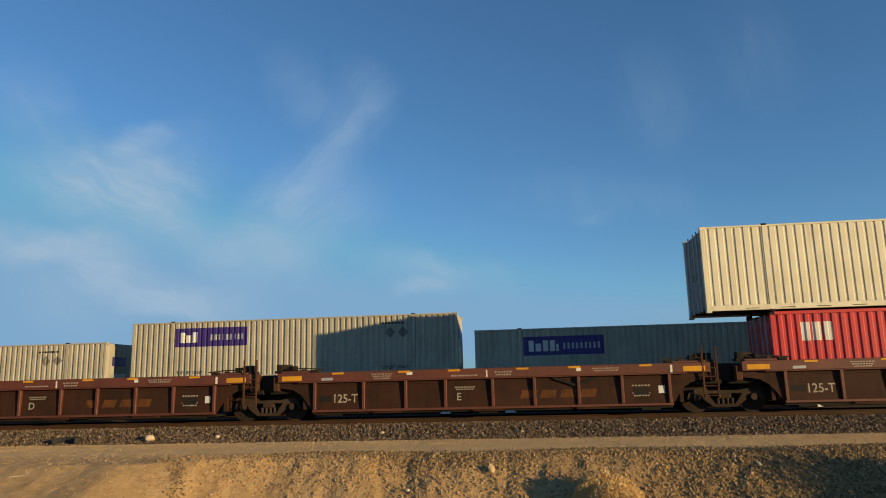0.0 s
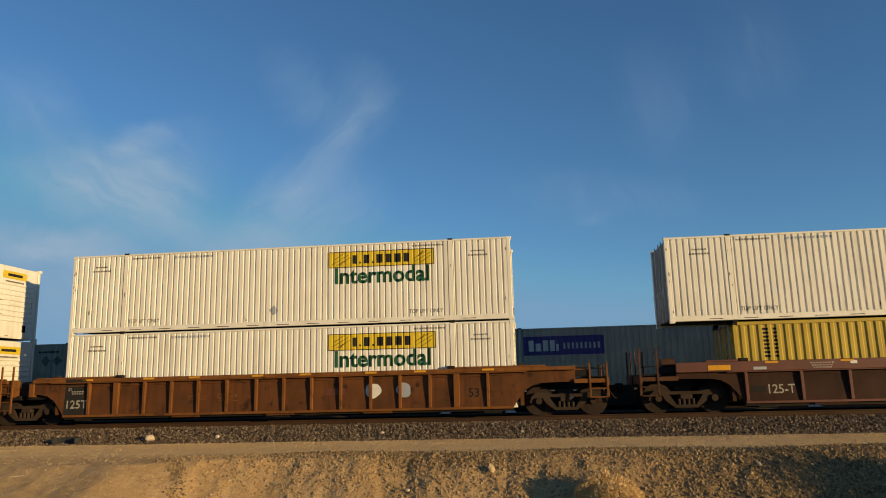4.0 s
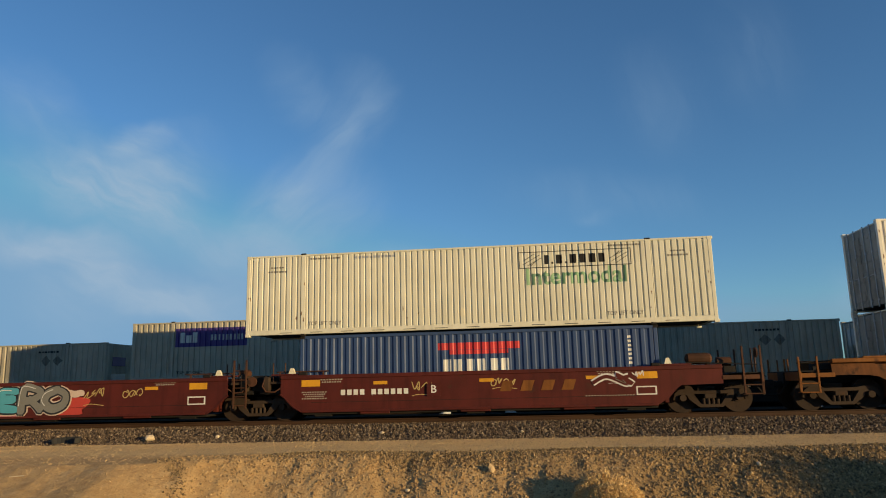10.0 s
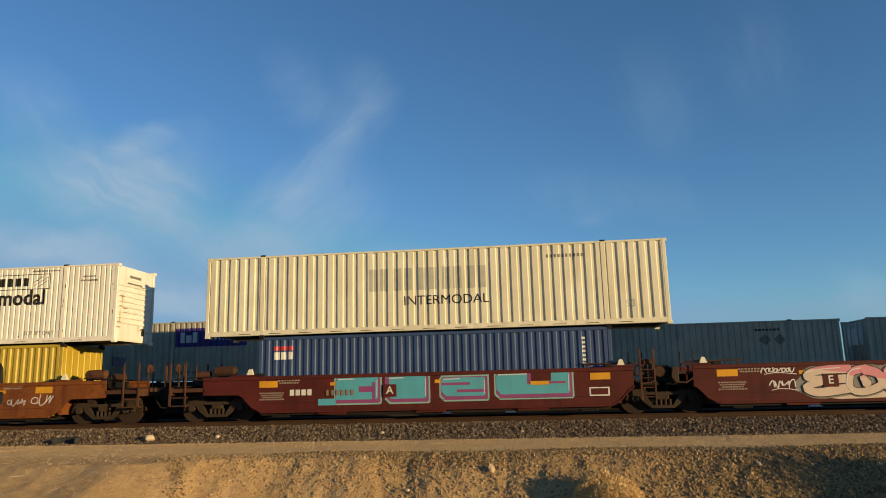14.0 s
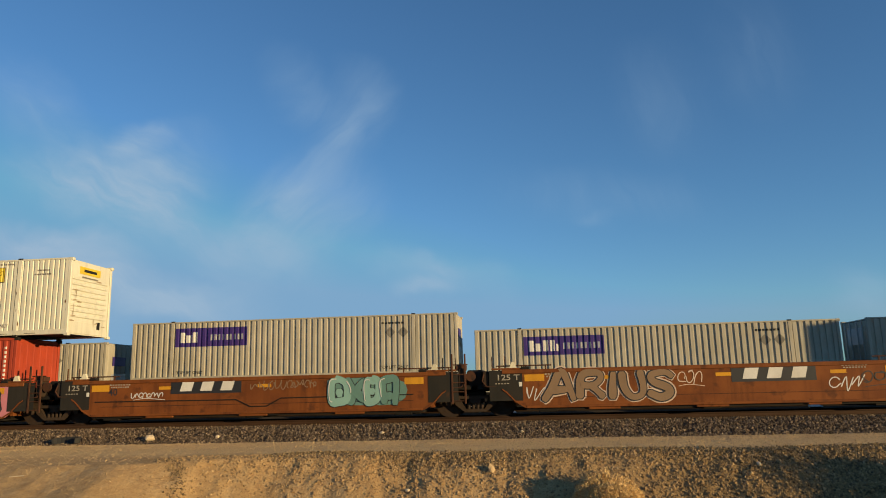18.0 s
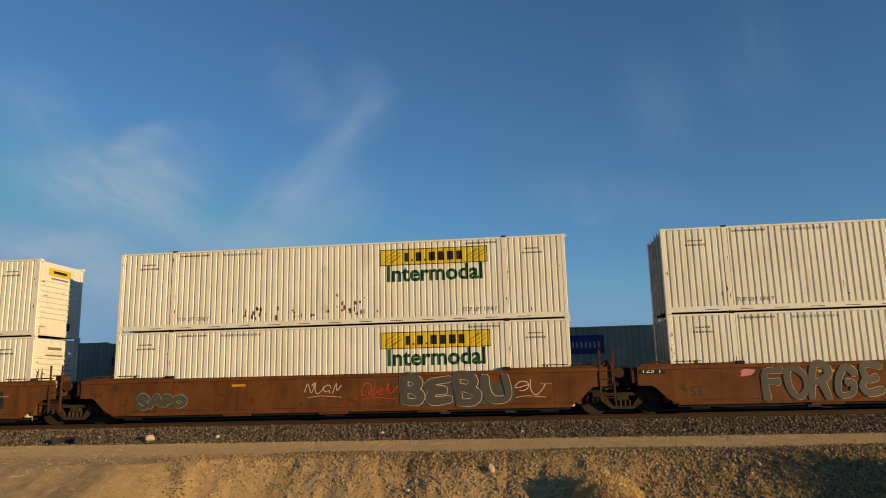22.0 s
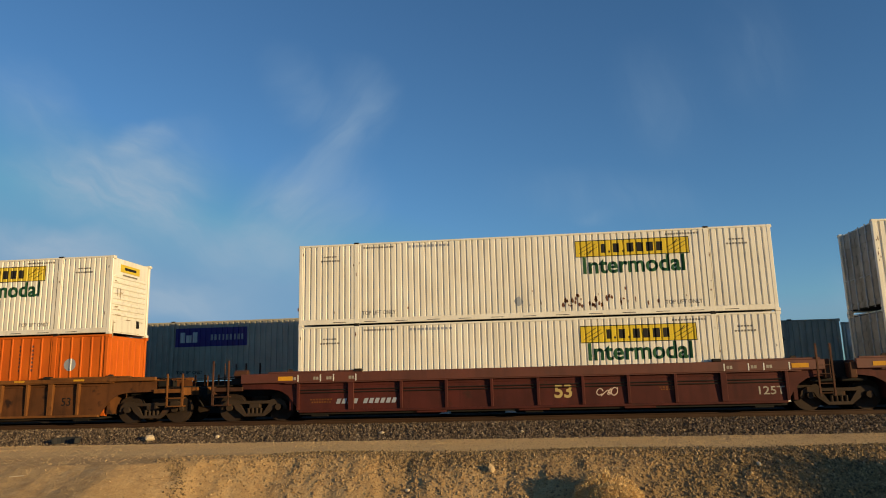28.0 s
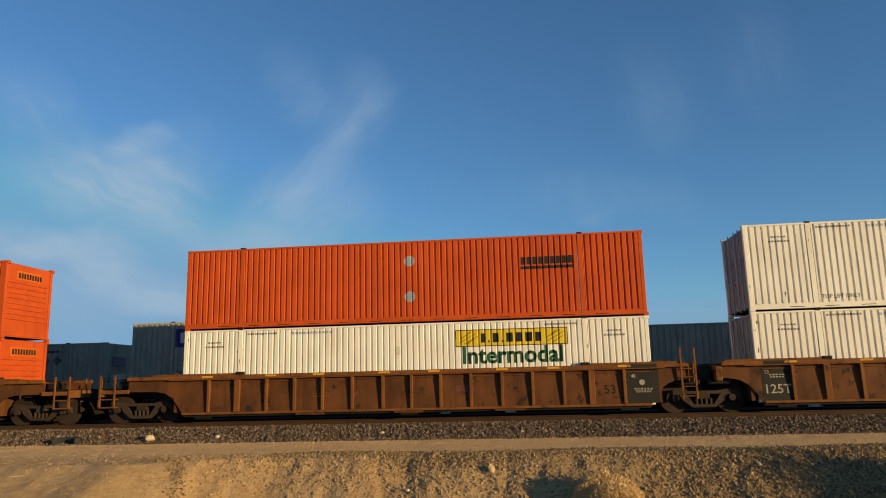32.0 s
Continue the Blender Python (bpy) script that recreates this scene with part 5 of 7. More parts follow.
def brown53(c, left="joint", right="joint", extra=()):
    mk = [lambda root: part("drain_seam", boxes((-7.6, 7.6, -1.476, -1.47, 0.42, 0.43)), M_DARK, root), small_print(7.2, 1.05, 0.4, 0.04, 1), mark_plate(-3.6, -3.1, 1.2, 1.28, M_DASH, -1.47, "reflector"), mark_plate(3.5, 4.0, 1.2, 1.28, M_DASH, -1.47, "reflector")]
    return well_unit(c, "smooth", M_TANCAR, H53, left, right, "brown smooth-sided steel well car unit under stacked white containers", marks=mk + list(extra), dashes=False)


def red53(c, left="joint", right="joint", extra=()):
    mk = [mark_text("53", 0.62, 0.98, 0.78, S_YELLOW), small_print(-7.2, 0.7, 0.8, 0.05, 2, -1.40, M_RUSTRIB), small_print(4.3, 0.85, 0.5, 0.04, 2, -1.40, M_RUSTRIB)]
    if right == "joint":
        mk.append(mark_text("125T", 0.36, 7.5, 0.66, M_STENCIL, 0.8))
    for x in (-8.0, -7.21, -6.75, -5.97, 6.12, 6.87, 7.34, 8.12):
        mk += [mark_plate(x - 0.02, x + 0.02, 1.31, 1.54, M_LETTER, -1.50, "stripe"), mark_bars(x + (0.16 if x > 0 else -0.16), 1.42, 0.2, 0.1, M_STENCIL, 2, -1.50, 0.2)]
    for x in (-8.45, 8.45):
        mk.append(mark_plate(x - 0.26, x + 0.26, 1.36, 1.5, M_DASH, -1.50, "reflector"))
    return well_unit(c, "rib", M_REDRIB, H53, left, right, "dark red ribbed steel well car unit under stacked white containers", RIBE, M_BROWNSILL, M_REDRIB, mk + list(extra), False, pipe=True)


def mark_on(root, k, *shapes):
    """Marks on a container's side: (kind, x0, x1, z0, z1, material, count), heights from its base."""
    for kind, x0, x1, z0, z1, m, n in shapes:
        if kind == "bars":
            bars(root, k, (x0 + x1) / 2, (z0 + z1) / 2, x1 - x0, z1 - z0, m, n, "lettering", 0.22)
        elif kind == "stack":
            for i in range(n):
                h = (z1 - z0) / n
                bars(root, k, (x0 + x1) / 2, z0 + (i + 0.5) * h, (x1 - x0) * 0.72, h * 0.56, m, 1, "lettering")
        elif kind == "disc":
            bars_round(root, k, (x0 + x1) / 2, (z0 + z1) / 2, (x1 - x0) / 2, m)
        elif kind == "wing":
            bars(root, k, (x0 + x1) / 2, z0 + 0.62 * (z1 - z0), x1 - x0, 0.5 * (z1 - z0), m, 1, "wing_mark")
            bars(root, k, (x0 + x1) / 2, z0 + 0.2 * (z1 - z0), (x1 - x0) * 0.72, 0.3 * (z1 - z0), m, 1, "wing_mark")
        elif kind == "arch":
            def humps():
                bm = bmesh.new()
                w, hh = x1 - x0, z1 - z0
                for q, a in enumerate((-0.5, -0.02)):
                    pts = curl([(a * w, -0.5 * hh), (a * w + 0.03 * w, 0.3 * hh), (a * w + 0.16 * w, 0.42 * hh), (a * w + 0.36 * w, 0.34 * hh), (a * w + 0.42 * w, 0.0), (a * w + 0.44 * w, -0.5 * hh)], 4)
                    rows = []
                    for n, (px, pz) in enumerate(pts):
                        u, v = pts[max(n - 1, 0)], pts[min(n + 1, len(pts) - 1)]
                        dx, dz = v[0] - u[0], v[1] - u[1]
                        f = 0.11 * w / max(math.hypot(dx, dz), 1e-6)
                        rows.append((bm.verts.new((px - dz * f, 0, pz + dx * f)), bm.verts.new((px + dz * f, 0, pz - dx * f))))
                    for (p, r), (t, v) in zip(rows, rows[1:]):
                        bm.faces.new((p, r, v, t))
                bm = on_side(k, bm, (x0 + x1) / 2, (z0 + z1) / 2)
                return bm
            part("hump_mark", humps, m, root, "black rounded double-arch mark", key=("humps", k.key, x0))
        elif kind == "swoosh":
            def swoosh():
                bm = bmesh.new()
                row = []
                for i in range(13):
                    t = i / 12
                    x, z = (x1 - x0) * (t - 0.5), (z1 - z0) * (1.9 * t - 0.9 * t * t - 0.5)
                    h = 0.02 + 0.075 * math.sin(math.pi * min(1.0, 0.12 + 0.8 * t))
                    row.append((bm.verts.new((x, 0, z - h)), bm.verts.new((x, 0, z + h))))
                for (p, q), (r, v) in zip(row, row[1:]):
                    bm.faces.new((p, r, v, q))
                return on_side(k, bm, (x0 + x1) / 2, (z0 + z1) / 2)
            part("swoosh_mark", swoosh, m, root, "pale curved stroke", key=("swoosh", k.key, x0))


def bars_round(root, k, cx, cz, r, m):
    part("round_patch", lambda: on_side(k, lay(bubble(random.Random(1), 0, 0, r, r, 1.0, 0.03, 0), 0, 0, 0), cx, cz), m, root, key=("disc", k.key, cx, cz, r))


def build_train():
    # five-unit brown car, three of its wells empty
    for c, l, le, ri, lo in ((209.31, "A", "joint", "end", "full"), (193.92, "E", "joint", "joint", "bar"), (178.53, "D", "joint", "joint", "empty"), (163.14, "C", "joint", "joint", "bar"), (147.75, "B", "end", "joint", "full")):
        brown40(c, l, le, ri, lo)
    # three-unit rust-brown car, then a single one
    rust53(126.44, "joint", "end", extra=(lambda r: part("round_mark", bubble(random.Random(4), 3.25, 0.95, 0.26, 0.26, 1.0, 0.12, -1.406), M_LETTER, r), lambda r: part("round_mark", bubble(random.Random(5), 4.3, 0.95, 0.26, 0.24, 1.0, 0.12, -1.406), M_SILVER, r)))
    rust53(107.06, extra=(scrawl(-3.9, -3.1, 0.75, 1.1, M_RUSTRIB, 8, 0.04, -1.40), scrawl(-4.8, -4.1, 0.8, 1.1, M_RUSTRIB, 9, 0.04, -1.40)))
    rust53(87.64, "end", "joint")
    rust53(64.34, "end", "end", False)
    # five-unit maroon car
    maroon40(42.94, "B", "joint", "end", (name_plate(-4.7, -2.1, 0.78, 1.06, 10, mat=M_LETTER, slant=0.0), scrawl(-2.2, -1.5, 0.78, 1.36, S_YELLOW, 3, 0.05), name_plate(0.45, 3.6, 0.75, 1.26, 4, mat=M_RUSTRIB, slant=0.12), spray(4.2, 5.1, 0.85, 1.42, 1, (M_MAROONCAR,), S_WHITE, 31, power=1.0), scrawl(5.15, 5.5, 1.1, 1.48, S_WHITE, 6), scrawl(0.5, 1.3, 0.95, 1.3, S_YELLOW, 12), small_print(4.4, 0.62, 1.6, 0.04, 1)))
    maroon40(27.65, "C", extra=(patch(-3.95, 0.72, 0.85, 0.34, S_RED, 1), patch(0.95, 0.66, 0.6, 0.28, S_RED, 2), patch(-4.4, 0.52, 0.35, 0.12, S_YELLOW, 3), patch(1.05, 1.1, 0.28, 0.14, S_CREAM, 4), patch(-2.0, 0.5, 0.9, 0.14, S_PINK, 5), lettered("GUERO", -3.65, 0.78, 0.40, 1.46, (S_GREY, S_GREY, S_TEAL, S_GREY, S_GREY), S_BLACK, 41, 0.27, 0.055, rim=S_CREAM, glint=S_WHITE, tight=0.1), scrawl(1.3, 2.05, 0.7, 1.42, S_YELLOW, 13, 0.04), scrawl(2.8, 3.55, 0.88, 1.25, S_YELLOW, 14, 0.05), scrawl(-5.8, -4.3, 1.0, 1.3, S_WHITE, 15), scrawl(-5.4, -4.4, 0.6, 0.9, S_WHITE, 16, 0.05)))
    maroon40(12.36, "D", extra=(patch(-2.0, 0.62, 2.1, 0.26, S_BLACK, 11, wob=0.15), patch(1.4, 0.68, 1.0, 0.3, S_BLACK, 12), patch(-2.3, 1.2, 0.95, 0.3, S_PALE, 13, wob=0.12), patch(-0.75, 1.12, 0.62, 0.26, S_TEAL, 14, wob=0.12), patch(2.3, 1.35, 0.7, 0.17, S_GREEN, 15), patch(-3.6, 0.72, 0.5, 0.22, S_PURPLE, 16), spray(-5.0, -3.3, 0.4, 1.05, 2, (S_BLACK, S_GREY), S_WHITE, 51, power=0.8), spray(-3.2, 0.2, 0.4, 1.46, 4, (S_PALE, S_BLACK, S_GREEN, S_BLACK), S_BLACK, 52, power=0.5), scrawl(-2.2, 0.5, 0.45, 0.95, S_CREAM, 53, 0.06), name_plate(0.6, 3.5, 0.8, 1.3, 4, mat=M_ORANGECAR, slant=0.12), scrawl(0.4, 1.9, 0.4, 0.8, S_WHITE, 17, 0.06), scrawl(2.0, 3.3, 0.4, 0.85, S_WHITE, 18, 0.06)))
    maroon40(-2.9, "E", extra=(patch(-1.1, 0.9, 2.2, 0.5, S_GREY, 21, wob=0.14), patch(-0.6, 0.55, 1.9, 0.16, S_CREAM, 22), lettered("EoEA", -3.3, 1.1, 0.42, 1.46, (S_PINK,), S_BLACK, 61, 0.25, 0.03, rim=S_GREY, low=S_CREAM, glint=S_WHITE, tight=0.14, widths=(1.3, 0.8, 1.0, 1.0), wild=0.13), patch(1.4, 0.9, 0.42, 0.5, S_BLACK, 24, y=-1.5, wob=0.1), patch(1.35, 1.12, 0.2, 0.12, S_TEAL, 25, y=-1.503), patch(1.42, 0.78, 0.26, 0.18, S_GREY, 26, y=-1.503), lettered("R", 1.78, 3.58, 0.42, 1.52, (S_PINK,), S_GREY, 63, 0.34, 0.05, rim=S_BLACK, low=S_CREAM, glint=S_WHITE), scrawl(3.6, 4.7, 0.78, 0.96, S_WHITE, 19), scrawl(4.2, 5.3, 1.0, 1.48, S_PINK, 20, 0.025), scrawl(-4.6, -3.6, 1.2, 1.4, S_WHITE, 21), scrawl(-4.4, -3.6, 0.7, 1.0, S_WHITE, 22)))
    maroon40(-18.16, "A", "end", "joint", (name_plate(-4.95, -4.0, 0.8, 1.1, 4, mat=M_LETTER, slant=0.0, gap=0.25), block_shape(-3.3, -1.65, 0.5, 1.48), mark_plate(-3.86, -3.25, 0.5, 0.72, S_TEAL, -1.474, "spray_foot"), name_plate(-3.7, -2.5, 0.78, 1.06, 6, mat=S_TAN, y=-1.49, slant=0.0), block_shape(-1.55, 0.0, 0.5, 1.48, 1), block_shape(0.31, 1.98, 0.54, 1.4, 2), block_shape(2.15, 4.76, 0.56, 1.5, 3), mark_plate(3.35, 3.95, 1.02, 1.14, M_DASH, -1.492, "reflector"), small_print(1.3, 1.46, 0.8, 0.05, 1)))
    # five-unit orange car, three wells empty
    orange40(-37.74, "joint", "end", (patch(-4.2, 0.88, 1.6, 0.56, S_BLACK, 31, wob=0.1), patch(-1.4, 0.9, 1.45, 0.57, S_BLACK, 32, wob=0.12), lettered("ASERO", -5.4, -0.12, 0.38, 1.48, (S_BLACK,), S_CREAM, 71, 0.28, 0.026, tight=0.14, wild=0.09), name_plate(0.35, 4.05, 0.8, 1.22, 10, S_BLACK), scrawl(0.8, 1.75, 0.42, 0.75, S_WHITE, 23), scrawl(4.2, 4.9, 0.7, 1.0, S_WHITE, 24, 0.02), scrawl(5.1, 6.0, 0.68, 1.15, S_WHITE, 25)))
    orange40(-53.01, extra=(patch(-3.5, 0.92, 1.6, 0.5, S_GREEN, 32, wob=0.14), lettered("DUZER", -5.15, -1.85, 0.42, 1.46, (S_PALE,), S_BLACK, 72, 0.22, 0.026, tight=0.06, deep=S_GREEN), spray(-1.8, 0.4, 0.46, 1.45, 3, (M_ORANGECAR, S_TAN), S_BLACK, 73, power=0.8), name_plate(0.66, 3.15, 0.98, 1.48, 3, S_BLACK, slant=0.1, gap=0.42), scrawl(3.75, 5.2, 0.52, 1.0, S_WHITE, 26, 0.04), mark_text("40", 0.34, -5.55, 0.95, S_BLACK, None, -1.47)))
    orange40(-68.29, extra=(lettered("ARIUS", -5.3, -1.18, 0.42, 1.47, (S_TAN,), S_BLACK, 74, 0.22, 0.035, rim=S_CREAM, tight=0.08), name_plate(0.64, 3.23, 0.96, 1.48, 3, S_BLACK, slant=0.1, gap=0.42), scrawl(3.5, 4.6, 0.55, 1.2, S_WHITE, 27, 0.045), scrawl(4.5, 6.0, 0.75, 1.3, S_BLACK, 28, 0.035), scrawl(-1.1, -0.3, 0.9, 1.4, S_CREAM, 29), scrawl(-6.0, -5.35, 0.5, 1.1, S_WHITE, 30)))
    orange40(-83.57, extra=(mark_text("40", 0.34, -5.15, 1.1, S_BLACK, None, -1.47), name_plate(-3.0, -0.43, 1.0, 1.5, 3, S_BLACK, slant=0.1, gap=0.42), patch(3.95, 0.95, 1.3, 0.5, S_DIM, 41, wob=0.12), lettered("oxon", 2.75, 5.1, 0.44, 1.46, (S_PALE, S_DIM, S_PALE, S_DIM), S_BLACK, 75, 0.24, 0.022, glint=S_WHITE, tight=0.14, wild=0.1), scrawl(-0.1, 2.2, 1.05, 1.4, S_TAN, 32, 0.03), scrawl(-4.5, -3.3, 0.85, 1.1, S_WHITE, 33), lambda r: part("hanging_hose", ribbon([(-5.8, 0.78), (-0.6, 0.76), (-0.1, 0.52), (0.5, 0.52), (1.0, 0.78), (5.6, 0.8)], 0.035, -1.49), M_DARK, r)))
    orange40(-98.84, "end", "joint", (mark_text("40", 0.3, -5.55, 0.95, S_BLACK, None, -1.47), name_plate(-3.35, -0.25, 0.9, 1.25, 10, S_BLACK), patch(1.0, 0.9, 1.1, 0.52, S_PINK, 51), patch(3.2, 0.92, 2.6, 0.5, S_PINK, 52, wob=0.1), patch(5.6, 0.95, 0.75, 0.5, S_PINK, 53), lettered("UPGOE", 0.3, 5.6, 0.40, 1.48, (S_PALE,), S_BLACK, 76, 0.25, 0.035, glint=S_WHITE, tight=0.04, deep=S_BLACK), lettered("I", 5.4, 6.1, 0.42, 1.3, (S_PALE,), S_BLACK, 77, 0.2, 0.05, glint=S_WHITE), mark_plate(-0.4, 0.9, 1.5, 1.53, M_DARK, -1.47), scrawl(-5.0, -3.5, 1.35, 1.5, S_WHITE, 34, 0.025)))
    # three-unit smooth brown car
    brown53(-120.39, "joint", "end", (lettered("FORGE", -5.4, -1.65, 0.34, 1.50, (S_GREYBROWN,), S_CREAM, 81, 0.21, 0.015, tight=0.04, wild=0.07), patch(-1.2, 1.35, 0.25, 0.08, S_PINK, 61), patch(-5.75, 1.25, 0.22, 0.1, S_PINK, 62), mark_text("53", 0.42, -7.38, 0.68, S_BLACK, None, -1.47), mark_plate(-9.15, -8.3, 1.27, 1.5, M_ENDPANEL, -1.474), mark_text("125 T", 0.22, -8.72, 1.38, M_LETTER, 0.62, -1.482), name_plate(2.0, 4.95, 0.84, 1.16, 10), scrawl(6.7, 7.6, 1.0, 1.28, S_WHITE, 35), mark_text("B", 0.3, 1.3, 1.02, S_BLACK, None, -1.47), scrawl(-1.5, -0.8, 1.0, 1.4, S_PINK, 36, 0.06)))
    brown53(-139.74, extra=(patch(4.3, 0.8, 1.8, 0.42, S_GREYBROWN, 63, wob=0.12), lettered("BEBU", 2.3, 6.1, 0.36, 1.5, (S_GREYBROWN,), S_CREAM, 82, 0.25, 0.022, tight=0.04), lettered("SAPO", -7.05, -5.25, 0.46, 1.06, (S_GREYBROWN,), S_GREEN, 83, 0.16, 0.03, tight=0.1), scrawl(-1.0, 0.2, 0.8, 1.3, S_CREAM, 37, 0.03), scrawl(6.1, 7.1, 0.65, 1.3, S_CREAM, 38), scrawl(0.9, 2.1, 0.7, 1.3, S_RED, 39, 0.04)))
    brown53(-159.09, "end", "joint", (patch(3.0, 0.95, 1.8, 0.48, S_BLACK, 64, wob=0.2), patch(5.9, 0.98, 1.2, 0.42, S_BLACK, 65, wob=0.25), bolted(1.35, 4.75, 0.38, 1.48, 4, 84), bolted(5.0, 6.9, 0.46, 1.44, 3, 85), name_plate(-4.75, -1.85, 0.84, 1.14, 10), mark_text("53", 0.4, -7.7, 0.72, S_BLACK, None, -1.47), lettered("ROOO", -7.3, -5.3, 0.6, 1.42, (M_TANCAR,), S_CREAM, 86, 0.3, 0.014, tight=0.1), scrawl(-5.4, -3.9, 1.3, 1.46, S_WHITE, 40, 0.025), mark_plate(-1.4, -1.2, 0.95, 1.15, S_PINK, -1.47)))
    # three-unit ribbed dark red car
    red53(-182.47, "joint", "end", (name_plate(2.1, 4.5, 0.54, 0.78, 9, y=-1.40, mat=M_SILVER), scrawl(-1.15, -0.4, 0.56, 1.0, S_CREAM, 43, 0.03, -1.40)))
    red53(-201.81, extra=(scrawl(-1.0, -0.3, 0.55, 1.0, S_CREAM, 44, 0.03, -1.40),))
    red53(-221.15, "end", "joint", (name_plate(-6.8, -4.5, 0.5, 0.76, 9, y=-1.40, mat=M_SILVER), scrawl(2.0, 2.7, 0.55, 0.95, S_CREAM, 45, 0.03, -1.40)))
    # three-unit rust-brown car and the first unit of the next
    strap = lambda r: part("hanging_chain", ribbon([(-2.05, 1.4), (-1.7, 1.05), (-1.45, 0.95), (-1.15, 1.08), (-0.85, 1.4)], 0.07, -1.508), M_DARK, r)
    rust53(-244.38, "joint", "end"); rust53(-263.79, extra=(strap,)); rust53(-283.22, "end", "joint")
    rust53(-306.5, "joint", "end")
    # loads
    r = plain_container(209.31, LOWER, ISO40H, M_RED, "red corrugated steel container in a brown well car")
    mark_on(r, ISO40H, ("bars", -5.2, -4.15, 1.92, 2.52, M_LETTER, 3))
    plain_container(209.31, TALL, DOM_WIDE, M_CREAM, "cream corrugated steel container stacked on a red one", nose="ribs")
    r = plain_container(147.75, LOWER, ISO40, M_YELLOW, "yellow corrugated steel container in a brown well car")
    mark_on(r, ISO40, ("arch", -0.55, 0.85, 1.33, 2.2, M_BLACK, 1), ("stack", -5.2, -4.95, 1.4, 2.4, M_BLACK, 8), ("stack", -4.85, -4.7, 1.4, 2.4, M_BLACK, 8))
    intermodal_white(147.75, SHORT, seed=1)
    stacks = ((126.44, ("yellow", "green", 0), ("yellow", "green", 0)), (107.06, ("yellow", "green", 0), ("yellow", None, 3)), (87.64, ("yellow", "green", 0), ("yellow", "green", 0)), (64.34, ("yellow", "green", 0), ("yellow", "green", 0)),
              (-120.39, ("yellow", "green", 0), ("yellow", "green", 0)), (-139.74, ("yellow", "green", 0), ("yellow", "green", 7)), (-159.09, ("pale", "green", 0), ("yellow", "green", 9)), (-182.47, ("yellow", "green", 0), ("yellow", "green", 0)),
              (-201.81, ("yellow", "green", 0), ("yellow", "green", 0)), (-221.15, ("yellow", "green", 0), ("yellow", "green", 5)), (-263.79, ("yellow", "green", 0), ("yellow", "green", 11)))
    for i, (c, lo, up) in enumerate(stacks):
        intermodal_white(c, LOWER, *lo, seed=10 + i)
        intermodal_white(c, TALL, *up, seed=30 + i)
    r = plain_container(42.94, LOWER, ISO40, M_BLUE, "blue corrugated steel container in a maroon well car")
    mark_on(r, ISO40, ("wing", -1.25, 1.55, 1.78, 2.26, M_RED, 1), ("bars", -1.15, 1.25, 1.16, 1.64, M_LETTER, 3), ("stack", 5.1, 5.25, 1.3, 2.3, M_LETTER, 7))
    intermodal_white(42.94, SHORT, "pale", "faded", seed=2)
    r = plain_container(12.36, LOWER, ISO40H, M_NAVY, "dark navy corrugated steel container in a maroon well car")
    mark_on(r, ISO40H, ("bars", -2.1, -0.05, 1.23, 1.82, M_LETTER, 3), ("bars", 0.3, 2.4, 1.25, 1.84, M_LETTER, 3), ("swoosh", -1.1, 0.2, 2.05, 2.5, M_LETTER, 1), ("stack", 5.3, 5.42, 1.3, 2.5, M_LETTER, 8))
    intermodal_white(12.36, TALL, seed=3)
    r = plain_container(-18.16, LOWER, ISO40, M_BLUE, "blue corrugated steel container in a maroon well car")
    mark_on(r, ISO40, ("bars", -5.55, -4.85, 1.8, 2.06, M_LETTER, 3), ("bars", -5.55, -4.85, 2.12, 2.26, M_RED, 1), ("stack", 5.1, 5.25, 1.3, 2.3, M_LETTER, 7))
    r = plain_container(-18.16, SHORT, DOM_BROAD, M_CREAM, "cream corrugated steel container with dark lettering, stacked on a blue one")
    mark_on(r, DOM_BROAD, ("bars", -2.2, 2.1, 1.46, 2.24, M_GHOST, 5))
    words(r, DOM_BROAD, "INTERMODAL", 0.46, 0.58, 1.08, M_BLACK, 2.95)
    bars(r, DOM_BROAD, 4.7, 2.45, 1.3, 0.11, M_PRINT, 10, "small_print", 0.45)
    words(r, DOM_BROAD, "53", 0.34, 6.8, 0.72, M_SILVER)
    r = plain_container(-37.74 - 3.05, LOWER, ISO20, M_MAROON, "short maroon corrugated steel container in an orange well car")
    mark_on(r, ISO20, ("bars", -2.55, -0.8, 1.9, 2.26, M_SIGN, 5), ("stack", 1.85, 2.15, 1.7, 2.3, M_LETTER, 4))
    r = plain_container(-37.74 + 3.05, LOWER, ISO20, M_YELLOW, "short yellow corrugated steel container in an orange well car")
    mark_on(r, ISO20, ("arch", -0.35, 0.7, 1.2, 2.0, M_BLACK, 1), ("stack", -2.15, -2.0, 1.3, 2.3, M_BLACK, 8), ("stack", -1.9, -1.75, 1.3, 2.3, M_BLACK, 8))
    intermodal_white(-37.74, SHORT, "pale", "black", seed=4)
    r = plain_container(-98.84, LOWER, ISO40H, M_BRICKRED, "brick-red corrugated steel container in an orange well car")
    mark_on(r, ISO40H, ("stack", -5.14, -4.88, 1.25, 2.62, M_LETTER, 6), ("stack", 5.3, 5.42, 1.3, 2.6, M_LETTER, 8), ("stack", 5.6, 5.7, 1.3, 2.6, M_LETTER, 8))
    intermodal_white(-98.84, TALL, "yellow", "black", seed=5)
    r = plain_container(-244.38, LOWER, DOM_RIB, M_TANGERINE, "bright orange ribbed steel container in a rust-brown well car", trim=M_TANGERINE)
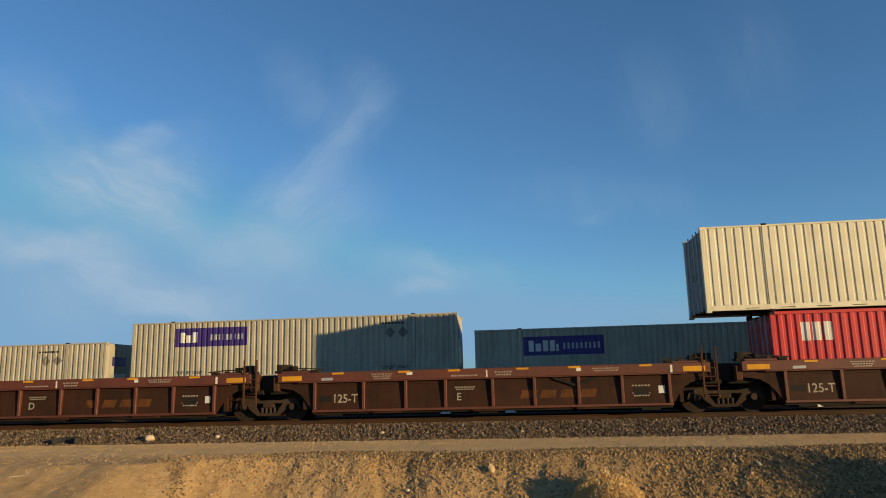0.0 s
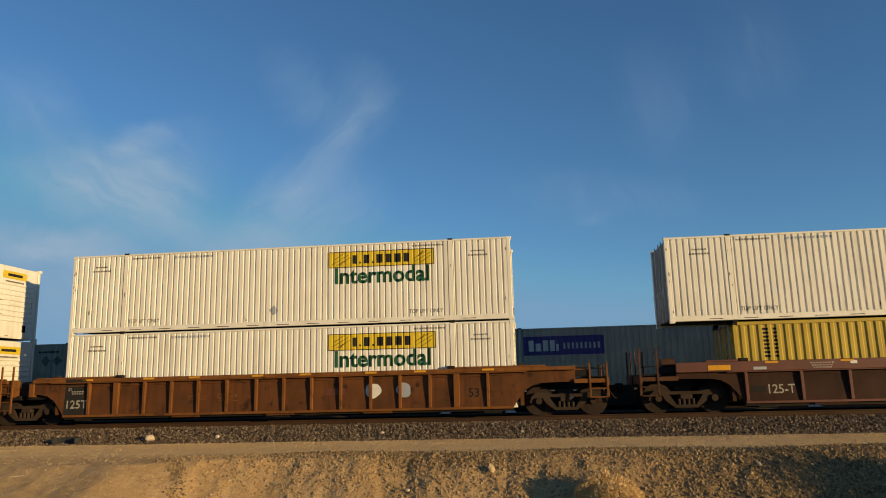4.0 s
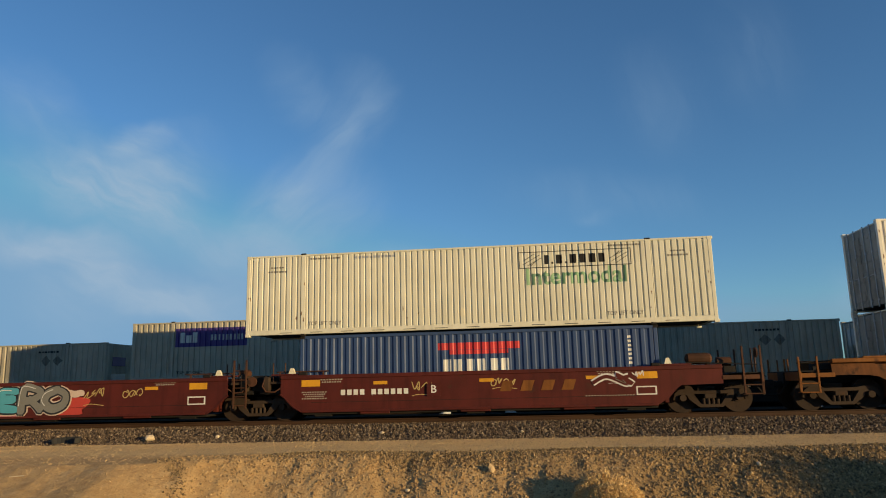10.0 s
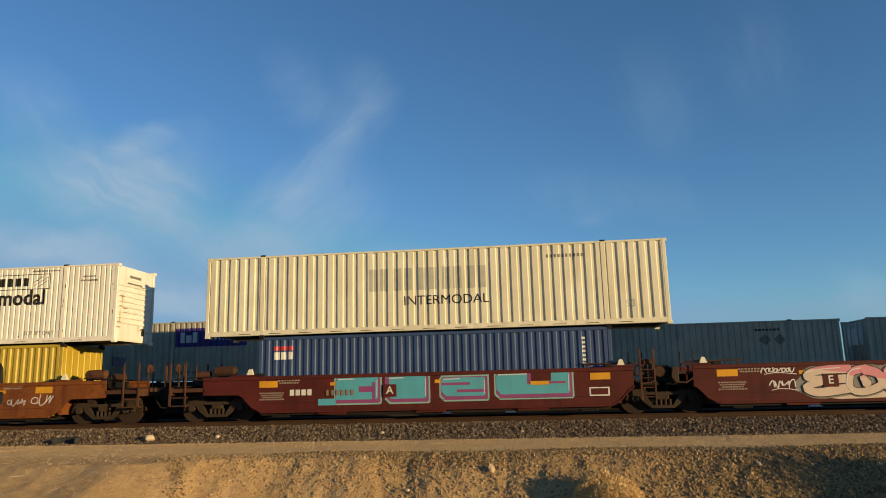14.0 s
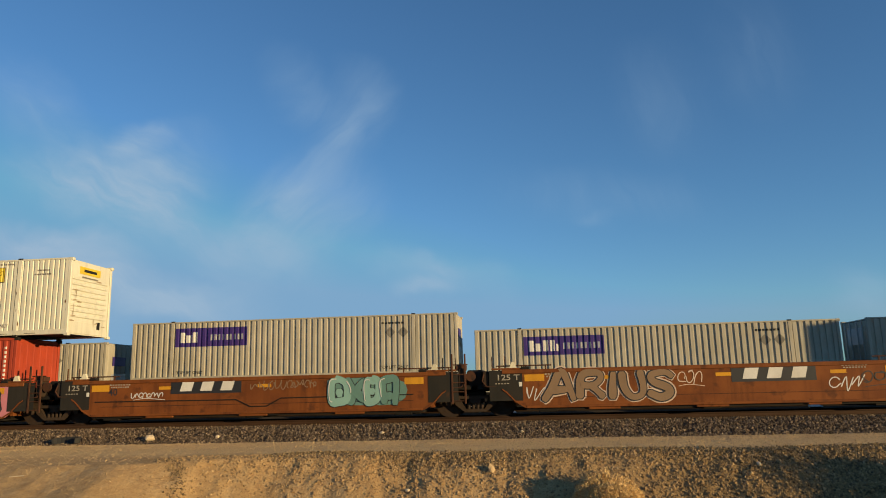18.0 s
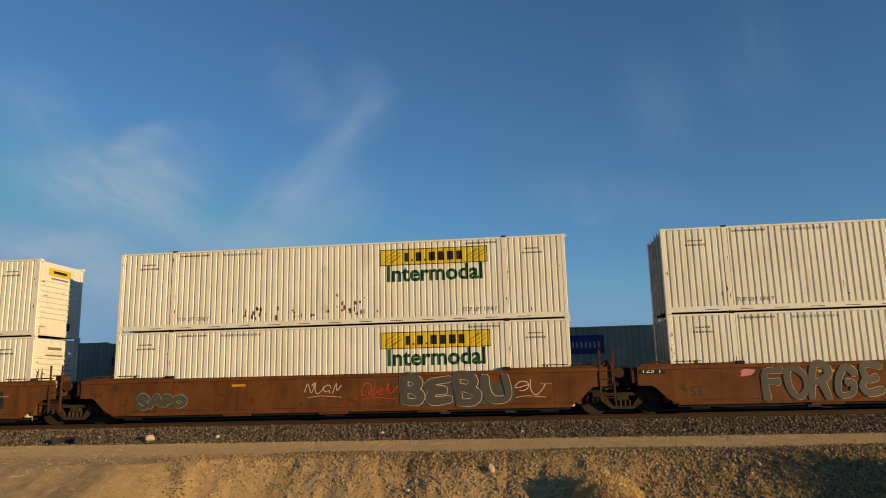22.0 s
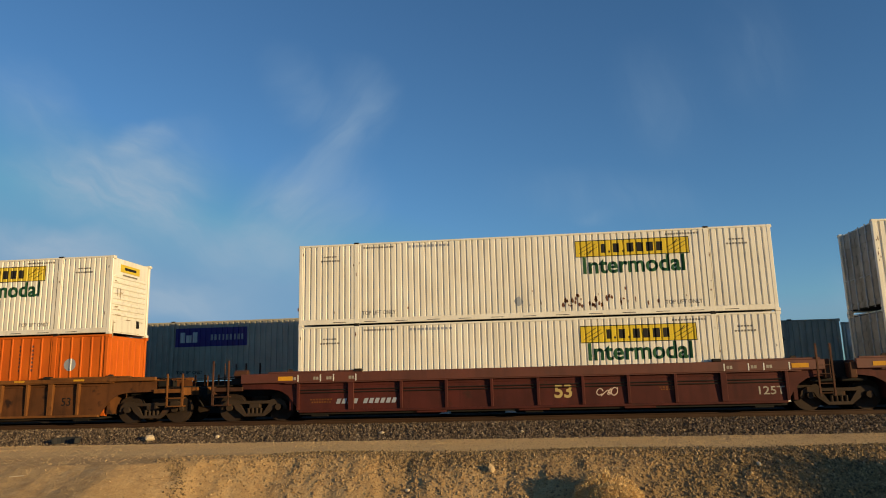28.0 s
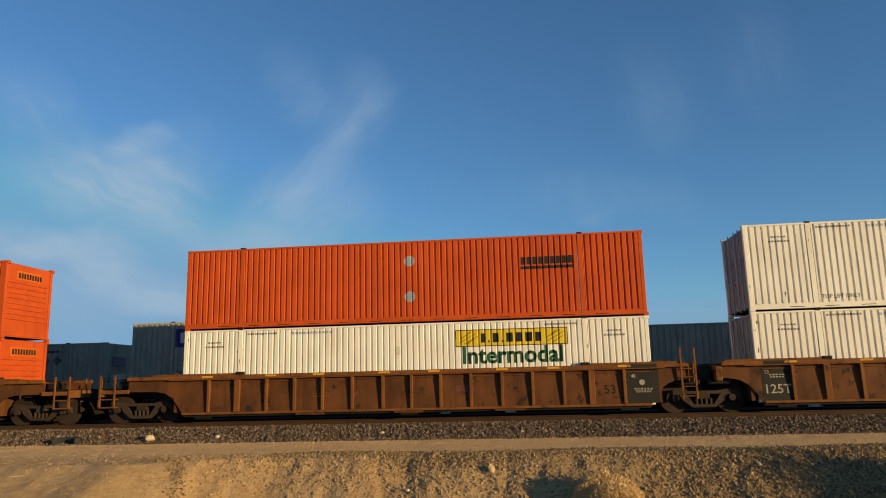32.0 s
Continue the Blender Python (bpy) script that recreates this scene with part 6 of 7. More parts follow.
    mark_on(r, DOM_RIB, ("bars", -5.0, -3.25, 2.32, 2.54, M_BLACK, 9), ("bars", -5.0, -3.25, 2.16, 2.25, M_BLACK, 1), ("disc", 6.4, 6.85, 1.62, 2.05, M_SILVER, 1), ("stack", 4.6, 4.7, 1.6, 2.6, M_BROWNSILL, 7), ("stack", 5.1, 5.2, 1.6, 2.6, M_BROWNSILL, 7))
    intermodal_white(-244.38, TALL, seed=6)
    intermodal_white(-283.22, LOWER, seed=7)
    r = plain_container(-283.22, TALL, DOM, M_ORANGE, "orange corrugated steel container stacked on a white one", nose="ribs")
    mark_on(r, DOM, ("bars", 3.95, 5.75, 1.88, 2.14, M_BLACK, 9), ("bars", 3.95, 5.75, 1.72, 1.82, M_BLACK, 1), ("disc", -0.1, 0.28, 2.0, 2.35, M_SILVER, 1), ("disc", -0.1, 0.28, 0.75, 1.1, M_SILVER, 1))
    for z in (LOWER, TALL):
        r = plain_container(-306.5, z, DOM, M_ORANGE, "orange corrugated steel container in a rust-brown well car" if z == LOWER else "orange corrugated steel container stacked on another orange one", nose="ribs")
        part("nose_sign", boxes((8.05, 8.058, -0.75, 0.75, 2.25, 2.6)), M_TANGERINE, r)
        mark_nose(r, M_BLACK)


def mark_nose(r, m):
    for i in range(9):
        y = -0.62 + i * 0.15
        part("nose_bar", boxes((8.058, 8.064, y, y + 0.1, 2.32, 2.52)), m, r)


build_train()

# ---- the standing train behind ----
Y2 = 34.72


def parked():
    for i, (x, ztop) in enumerate(((-28.83, 3.57), (-11.34, 4.44), (5.63, 3.56), (22.92, 3.57), (40.2, 3.57), (-46.2, 3.57))):
        z0 = ztop - 2.895
        car = thing("flat_car", "dark steel low flat car standing on the far track", "rail car", "cars parked behind")
        for side in (-1, 1):
            # sills drop below their real foot, dark sheets over the dim gap underneath
            part("side_sill", lambda: boxes((-8.3, 8.3, *sorted((side * 1.42, side * 1.25)), 0.02, z0 - 0.004), bev=0.015), M_DARK, car, key=("fsill", side, round(z0, 2)))
        part("deck", lambda: boxes((-8.3, 8.3, -1.27, 1.27, 0.56, 0.63)), M_DARK, car, key=("fdeck",))
        part("centre_sill", lambda: boxes((-8.6, 8.6, -0.35, 0.35, 0.3, 0.56)), M_DARK, car, key=("fcsill",))
        if z0 > 1:
            for sx in (-1, 1):
                part("stand", lambda: boxes((sx * 6.0 - 0.3, sx * 6.0 + 0.3, -1.27, 1.27, 0.63, z0), bev=0.02), M_DARK, car, key=("fstand", sx))
        tr = truck(car, 8.55, False)
        tr.scale = (0.8, 1, 0.62)
        if i == 2:
            mark_bars(-2.98, 0.46, 1.85, 0.17, M_LETTER, 15, -1.42, 0.3)(car)
        car.location = (x, Y2, 0.0)
        k = DOM_GREY
        r = plain_container(0, 0, k, M_GREY, "pale grey corrugated steel container parked on a flat car behind", group="containers parked behind", move=False)
        r.location = (x, Y2, z0)
        big = z0 > 1
        zs = (3.21 - z0, 4.12 - z0) if big else (2.33 - z0, 3.19 - z0)
        part("sign", lambda: on_side(k, flat_box(3.66, zs[1] - zs[0]), -4.0, (zs[0] + zs[1]) / 2), M_PURPLE, r, "purple name board", key=("fsign", big))
        zc = (zs[0] + zs[1]) / 2

        def front(bm):
            for v in bm.verts:
                v.co.y -= 0.004
            return bm

        def letters():
            bm = bmesh.new()
            for a, b, hh in ((-5.6, -5.36, 0.5), (-5.28, -5.02, 0.36), (-4.94, -4.7, 0.5)) + (() if big else ((-4.62, -4.4, 0.5), (-4.34, -4.22, 0.32))):
                bm.faces.new([bm.verts.new(p) for p in ((a, 0, -0.25), (b, 0, -0.25), (b, 0, -0.25 + hh), (a, 0, -0.25 + hh))])
            return front(on_side(k, bm, 0, zc))
        part("lettering", letters, M_LETTER, r, "white plain bars", key=("fbars", big))

        def faint():
            bm = bmesh.new()
            for j in range(9):
                a = -4.02 + j * 0.195
                bm.faces.new([bm.verts.new(p) for p in ((a, 0, -0.16), (a + 0.1, 0, -0.16), (a + 0.1, 0, 0.12), (a, 0, 0.12))])
            return front(on_side(k, bm, 0, zc))
        part("lettering", faint, M_SILVER, r, key=("ffaint", big))
        for j, xd in enumerate((4.88, 5.5)):
            def diamond():
                bm = bmesh.new()
                bm.faces.new([bm.verts.new(p) for p in ((-0.26, 0, 0), (0, 0, -0.26), (0.26, 0, 0), (0, 0, 0.26))])
                return on_side(k, bm, xd, 2.06)
            part("placard", diamond, M_PRINT, r, "dark grey diamond placard", key=("fplac", j))
        bars(r, k, 5.0, 2.5, 1.1, 0.09, M_BLACK, 7, "small_print")
        for sx in (-1, 1):
            words(r, k, "TOP LIFT ONLY", 0.2, sx * 5.05, 0.42, M_BLACK, 1.35)
        part("nose_sign", lambda: boxes((8.075, 8.09, -0.7, 0.45, 1.75, 2.2)), M_PURPLE, r, "small purple name board", key=("fnose",))
        part("nose_plate", lambda: boxes((8.075, 8.088, -0.75, 0.5, 0.55, 1.35)), M_SILVER, r, key=("fnosep",))
        part("door_panel", lambda: boxes((-8.092, -8.085, -0.75, 0.75, 1.75, 2.5)), M_SILVER, r, key=("fdoorp",))


parked()

# ---- ground ----
def vnoise(x, y, seed):
    """Smooth value noise on arrays."""
    xi, yi = np.floor(x).astype(np.int64), np.floor(y).astype(np.int64)
    fx, fy = x - xi, y - yi
    fx, fy = fx * fx * (3 - 2 * fx), fy * fy * (3 - 2 * fy)

    def h(a, b):
        n = (a * 374761393 + b * 668265263 + seed * 1442695041) & 0x7FFFFFFF
        n = ((n ^ (n >> 13)) * 1274126177) & 0x7FFFFFFF
        return ((n ^ (n >> 16)) & 0xFFFF) / 65535.0
    return (h(xi, yi) * (1 - fx) + h(xi + 1, yi) * fx) * (1 - fy) + (h(xi, yi + 1) * (1 - fx) + h(xi + 1, yi + 1) * fx) * fy


def fbm(x, y, seed, n=4):
    return sum(vnoise(x * 2 ** i, y * 2 ** i, seed + i) * 0.5 ** (i + 1) for i in range(n)) - 0.5


def smooth(a, b, v):
    t = np.clip((v - a) / (b - a), 0, 1)
    return t * t * (3 - 2 * t)


def ground_z(x, y):
    edge = 18.55 - 1.6 * (1 - smooth(-10.5, -6.0, x)) + 0.7 * fbm(x * 0.6, y * 0 + 3, 5)
    d = np.maximum(edge - y, 0)                       # how far in front of the road's edge
    rough = smooth(-10, -6.5, x)
    drop = np.minimum(d * (0.33 + 0.29 * rough), 1.75)
    z = -0.58 - 0.05 * smooth(22, 18, y) - drop
    near = smooth(9.0, 1.0, np.abs(y)) * smooth(30, 8, np.abs(x))
    z = z * (1 - near) + (-0.55) * near
    z = z - 4.0 * smooth(40, 140, y)
    on = smooth(0.0, 0.45, d) * smooth(12, 14.5, y)
    rill = np.abs(fbm(x * 1.3 + y * 0.35, y * 0.3, 11))             # washed-out channels down the bank
    z = z + on * rough * (0.20 * np.minimum(rill, 0.22) - 0.03 + 0.075 * fbm(x * 2.6, y * 2.6, 21) + (0.05 + 0.04 * smooth(2.0, 6.0, x)) * fbm(x * 7, y * 7, 61)) + on * (0.07 + 0.09 * rough) * fbm(x * 0.8, y * 0.8, 31)
    z = z + smooth(8, 12, y) * smooth(40, 30, y) * (0.028 * fbm(x * 1.4, y * 2.2, 41) + 0.03 * fbm(x * 6, y * 6, 51))
    # two shallow wheel tracks along the road
    for yt in (19.9, 21.6):
        z = z - 0.03 * np.exp(-((y - yt - 0.15 * np.sin(x * 0.13)) / 0.22) ** 2)
    return z


def axis(core0, core1, step, far):
    a = list(np.arange(core0, core1, step))
    g, s = step, core1
    while s < far:
        g *= 1.25
        s += g
        a.append(s)
    g, s = step, core0
    while s > -far:
        g *= 1.25
        s -= g
        a.insert(0, s)
    return np.array(a)


def soil():
    """Sandy soil: packed dust on the road strip, paled to look sunlit; loose gravel on the bank, darkened for shade;
    clods and grit in relief.
    """
    m = bpy.data.materials.new("desert_soil")
    m.use_nodes = True
    nt = m.node_tree
    b = nt.nodes["Principled BSDF"]
    b.inputs["Roughness"].default_value = 0.95
    b.inputs["Specular IOR Level"].default_value = 0.15
    co = nt.nodes.new("ShaderNodeTexCoord").outputs["Object"]

    def ns(scale, detail=4, rough=0.6):
        n = node(nt, "ShaderNodeTexNoise", Scale=scale, Detail=detail, Roughness=rough)
        nt.links.new(co, n.inputs["Vector"])
        return n.outputs["Fac"]
    vor = node(nt, "ShaderNodeTexVoronoi", Scale=16.0)
    nt.links.new(co, vor.inputs["Vector"])
    big = ramp(nt, ns(0.45), ((0.35, (0.530, 0.3450, 0.1560)), (0.65, (0.4200, 0.2680, 0.1150))))
    mid = mixed(nt, ramp(nt, ns(4.5, 6), ((0.42, 0.0), (0.68, 0.75))), big, (0.3378, 0.1987, 0.0868))
    pale = mixed(nt, ramp(nt, ns(1.7, 5), ((0.55, 0.0), (0.75, 0.6))), mid, (0.5818, 0.4151, 0.2112))
    grit = mixed(nt, ramp(nt, ns(26, 4, 0.7), ((0.52, 0.0), (0.66, 0.65))), pale, (0.1971, 0.1236, 0.0641))
    sep = nt.nodes.new("ShaderNodeSeparateXYZ")
    nt.links.new(co, sep.inputs[0])
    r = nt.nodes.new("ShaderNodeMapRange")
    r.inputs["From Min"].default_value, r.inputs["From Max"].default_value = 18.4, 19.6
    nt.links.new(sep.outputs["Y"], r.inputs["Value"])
    # road colour raised: light that the flat strip lacks is put into it
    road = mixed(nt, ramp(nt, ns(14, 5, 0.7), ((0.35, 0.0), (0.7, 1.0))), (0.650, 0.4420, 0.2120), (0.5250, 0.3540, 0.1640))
    # loose gravel at the bank's eastern end, its colour darkened to deepen the shade
    e = nt.nodes.new("ShaderNodeMapRange")
    e.inputs["To Max"].default_value = 0.8
    wob = node(nt, "ShaderNodeMath")
    wob.operation = "MULTIPLY_ADD"
    wob.inputs[1].default_value = 5.0
    nt.links.new(ns(0.7), wob.inputs[0])
    nt.links.new(sep.outputs["X"], wob.inputs[2])
    nt.links.new(wob.outputs[0], e.inputs["Value"])
    e.inputs["From Min"].default_value, e.inputs["From Max"].default_value = 1.5, 8.0
    coarse_shaded = mixed(nt, ramp(nt, ns(19, 4, 0.7), ((0.4, 0.0), (0.62, 1.0))), (0.2473, 0.1577, 0.0641), (0.1276, 0.0826, 0.0353))
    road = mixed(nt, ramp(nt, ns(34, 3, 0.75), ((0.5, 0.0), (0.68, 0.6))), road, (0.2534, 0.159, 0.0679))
    col = mixed(nt, r.outputs[0], mixed(nt, e.outputs[0], grit, coarse_shaded), road)
    nt.links.new(col, b.inputs["Base Color"])
    h1 = node(nt, "ShaderNodeBump", Strength=0.42, Distance=0.03)
    nt.links.new(ns(9, 6, 0.65), h1.inputs["Height"])
    h2 = node(nt, "ShaderNodeBump", Strength=0.5, Distance=0.018)
    nt.links.new(vor.outputs["Distance"], h2.inputs["Height"])
    nt.links.new(h1.outputs[0], h2.inputs["Normal"])
    h3 = node(nt, "ShaderNodeBump", Strength=0.8, Distance=0.012)
    nt.links.new(ns(42, 3, 0.7), h3.inputs["Height"])
    nt.links.new(h2.outputs[0], h3.inputs["Normal"])
    nt.links.new(h3.outputs[0], b.inputs["Normal"])
    return m


def make_ground():
    xs, ys = axis(-19, 15, 0.075, 3500), axis(13.0, 23.5, 0.065, 3500)
    gx, gy = np.meshgrid(xs, ys)
    gz = ground_z(gx, gy)
    co = np.stack([gx, gy, gz], -1).reshape(-1, 3)
    nx, ny = len(xs), len(ys)
    i = np.arange(nx * ny).reshape(ny, nx)
    q = np.stack([i[:-1, :-1], i[:-1, 1:], i[1:, 1:], i[1:, :-1]], -1).reshape(-1, 4)
    me = bpy.data.meshes.new("ground")
    me.from_pydata(co.tolist(), [], q.tolist())
    me.polygons.foreach_set("use_smooth", [True] * len(me.polygons))
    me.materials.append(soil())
    tagged(new("ground", me), "tan desert soil with an eroded gravel bank", "ground", kind="structure")


make_ground()


def stones(name, label, n, where, size, mat, seed):
    """Loose stones, joined into one."""
    rg = np.random.RandomState(seed)
    base = np.array([(1, 0, 0), (-1, 0, 0), (0, 1, 0), (0, -1, 0), (0, 0, 1), (0, 0, -1)], float)
    tri = np.array([(0, 2, 4), (2, 1, 4), (1, 3, 4), (3, 0, 4), (2, 0, 5), (1, 2, 5), (3, 1, 5), (0, 3, 5)])
    p = where(rg, n)
    n = len(p)
    v = base[None] * rg.uniform(0.6, 1.3, (n, 6, 1)) * (size(rg, n)[:, None, None] * rg.uniform(0.7, 1.2, (n, 1, 3)))
    a = rg.uniform(0, 6.283, n)
    ca, sa = np.cos(a)[:, None], np.sin(a)[:, None]
    b = rg.uniform(-0.6, 0.6, n)
    cb, sb = np.cos(b)[:, None], np.sin(b)[:, None]
    x, y, z = v[..., 0], v[..., 1], v[..., 2]
    x, z = x * cb - z * sb, x * sb + z * cb
    v = np.stack([x * ca - y * sa, x * sa + y * ca, z], -1) + p[:, None]
    f = (tri[None] + np.arange(n)[:, None, None] * 6).reshape(-1, 3)
    me = bpy.data.meshes.new(name)
    me.from_pydata(v.reshape(-1, 3).tolist(), [], f.tolist())
    me.materials.append(mat)
    return tagged(new(name, me), label, "gravel", kind="stuff")


def stone_mat(name, cols, rough=0.9):
    m = bpy.data.materials.new(name)
    m.use_nodes = True
    nt = m.node_tree
    b = nt.nodes["Principled BSDF"]
    b.inputs["Roughness"].default_value = rough
    b.inputs["Specular IOR Level"].default_value = 0.2
    g = nt.nodes.new("ShaderNodeNewGeometry")
    c = ramp(nt, g.outputs["Random Per Island"], [(i / (len(cols) - 1), c) for i, c in enumerate(cols)])
    nt.links.new(c, b.inputs["Base Color"])
    return m


def ballast_z(y, yc, top=-0.2):
    d = np.abs(y - yc)
    return np.where(d < 1.65, top, np.maximum(top - (d - 1.65) * 0.34, -0.60))


def tracks():
    # bed colour set darker than its stones to deepen the shade under the cars
    mb = paint("ballast_bed", (0.062, 0.047, 0.035), (0.042, 0.032, 0.024), rough=0.95, streak=0, scale=3, grain=14, bump=1.0)
    for yc, lab, top in ((YC, "near", -0.2), (Y2, "far", -0.2)):
        bm = bmesh.new()
        prof = [(-2.95, -0.64), (-1.65, top), (1.65, top), (2.95, -0.64)]
        a = [bm.verts.new((-400, yc + y, z)) for y, z in prof]
        b = [bm.verts.new((400, yc + y, z)) for y, z in prof]
        for i in range(3):
            bm.faces.new((a[i], a[i + 1], b[i + 1], b[i]))
        tagged(new("ballast_bed", to_mesh(bm, "ballast_bed", mb)), "grey-brown crushed stone ballast under the track", "ballast", kind="structure")
        for s in (-1, 1):
            y = yc + s * 0.755
            bm = bmesh.new()
            sec = [(-0.07, -0.175), (0.07, -0.175), (0.07, -0.16), (0.012, -0.14), (0.012, -0.045), (0.036, -0.035), (0.036, -0.004), (0.025, 0.0), (-0.025, 0.0), (-0.036, -0.004), (-0.036, -0.035), (-0.012, -0.045), (-0.012, -0.14), (-0.07, -0.16)]
            a = [bm.verts.new((-400, y + px, pz)) for px, pz in sec]
            b = [bm.verts.new((400, y + px, pz)) for px, pz in sec]
            for i in range(len(sec)):
                j = (i + 1) % len(sec)
                bm.faces.new((a[i], a[j], b[j], b[i]))
            tagged(new("rail", to_mesh(bm, "rail", M_RAIL)), "rusty brown steel rail on timber ties", "rail", kind="structure")


tracks()


def ties():
    """Timber ties under the near track."""
    root = tagged(new("track_ties"), "dark weathered timber ties in the ballast", "ties", kind="structure")
    for i in range(76):
        t = part("tie", lambda: boxes((-0.11, 0.11, -1.3, 1.3, -0.19, 0.0), bev=0.012), M_TIE, root, key=("tie",))
        t.location = (-22.5 + i * 0.51, YC, -0.172)
        t.rotation_euler[2] = 0.012 * math.sin(i * 7.3)


ties()
BALLAST = stone_mat("ballast_stone", [(0.022, 0.0150, 0.0095), (0.150, 0.104, 0.0640), (0.056, 0.0370, 0.0235), (0.232, 0.1630, 0.1010), (0.034, 0.0228, 0.0152), (0.345, 0.2570, 0.1630)])
# dark gravel, made darker still to deepen the shade on the bank
GRAVEL = stone_mat("dark_gravel_with_shade", [(0.2622, 0.1693, 0.0754), (0.1049, 0.0711, 0.0377), (0.3496, 0.2328, 0.1018), (0.0612, 0.0423, 0.0257), (0.1923, 0.1227, 0.0558)])
BANK = stone_mat("bank_stone", [(0.402, 0.2539, 0.1132), (0.2447, 0.1566, 0.0754), (0.472, 0.3216, 0.1584), (0.1748, 0.1185, 0.0641), (0.3496, 0.2243, 0.0981)])
stones("ballast_stones", "grey and brown crushed ballast stones beside the rail", 30000,
       lambda rg, n: (lambda x, y: np.stack([x, y, ballast_z(y, YC) + 0.008], -1))(rg.uniform(-22, 16, n), YC - rg.uniform(0.85, 3.0, n)),
       lambda rg, n: rg.uniform(0.028, 0.062, n), BALLAST, 3)


def on_ground(x, y, lift=0.0):
    return np.stack([x, y, ground_z(x, y) + lift], -1)


stones("bank_gravel", "tan and grey loose stones on the eroded bank", 46000,
       lambda rg, n: on_ground(-9.5 + 21 * rg.rand(n) ** 0.75, 18.9 - np.abs(rg.normal(0, 1.1, n))),
       lambda rg, n: 0.009 + 0.042 * rg.rand(n) ** 5, BANK, 4)
stones("dark_gravel", "dark loose gravel, darkened for shade, over the end of the bank", 26000,
       lambda rg, n: on_ground(2.5 + 9.5 * rg.rand(n) ** 0.7, 18.7 - 4.4 * rg.rand(n)),
       lambda rg, n: 0.012 + 0.035 * rg.rand(n) ** 2.5, GRAVEL, 6)
stones("edge_gravel", "dark gravel along the edge of the bank", 15000,
       lambda rg, n: (lambda x: on_ground(x, 18.72 + 0.25 * np.sin(x * 0.9) + rg.normal(0, 0.28, n), 0.004))(-6.9 + 17 * rg.rand(n) ** 0.9),
       lambda rg, n: 0.012 + 0.030 * rg.rand(n) ** 2, GRAVEL, 12)
stones("gully_gravel", "dark gravel washed down a gully in the bank", 650,
       lambda rg, n: (lambda t: on_ground(-9.5 + 2.2 * t + 0.25 * np.sin(t * 5) + rg.normal(0, 0.04 + 0.16 * t, n), 18.1 - 3.2 * t + rg.normal(0, 0.16, n), 0.004))(rg.rand(n)),
       lambda rg, n: 0.010 + 0.028 * rg.rand(n) ** 2, GRAVEL, 13)
# grit in a pale colour, so the flat road looks more sunlit
ROAD = stone_mat("road_stone", [(0.540, 0.3660, 0.1760), (0.4200, 0.2830, 0.1300), (0.5500, 0.3880, 0.2000), (0.2900, 0.1950, 0.0950), (0.500, 0.3370, 0.1580)])
stones("road_grit", "small stones on the dirt road, paled to brighten it", 66000,
       lambda rg, n: on_ground(rg.uniform(-20, 15, n), 23.0 - 9 * rg.rand(n) ** 1.5),
       lambda rg, n: 0.007 + 0.017 * rg.rand(n) ** 3, ROAD, 5)


def bush(name, label, x, y, r, h, n, cols, seed):
    """A dry round shrub: stems that fork outwards and a mass of fine twigs and small leaves."""
    z = float(ground_z(np.array([x]), np.array([y]))[0]) - 0.05
    root = tagged(new(name), label, "bush")
    rg = random.Random(seed)
    for i in range(7):
        a = i * 0.9 + rg.uniform(-0.3, 0.3)
        tip = Vector((0.5 * r * math.cos(a), 0.5 * r * math.sin(a), h * rg.uniform(0.45, 0.7)))
        bm = bmesh.new()
        q = tip.to_track_quat("Z", "Y").to_matrix().to_4x4()
        bmesh.ops.create_cone(bm, cap_ends=True, segments=6, radius1=0.022, radius2=0.007, depth=tip.length, matrix=Matrix.Translation(tip / 2) @ q)
        part("stem", bm, M_TIE, root)
    vs, fs = [], []
    lobes = [(rg.uniform(0, 6.28), rg.uniform(0.75, 1.12)) for _ in range(9)]
    for i in range(n):
        a, el = rg.uniform(0, 6.283), math.asin(rg.uniform(0.0, 1.0))
        bulge = max(0.8, max(k * math.exp(-((a - la + 3.1416) % 6.2832 - 3.1416) ** 2 / 0.3) for la, k in lobes))
        d = Vector((math.cos(a) * math.cos(el), math.sin(a) * math.cos(el), math.sin(el) * h / r))
        p = d * r * bulge * rg.uniform(0.45, 1.0) ** 0.5
        t = (d + Vector((rg.gauss(0, 1.0), rg.gauss(0, 1.0), rg.gauss(0.2, 0.8)))).normalized()
        side = t.cross(Vector((rg.gauss(0, 1), rg.gauss(0, 1), rg.gauss(0, 1)))).normalized()
        ln, w = r * rg.uniform(0.025, 0.075), r * rg.uniform(0.005, 0.012)
        k = len(vs)
        vs += [p - side * w, p + side * w, p + t * ln + side * w * 0.4, p + t * ln * 0.9 - side * w * 0.4]
        fs.append((k, k + 1, k + 2, k + 3))
    me = bpy.data.meshes.new("foliage")
    me.from_pydata([tuple(v) for v in vs], [], fs)
    me.materials.append(stone_mat(name + "_twigs", cols))
    f = new("foliage", me)
    f.parent = root
    f["kind"] = "stuff"
    root.location = (x, y, z)
    return root


DRY = [(0.58, 0.37, 0.15), (0.74, 0.52, 0.25), (0.46, 0.29, 0.12), (0.66, 0.46, 0.20), (0.54, 0.38, 0.17)]
OLIVE = [(0.10, 0.10, 0.04), (0.16, 0.13, 0.05), (0.07, 0.065, 0.03)]
bush("dry_bush", "round golden-brown dry desert bush on the bank", 1.64, 16.7, 0.92, 0.90, 52000, DRY, 8)
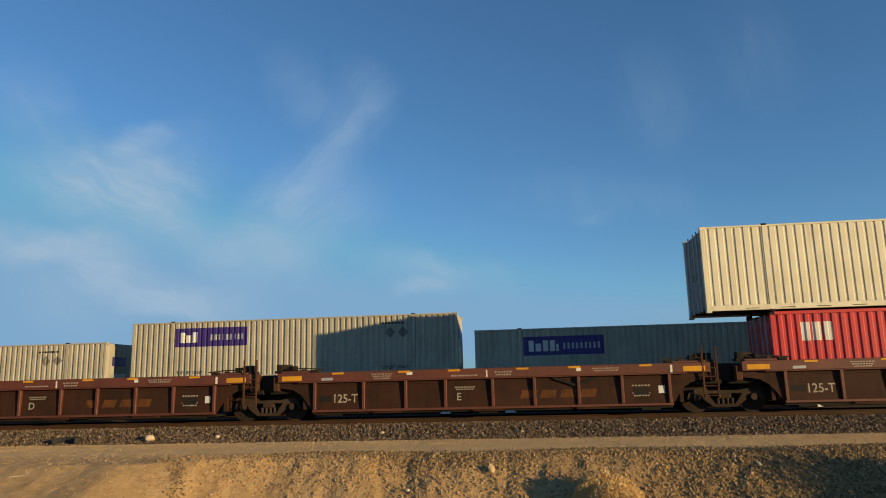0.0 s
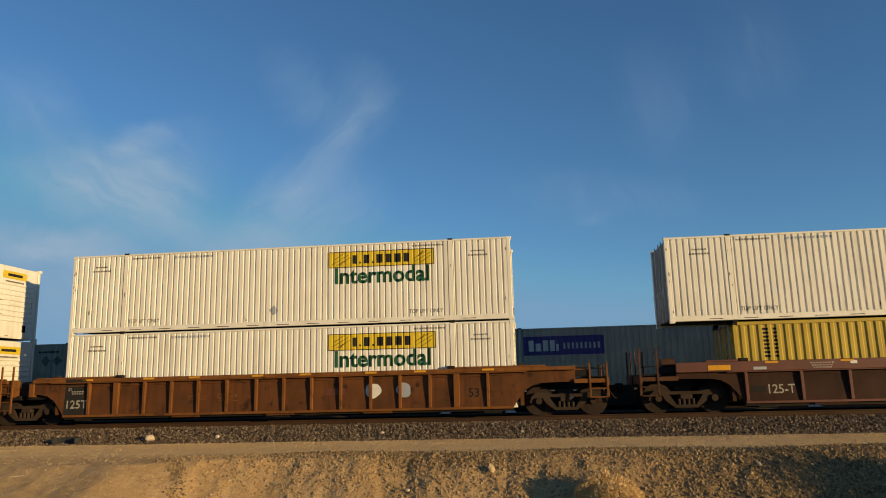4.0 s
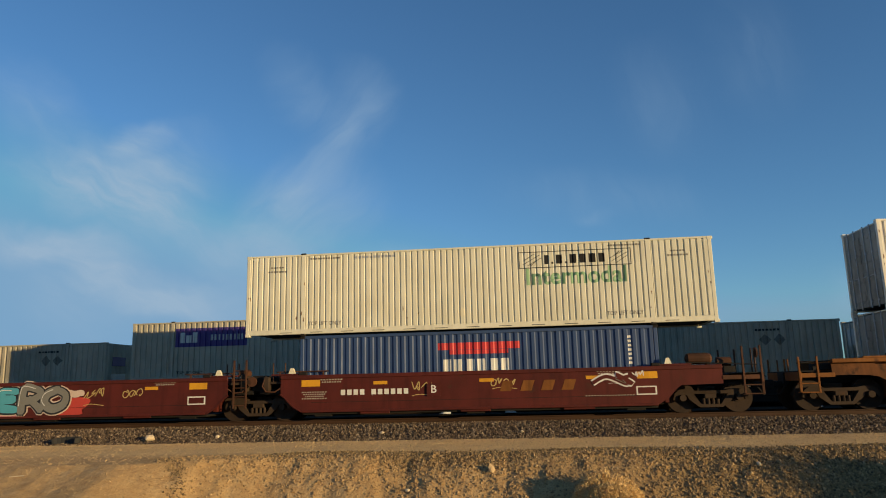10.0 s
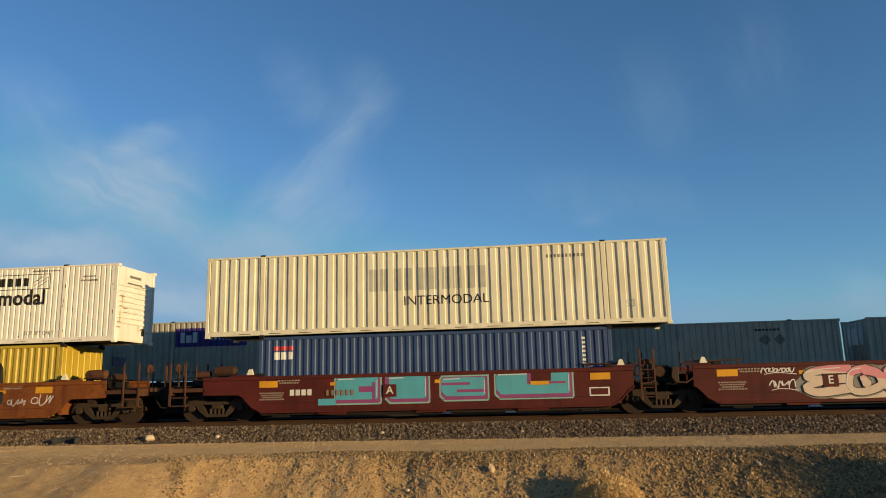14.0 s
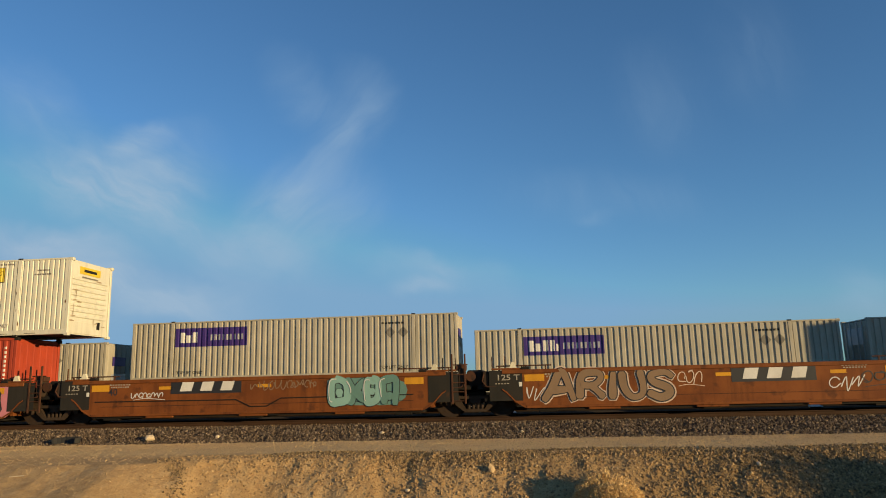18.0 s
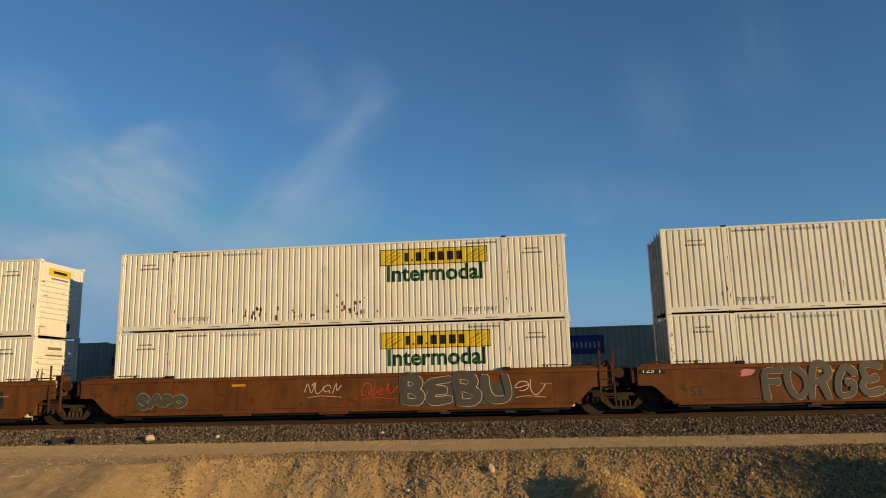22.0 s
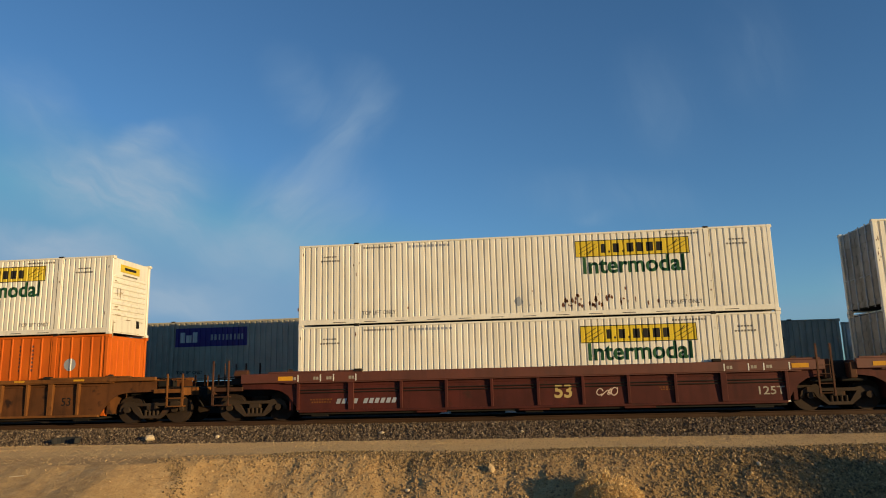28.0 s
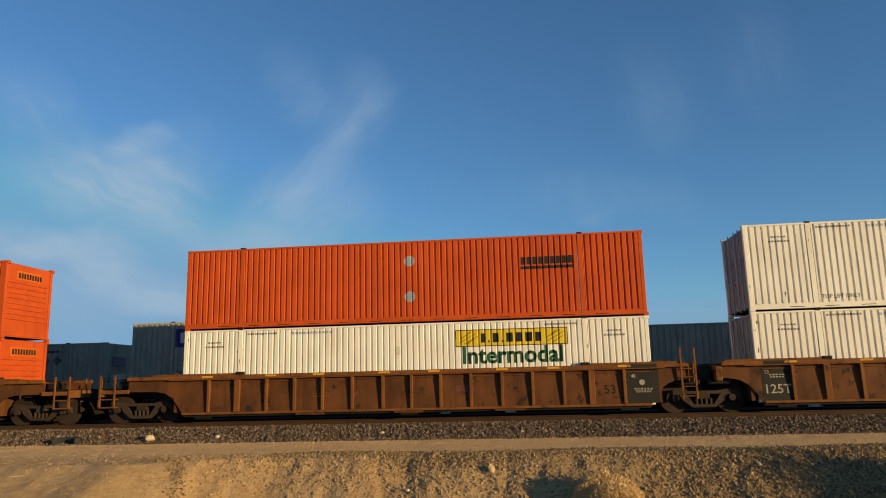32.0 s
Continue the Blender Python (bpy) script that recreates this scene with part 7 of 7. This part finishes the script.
# two shrubs out of view to the right, added to cast shade on the bank
bush("desert_shrub", "tall olive desert shrub out of view, added to shade the bank", 11.9, 15.2, 1.9, 3.0, 20000, OLIVE, 9)
bush("desert_shrub", "low olive desert shrub out of view, added to shade the bank", 10.4, 14.6, 1.1, 1.9, 9000, OLIVE, 10)


def rock(x, y, r, squash, mat, label, seed, z=None):
    bm = bmesh.new()
    bmesh.ops.create_icosphere(bm, subdivisions=2, radius=r)
    for v in bm.verts:
        k = 1 + 0.35 * noise.noise(v.co / r * 1.1 + Vector((seed * 3.7, 0, 0))) + 0.12 * noise.noise(v.co / r * 3 + Vector((0, seed, 0)))
        v.co = Vector((v.co.x * k, v.co.y * k * 0.8, v.co.z * k * squash))
    ob = tagged(new("rock", to_mesh(bm, "rock", mat)), label, "rock")
    zz = float(ground_z(np.array([x]), np.array([y]))[0]) if z is None else z
    ob.location = (x, y, zz + r * squash * 0.55)
    ob.rotation_euler = (0, 0, seed * 1.3)


PALE_ROCK = paint("pale_rock", (0.62, 0.50, 0.33), (0.50, 0.38, 0.24), rough=0.9, streak=0, scale=6, grain=40, bump=0.5)
rock(-12.55, 23.0, 0.19, 0.55, PALE_ROCK, "pale yellowish rock on the ballast edge", 1, -0.46)
rock(-4.81, 23.3, 0.10, 0.4, PALE_ROCK, "small pale rock on the ballast", 2, -0.40)
rock(-1.02, 18.0, 0.095, 1.2, paint("tan_rock", (0.50, 0.36, 0.20), (0.40, 0.28, 0.15), rough=0.9, streak=0, scale=6, grain=40, bump=0.5), "upright pale rock at the edge of the bank", 3)
rock(-0.3, 23.2, 0.06, 0.7, PALE_ROCK, "small pale rock on the ballast", 4, -0.43)
rock(-10.3, 23.2, 0.07, 0.7, PALE_ROCK, "small pale rock on the ballast", 5, -0.43)
rock(5.2, 17.95, 0.07, 0.7, PALE_ROCK, "small pale rock on the bank", 6)
rock(-3.0, 17.5, 0.06, 0.8, PALE_ROCK, "small pale rock on the bank", 7)


def tyre_scrap():
    """A torn strip of tyre tread, curled on the ground."""
    bm = bmesh.new()
    rings = []
    for i in range(23):
        t = i / 22
        a = math.pi * (1.05 - 1.25 * t)
        x, y = 0.46 * math.cos(a), 0.20 * math.sin(a)
        lift = 0.02 + 0.10 * t
        w = 0.16 + 0.05 * math.sin(t * 3.1)
        rib = 0.008 * (i % 2)
        sec = [(-0.014 - rib, 0.0), (0.014, 0.0), (0.014 + 0.03, w), (-0.014 + 0.03 - rib, w)]
        nx, ny = math.cos(a), math.sin(a)
        rings.append([bm.verts.new((x + nx * o, y + ny * o, lift * 0.4 + hz)) for o, hz in sec])
    for p, q in zip(rings, rings[1:]):
        for j in range(4):
            bm.faces.new((p[j], p[(j + 1) % 4], q[(j + 1) % 4], q[j]))
    bm.faces.new(rings[0])
    bm.faces.new(rings[-1][::-1])
    ob = tagged(new("tyre_scrap", to_mesh(bm, "tyre_scrap", paint("tyre_rubber", (0.02, 0.02, 0.021), (0.035, 0.033, 0.03), rough=0.8, streak=0))), "torn black tyre tread curled on the ballast edge", "tyre")
    ob.location = (-15.35, 22.75, -0.55)


tyre_scrap()
stick = tagged(new("stick", to_mesh(bar_in(bmesh.new(), (-0.18, 0, 0), (0.18, 0.03, 0.02), 0.012), "stick", PALE_ROCK)), "pale dry stick lying on the dirt road", "stick")
stick.location = (-12.2, 16.3, float(ground_z(np.array([-12.2]), np.array([16.3]))[0]) + 0.012)
# white wedges added in place of bright patches seen under the far cars
for cx, way in ((-3.85, 1), (-0.9, -1), (12.1, -1)):
    ch = tagged(new("wheel_chock", to_mesh(plate_in(bmesh.new(), [(-0.3 * way, -0.1), (0.24 * way, -0.1), (0.24 * way, 0.12), (0.1 * way, 0.11)], -0.12, 0.12), "wheel_chock", paint("wedge_white", (0.85, 0.85, 0.83), (0.75, 0.74, 0.7), rough=0.5, streak=0, bump=0))), "white wedge added for a bright patch beside the far track", "wheel chock", "wheel chocks")
    ch.location = (cx, 32.95, -0.1)

# ---- travel of the train: metres along the track at each time ----
TRAVEL = [(0, -195.33), (1, -180.22), (2, -165.16), (3, -150.08), (3.5, -142.52), (5.5, -112.37), (6, -104.83), (7, -89.81), (8, -74.76), (9, -59.75), (10, -44.76), (11, -29.82), (12, -14.89), (13, 0.0),
          (14, 14.84), (15, 29.71), (15.5, 37.14), (17.5, 66.7), (18, 74.08), (19, 88.84), (20, 103.58), (21, 118.35), (22, 133.07), (23, 147.81), (23.6, 156.65), (24, 162.99), (24.5, 170.29), (25, 177.57),
          (25.5, 184.87), (27.5, 213.99), (28, 221.26), (29, 235.78), (30, 250.23), (31, 264.71), (32, 279.14)]


def motions():
    for ob, c, y, z in MOVERS:
        walk(ob, [(t, pose(c + p, y, z)) for t, p in TRAVEL])
    # all wheels of a train that keeps together turn alike, so they share one action for each axle
    ts, ps = [t for t, _ in TRAVEL], [p for _, p in TRAVEL]
    times = [i / 30 for i in range(961)]
    turns = [math.degrees((p - ps[0]) / 0.48) for p in np.interp(times, ts, ps)]
    for wheels, x in ((WHEELS_L, -0.89), (WHEELS_R, 0.89)):
        walk(wheels[0], [(t, pose(x, 0, 0.48, 0, a, 0)) for t, a in zip(times, turns)])
        first = wheels[0].animation_data
        for w in wheels[1:]:
            w.rotation_mode = "QUATERNION"
            keys = w.animation_data_create()
            keys.action = first.action
            keys.action_slot = first.action_slot


motions()
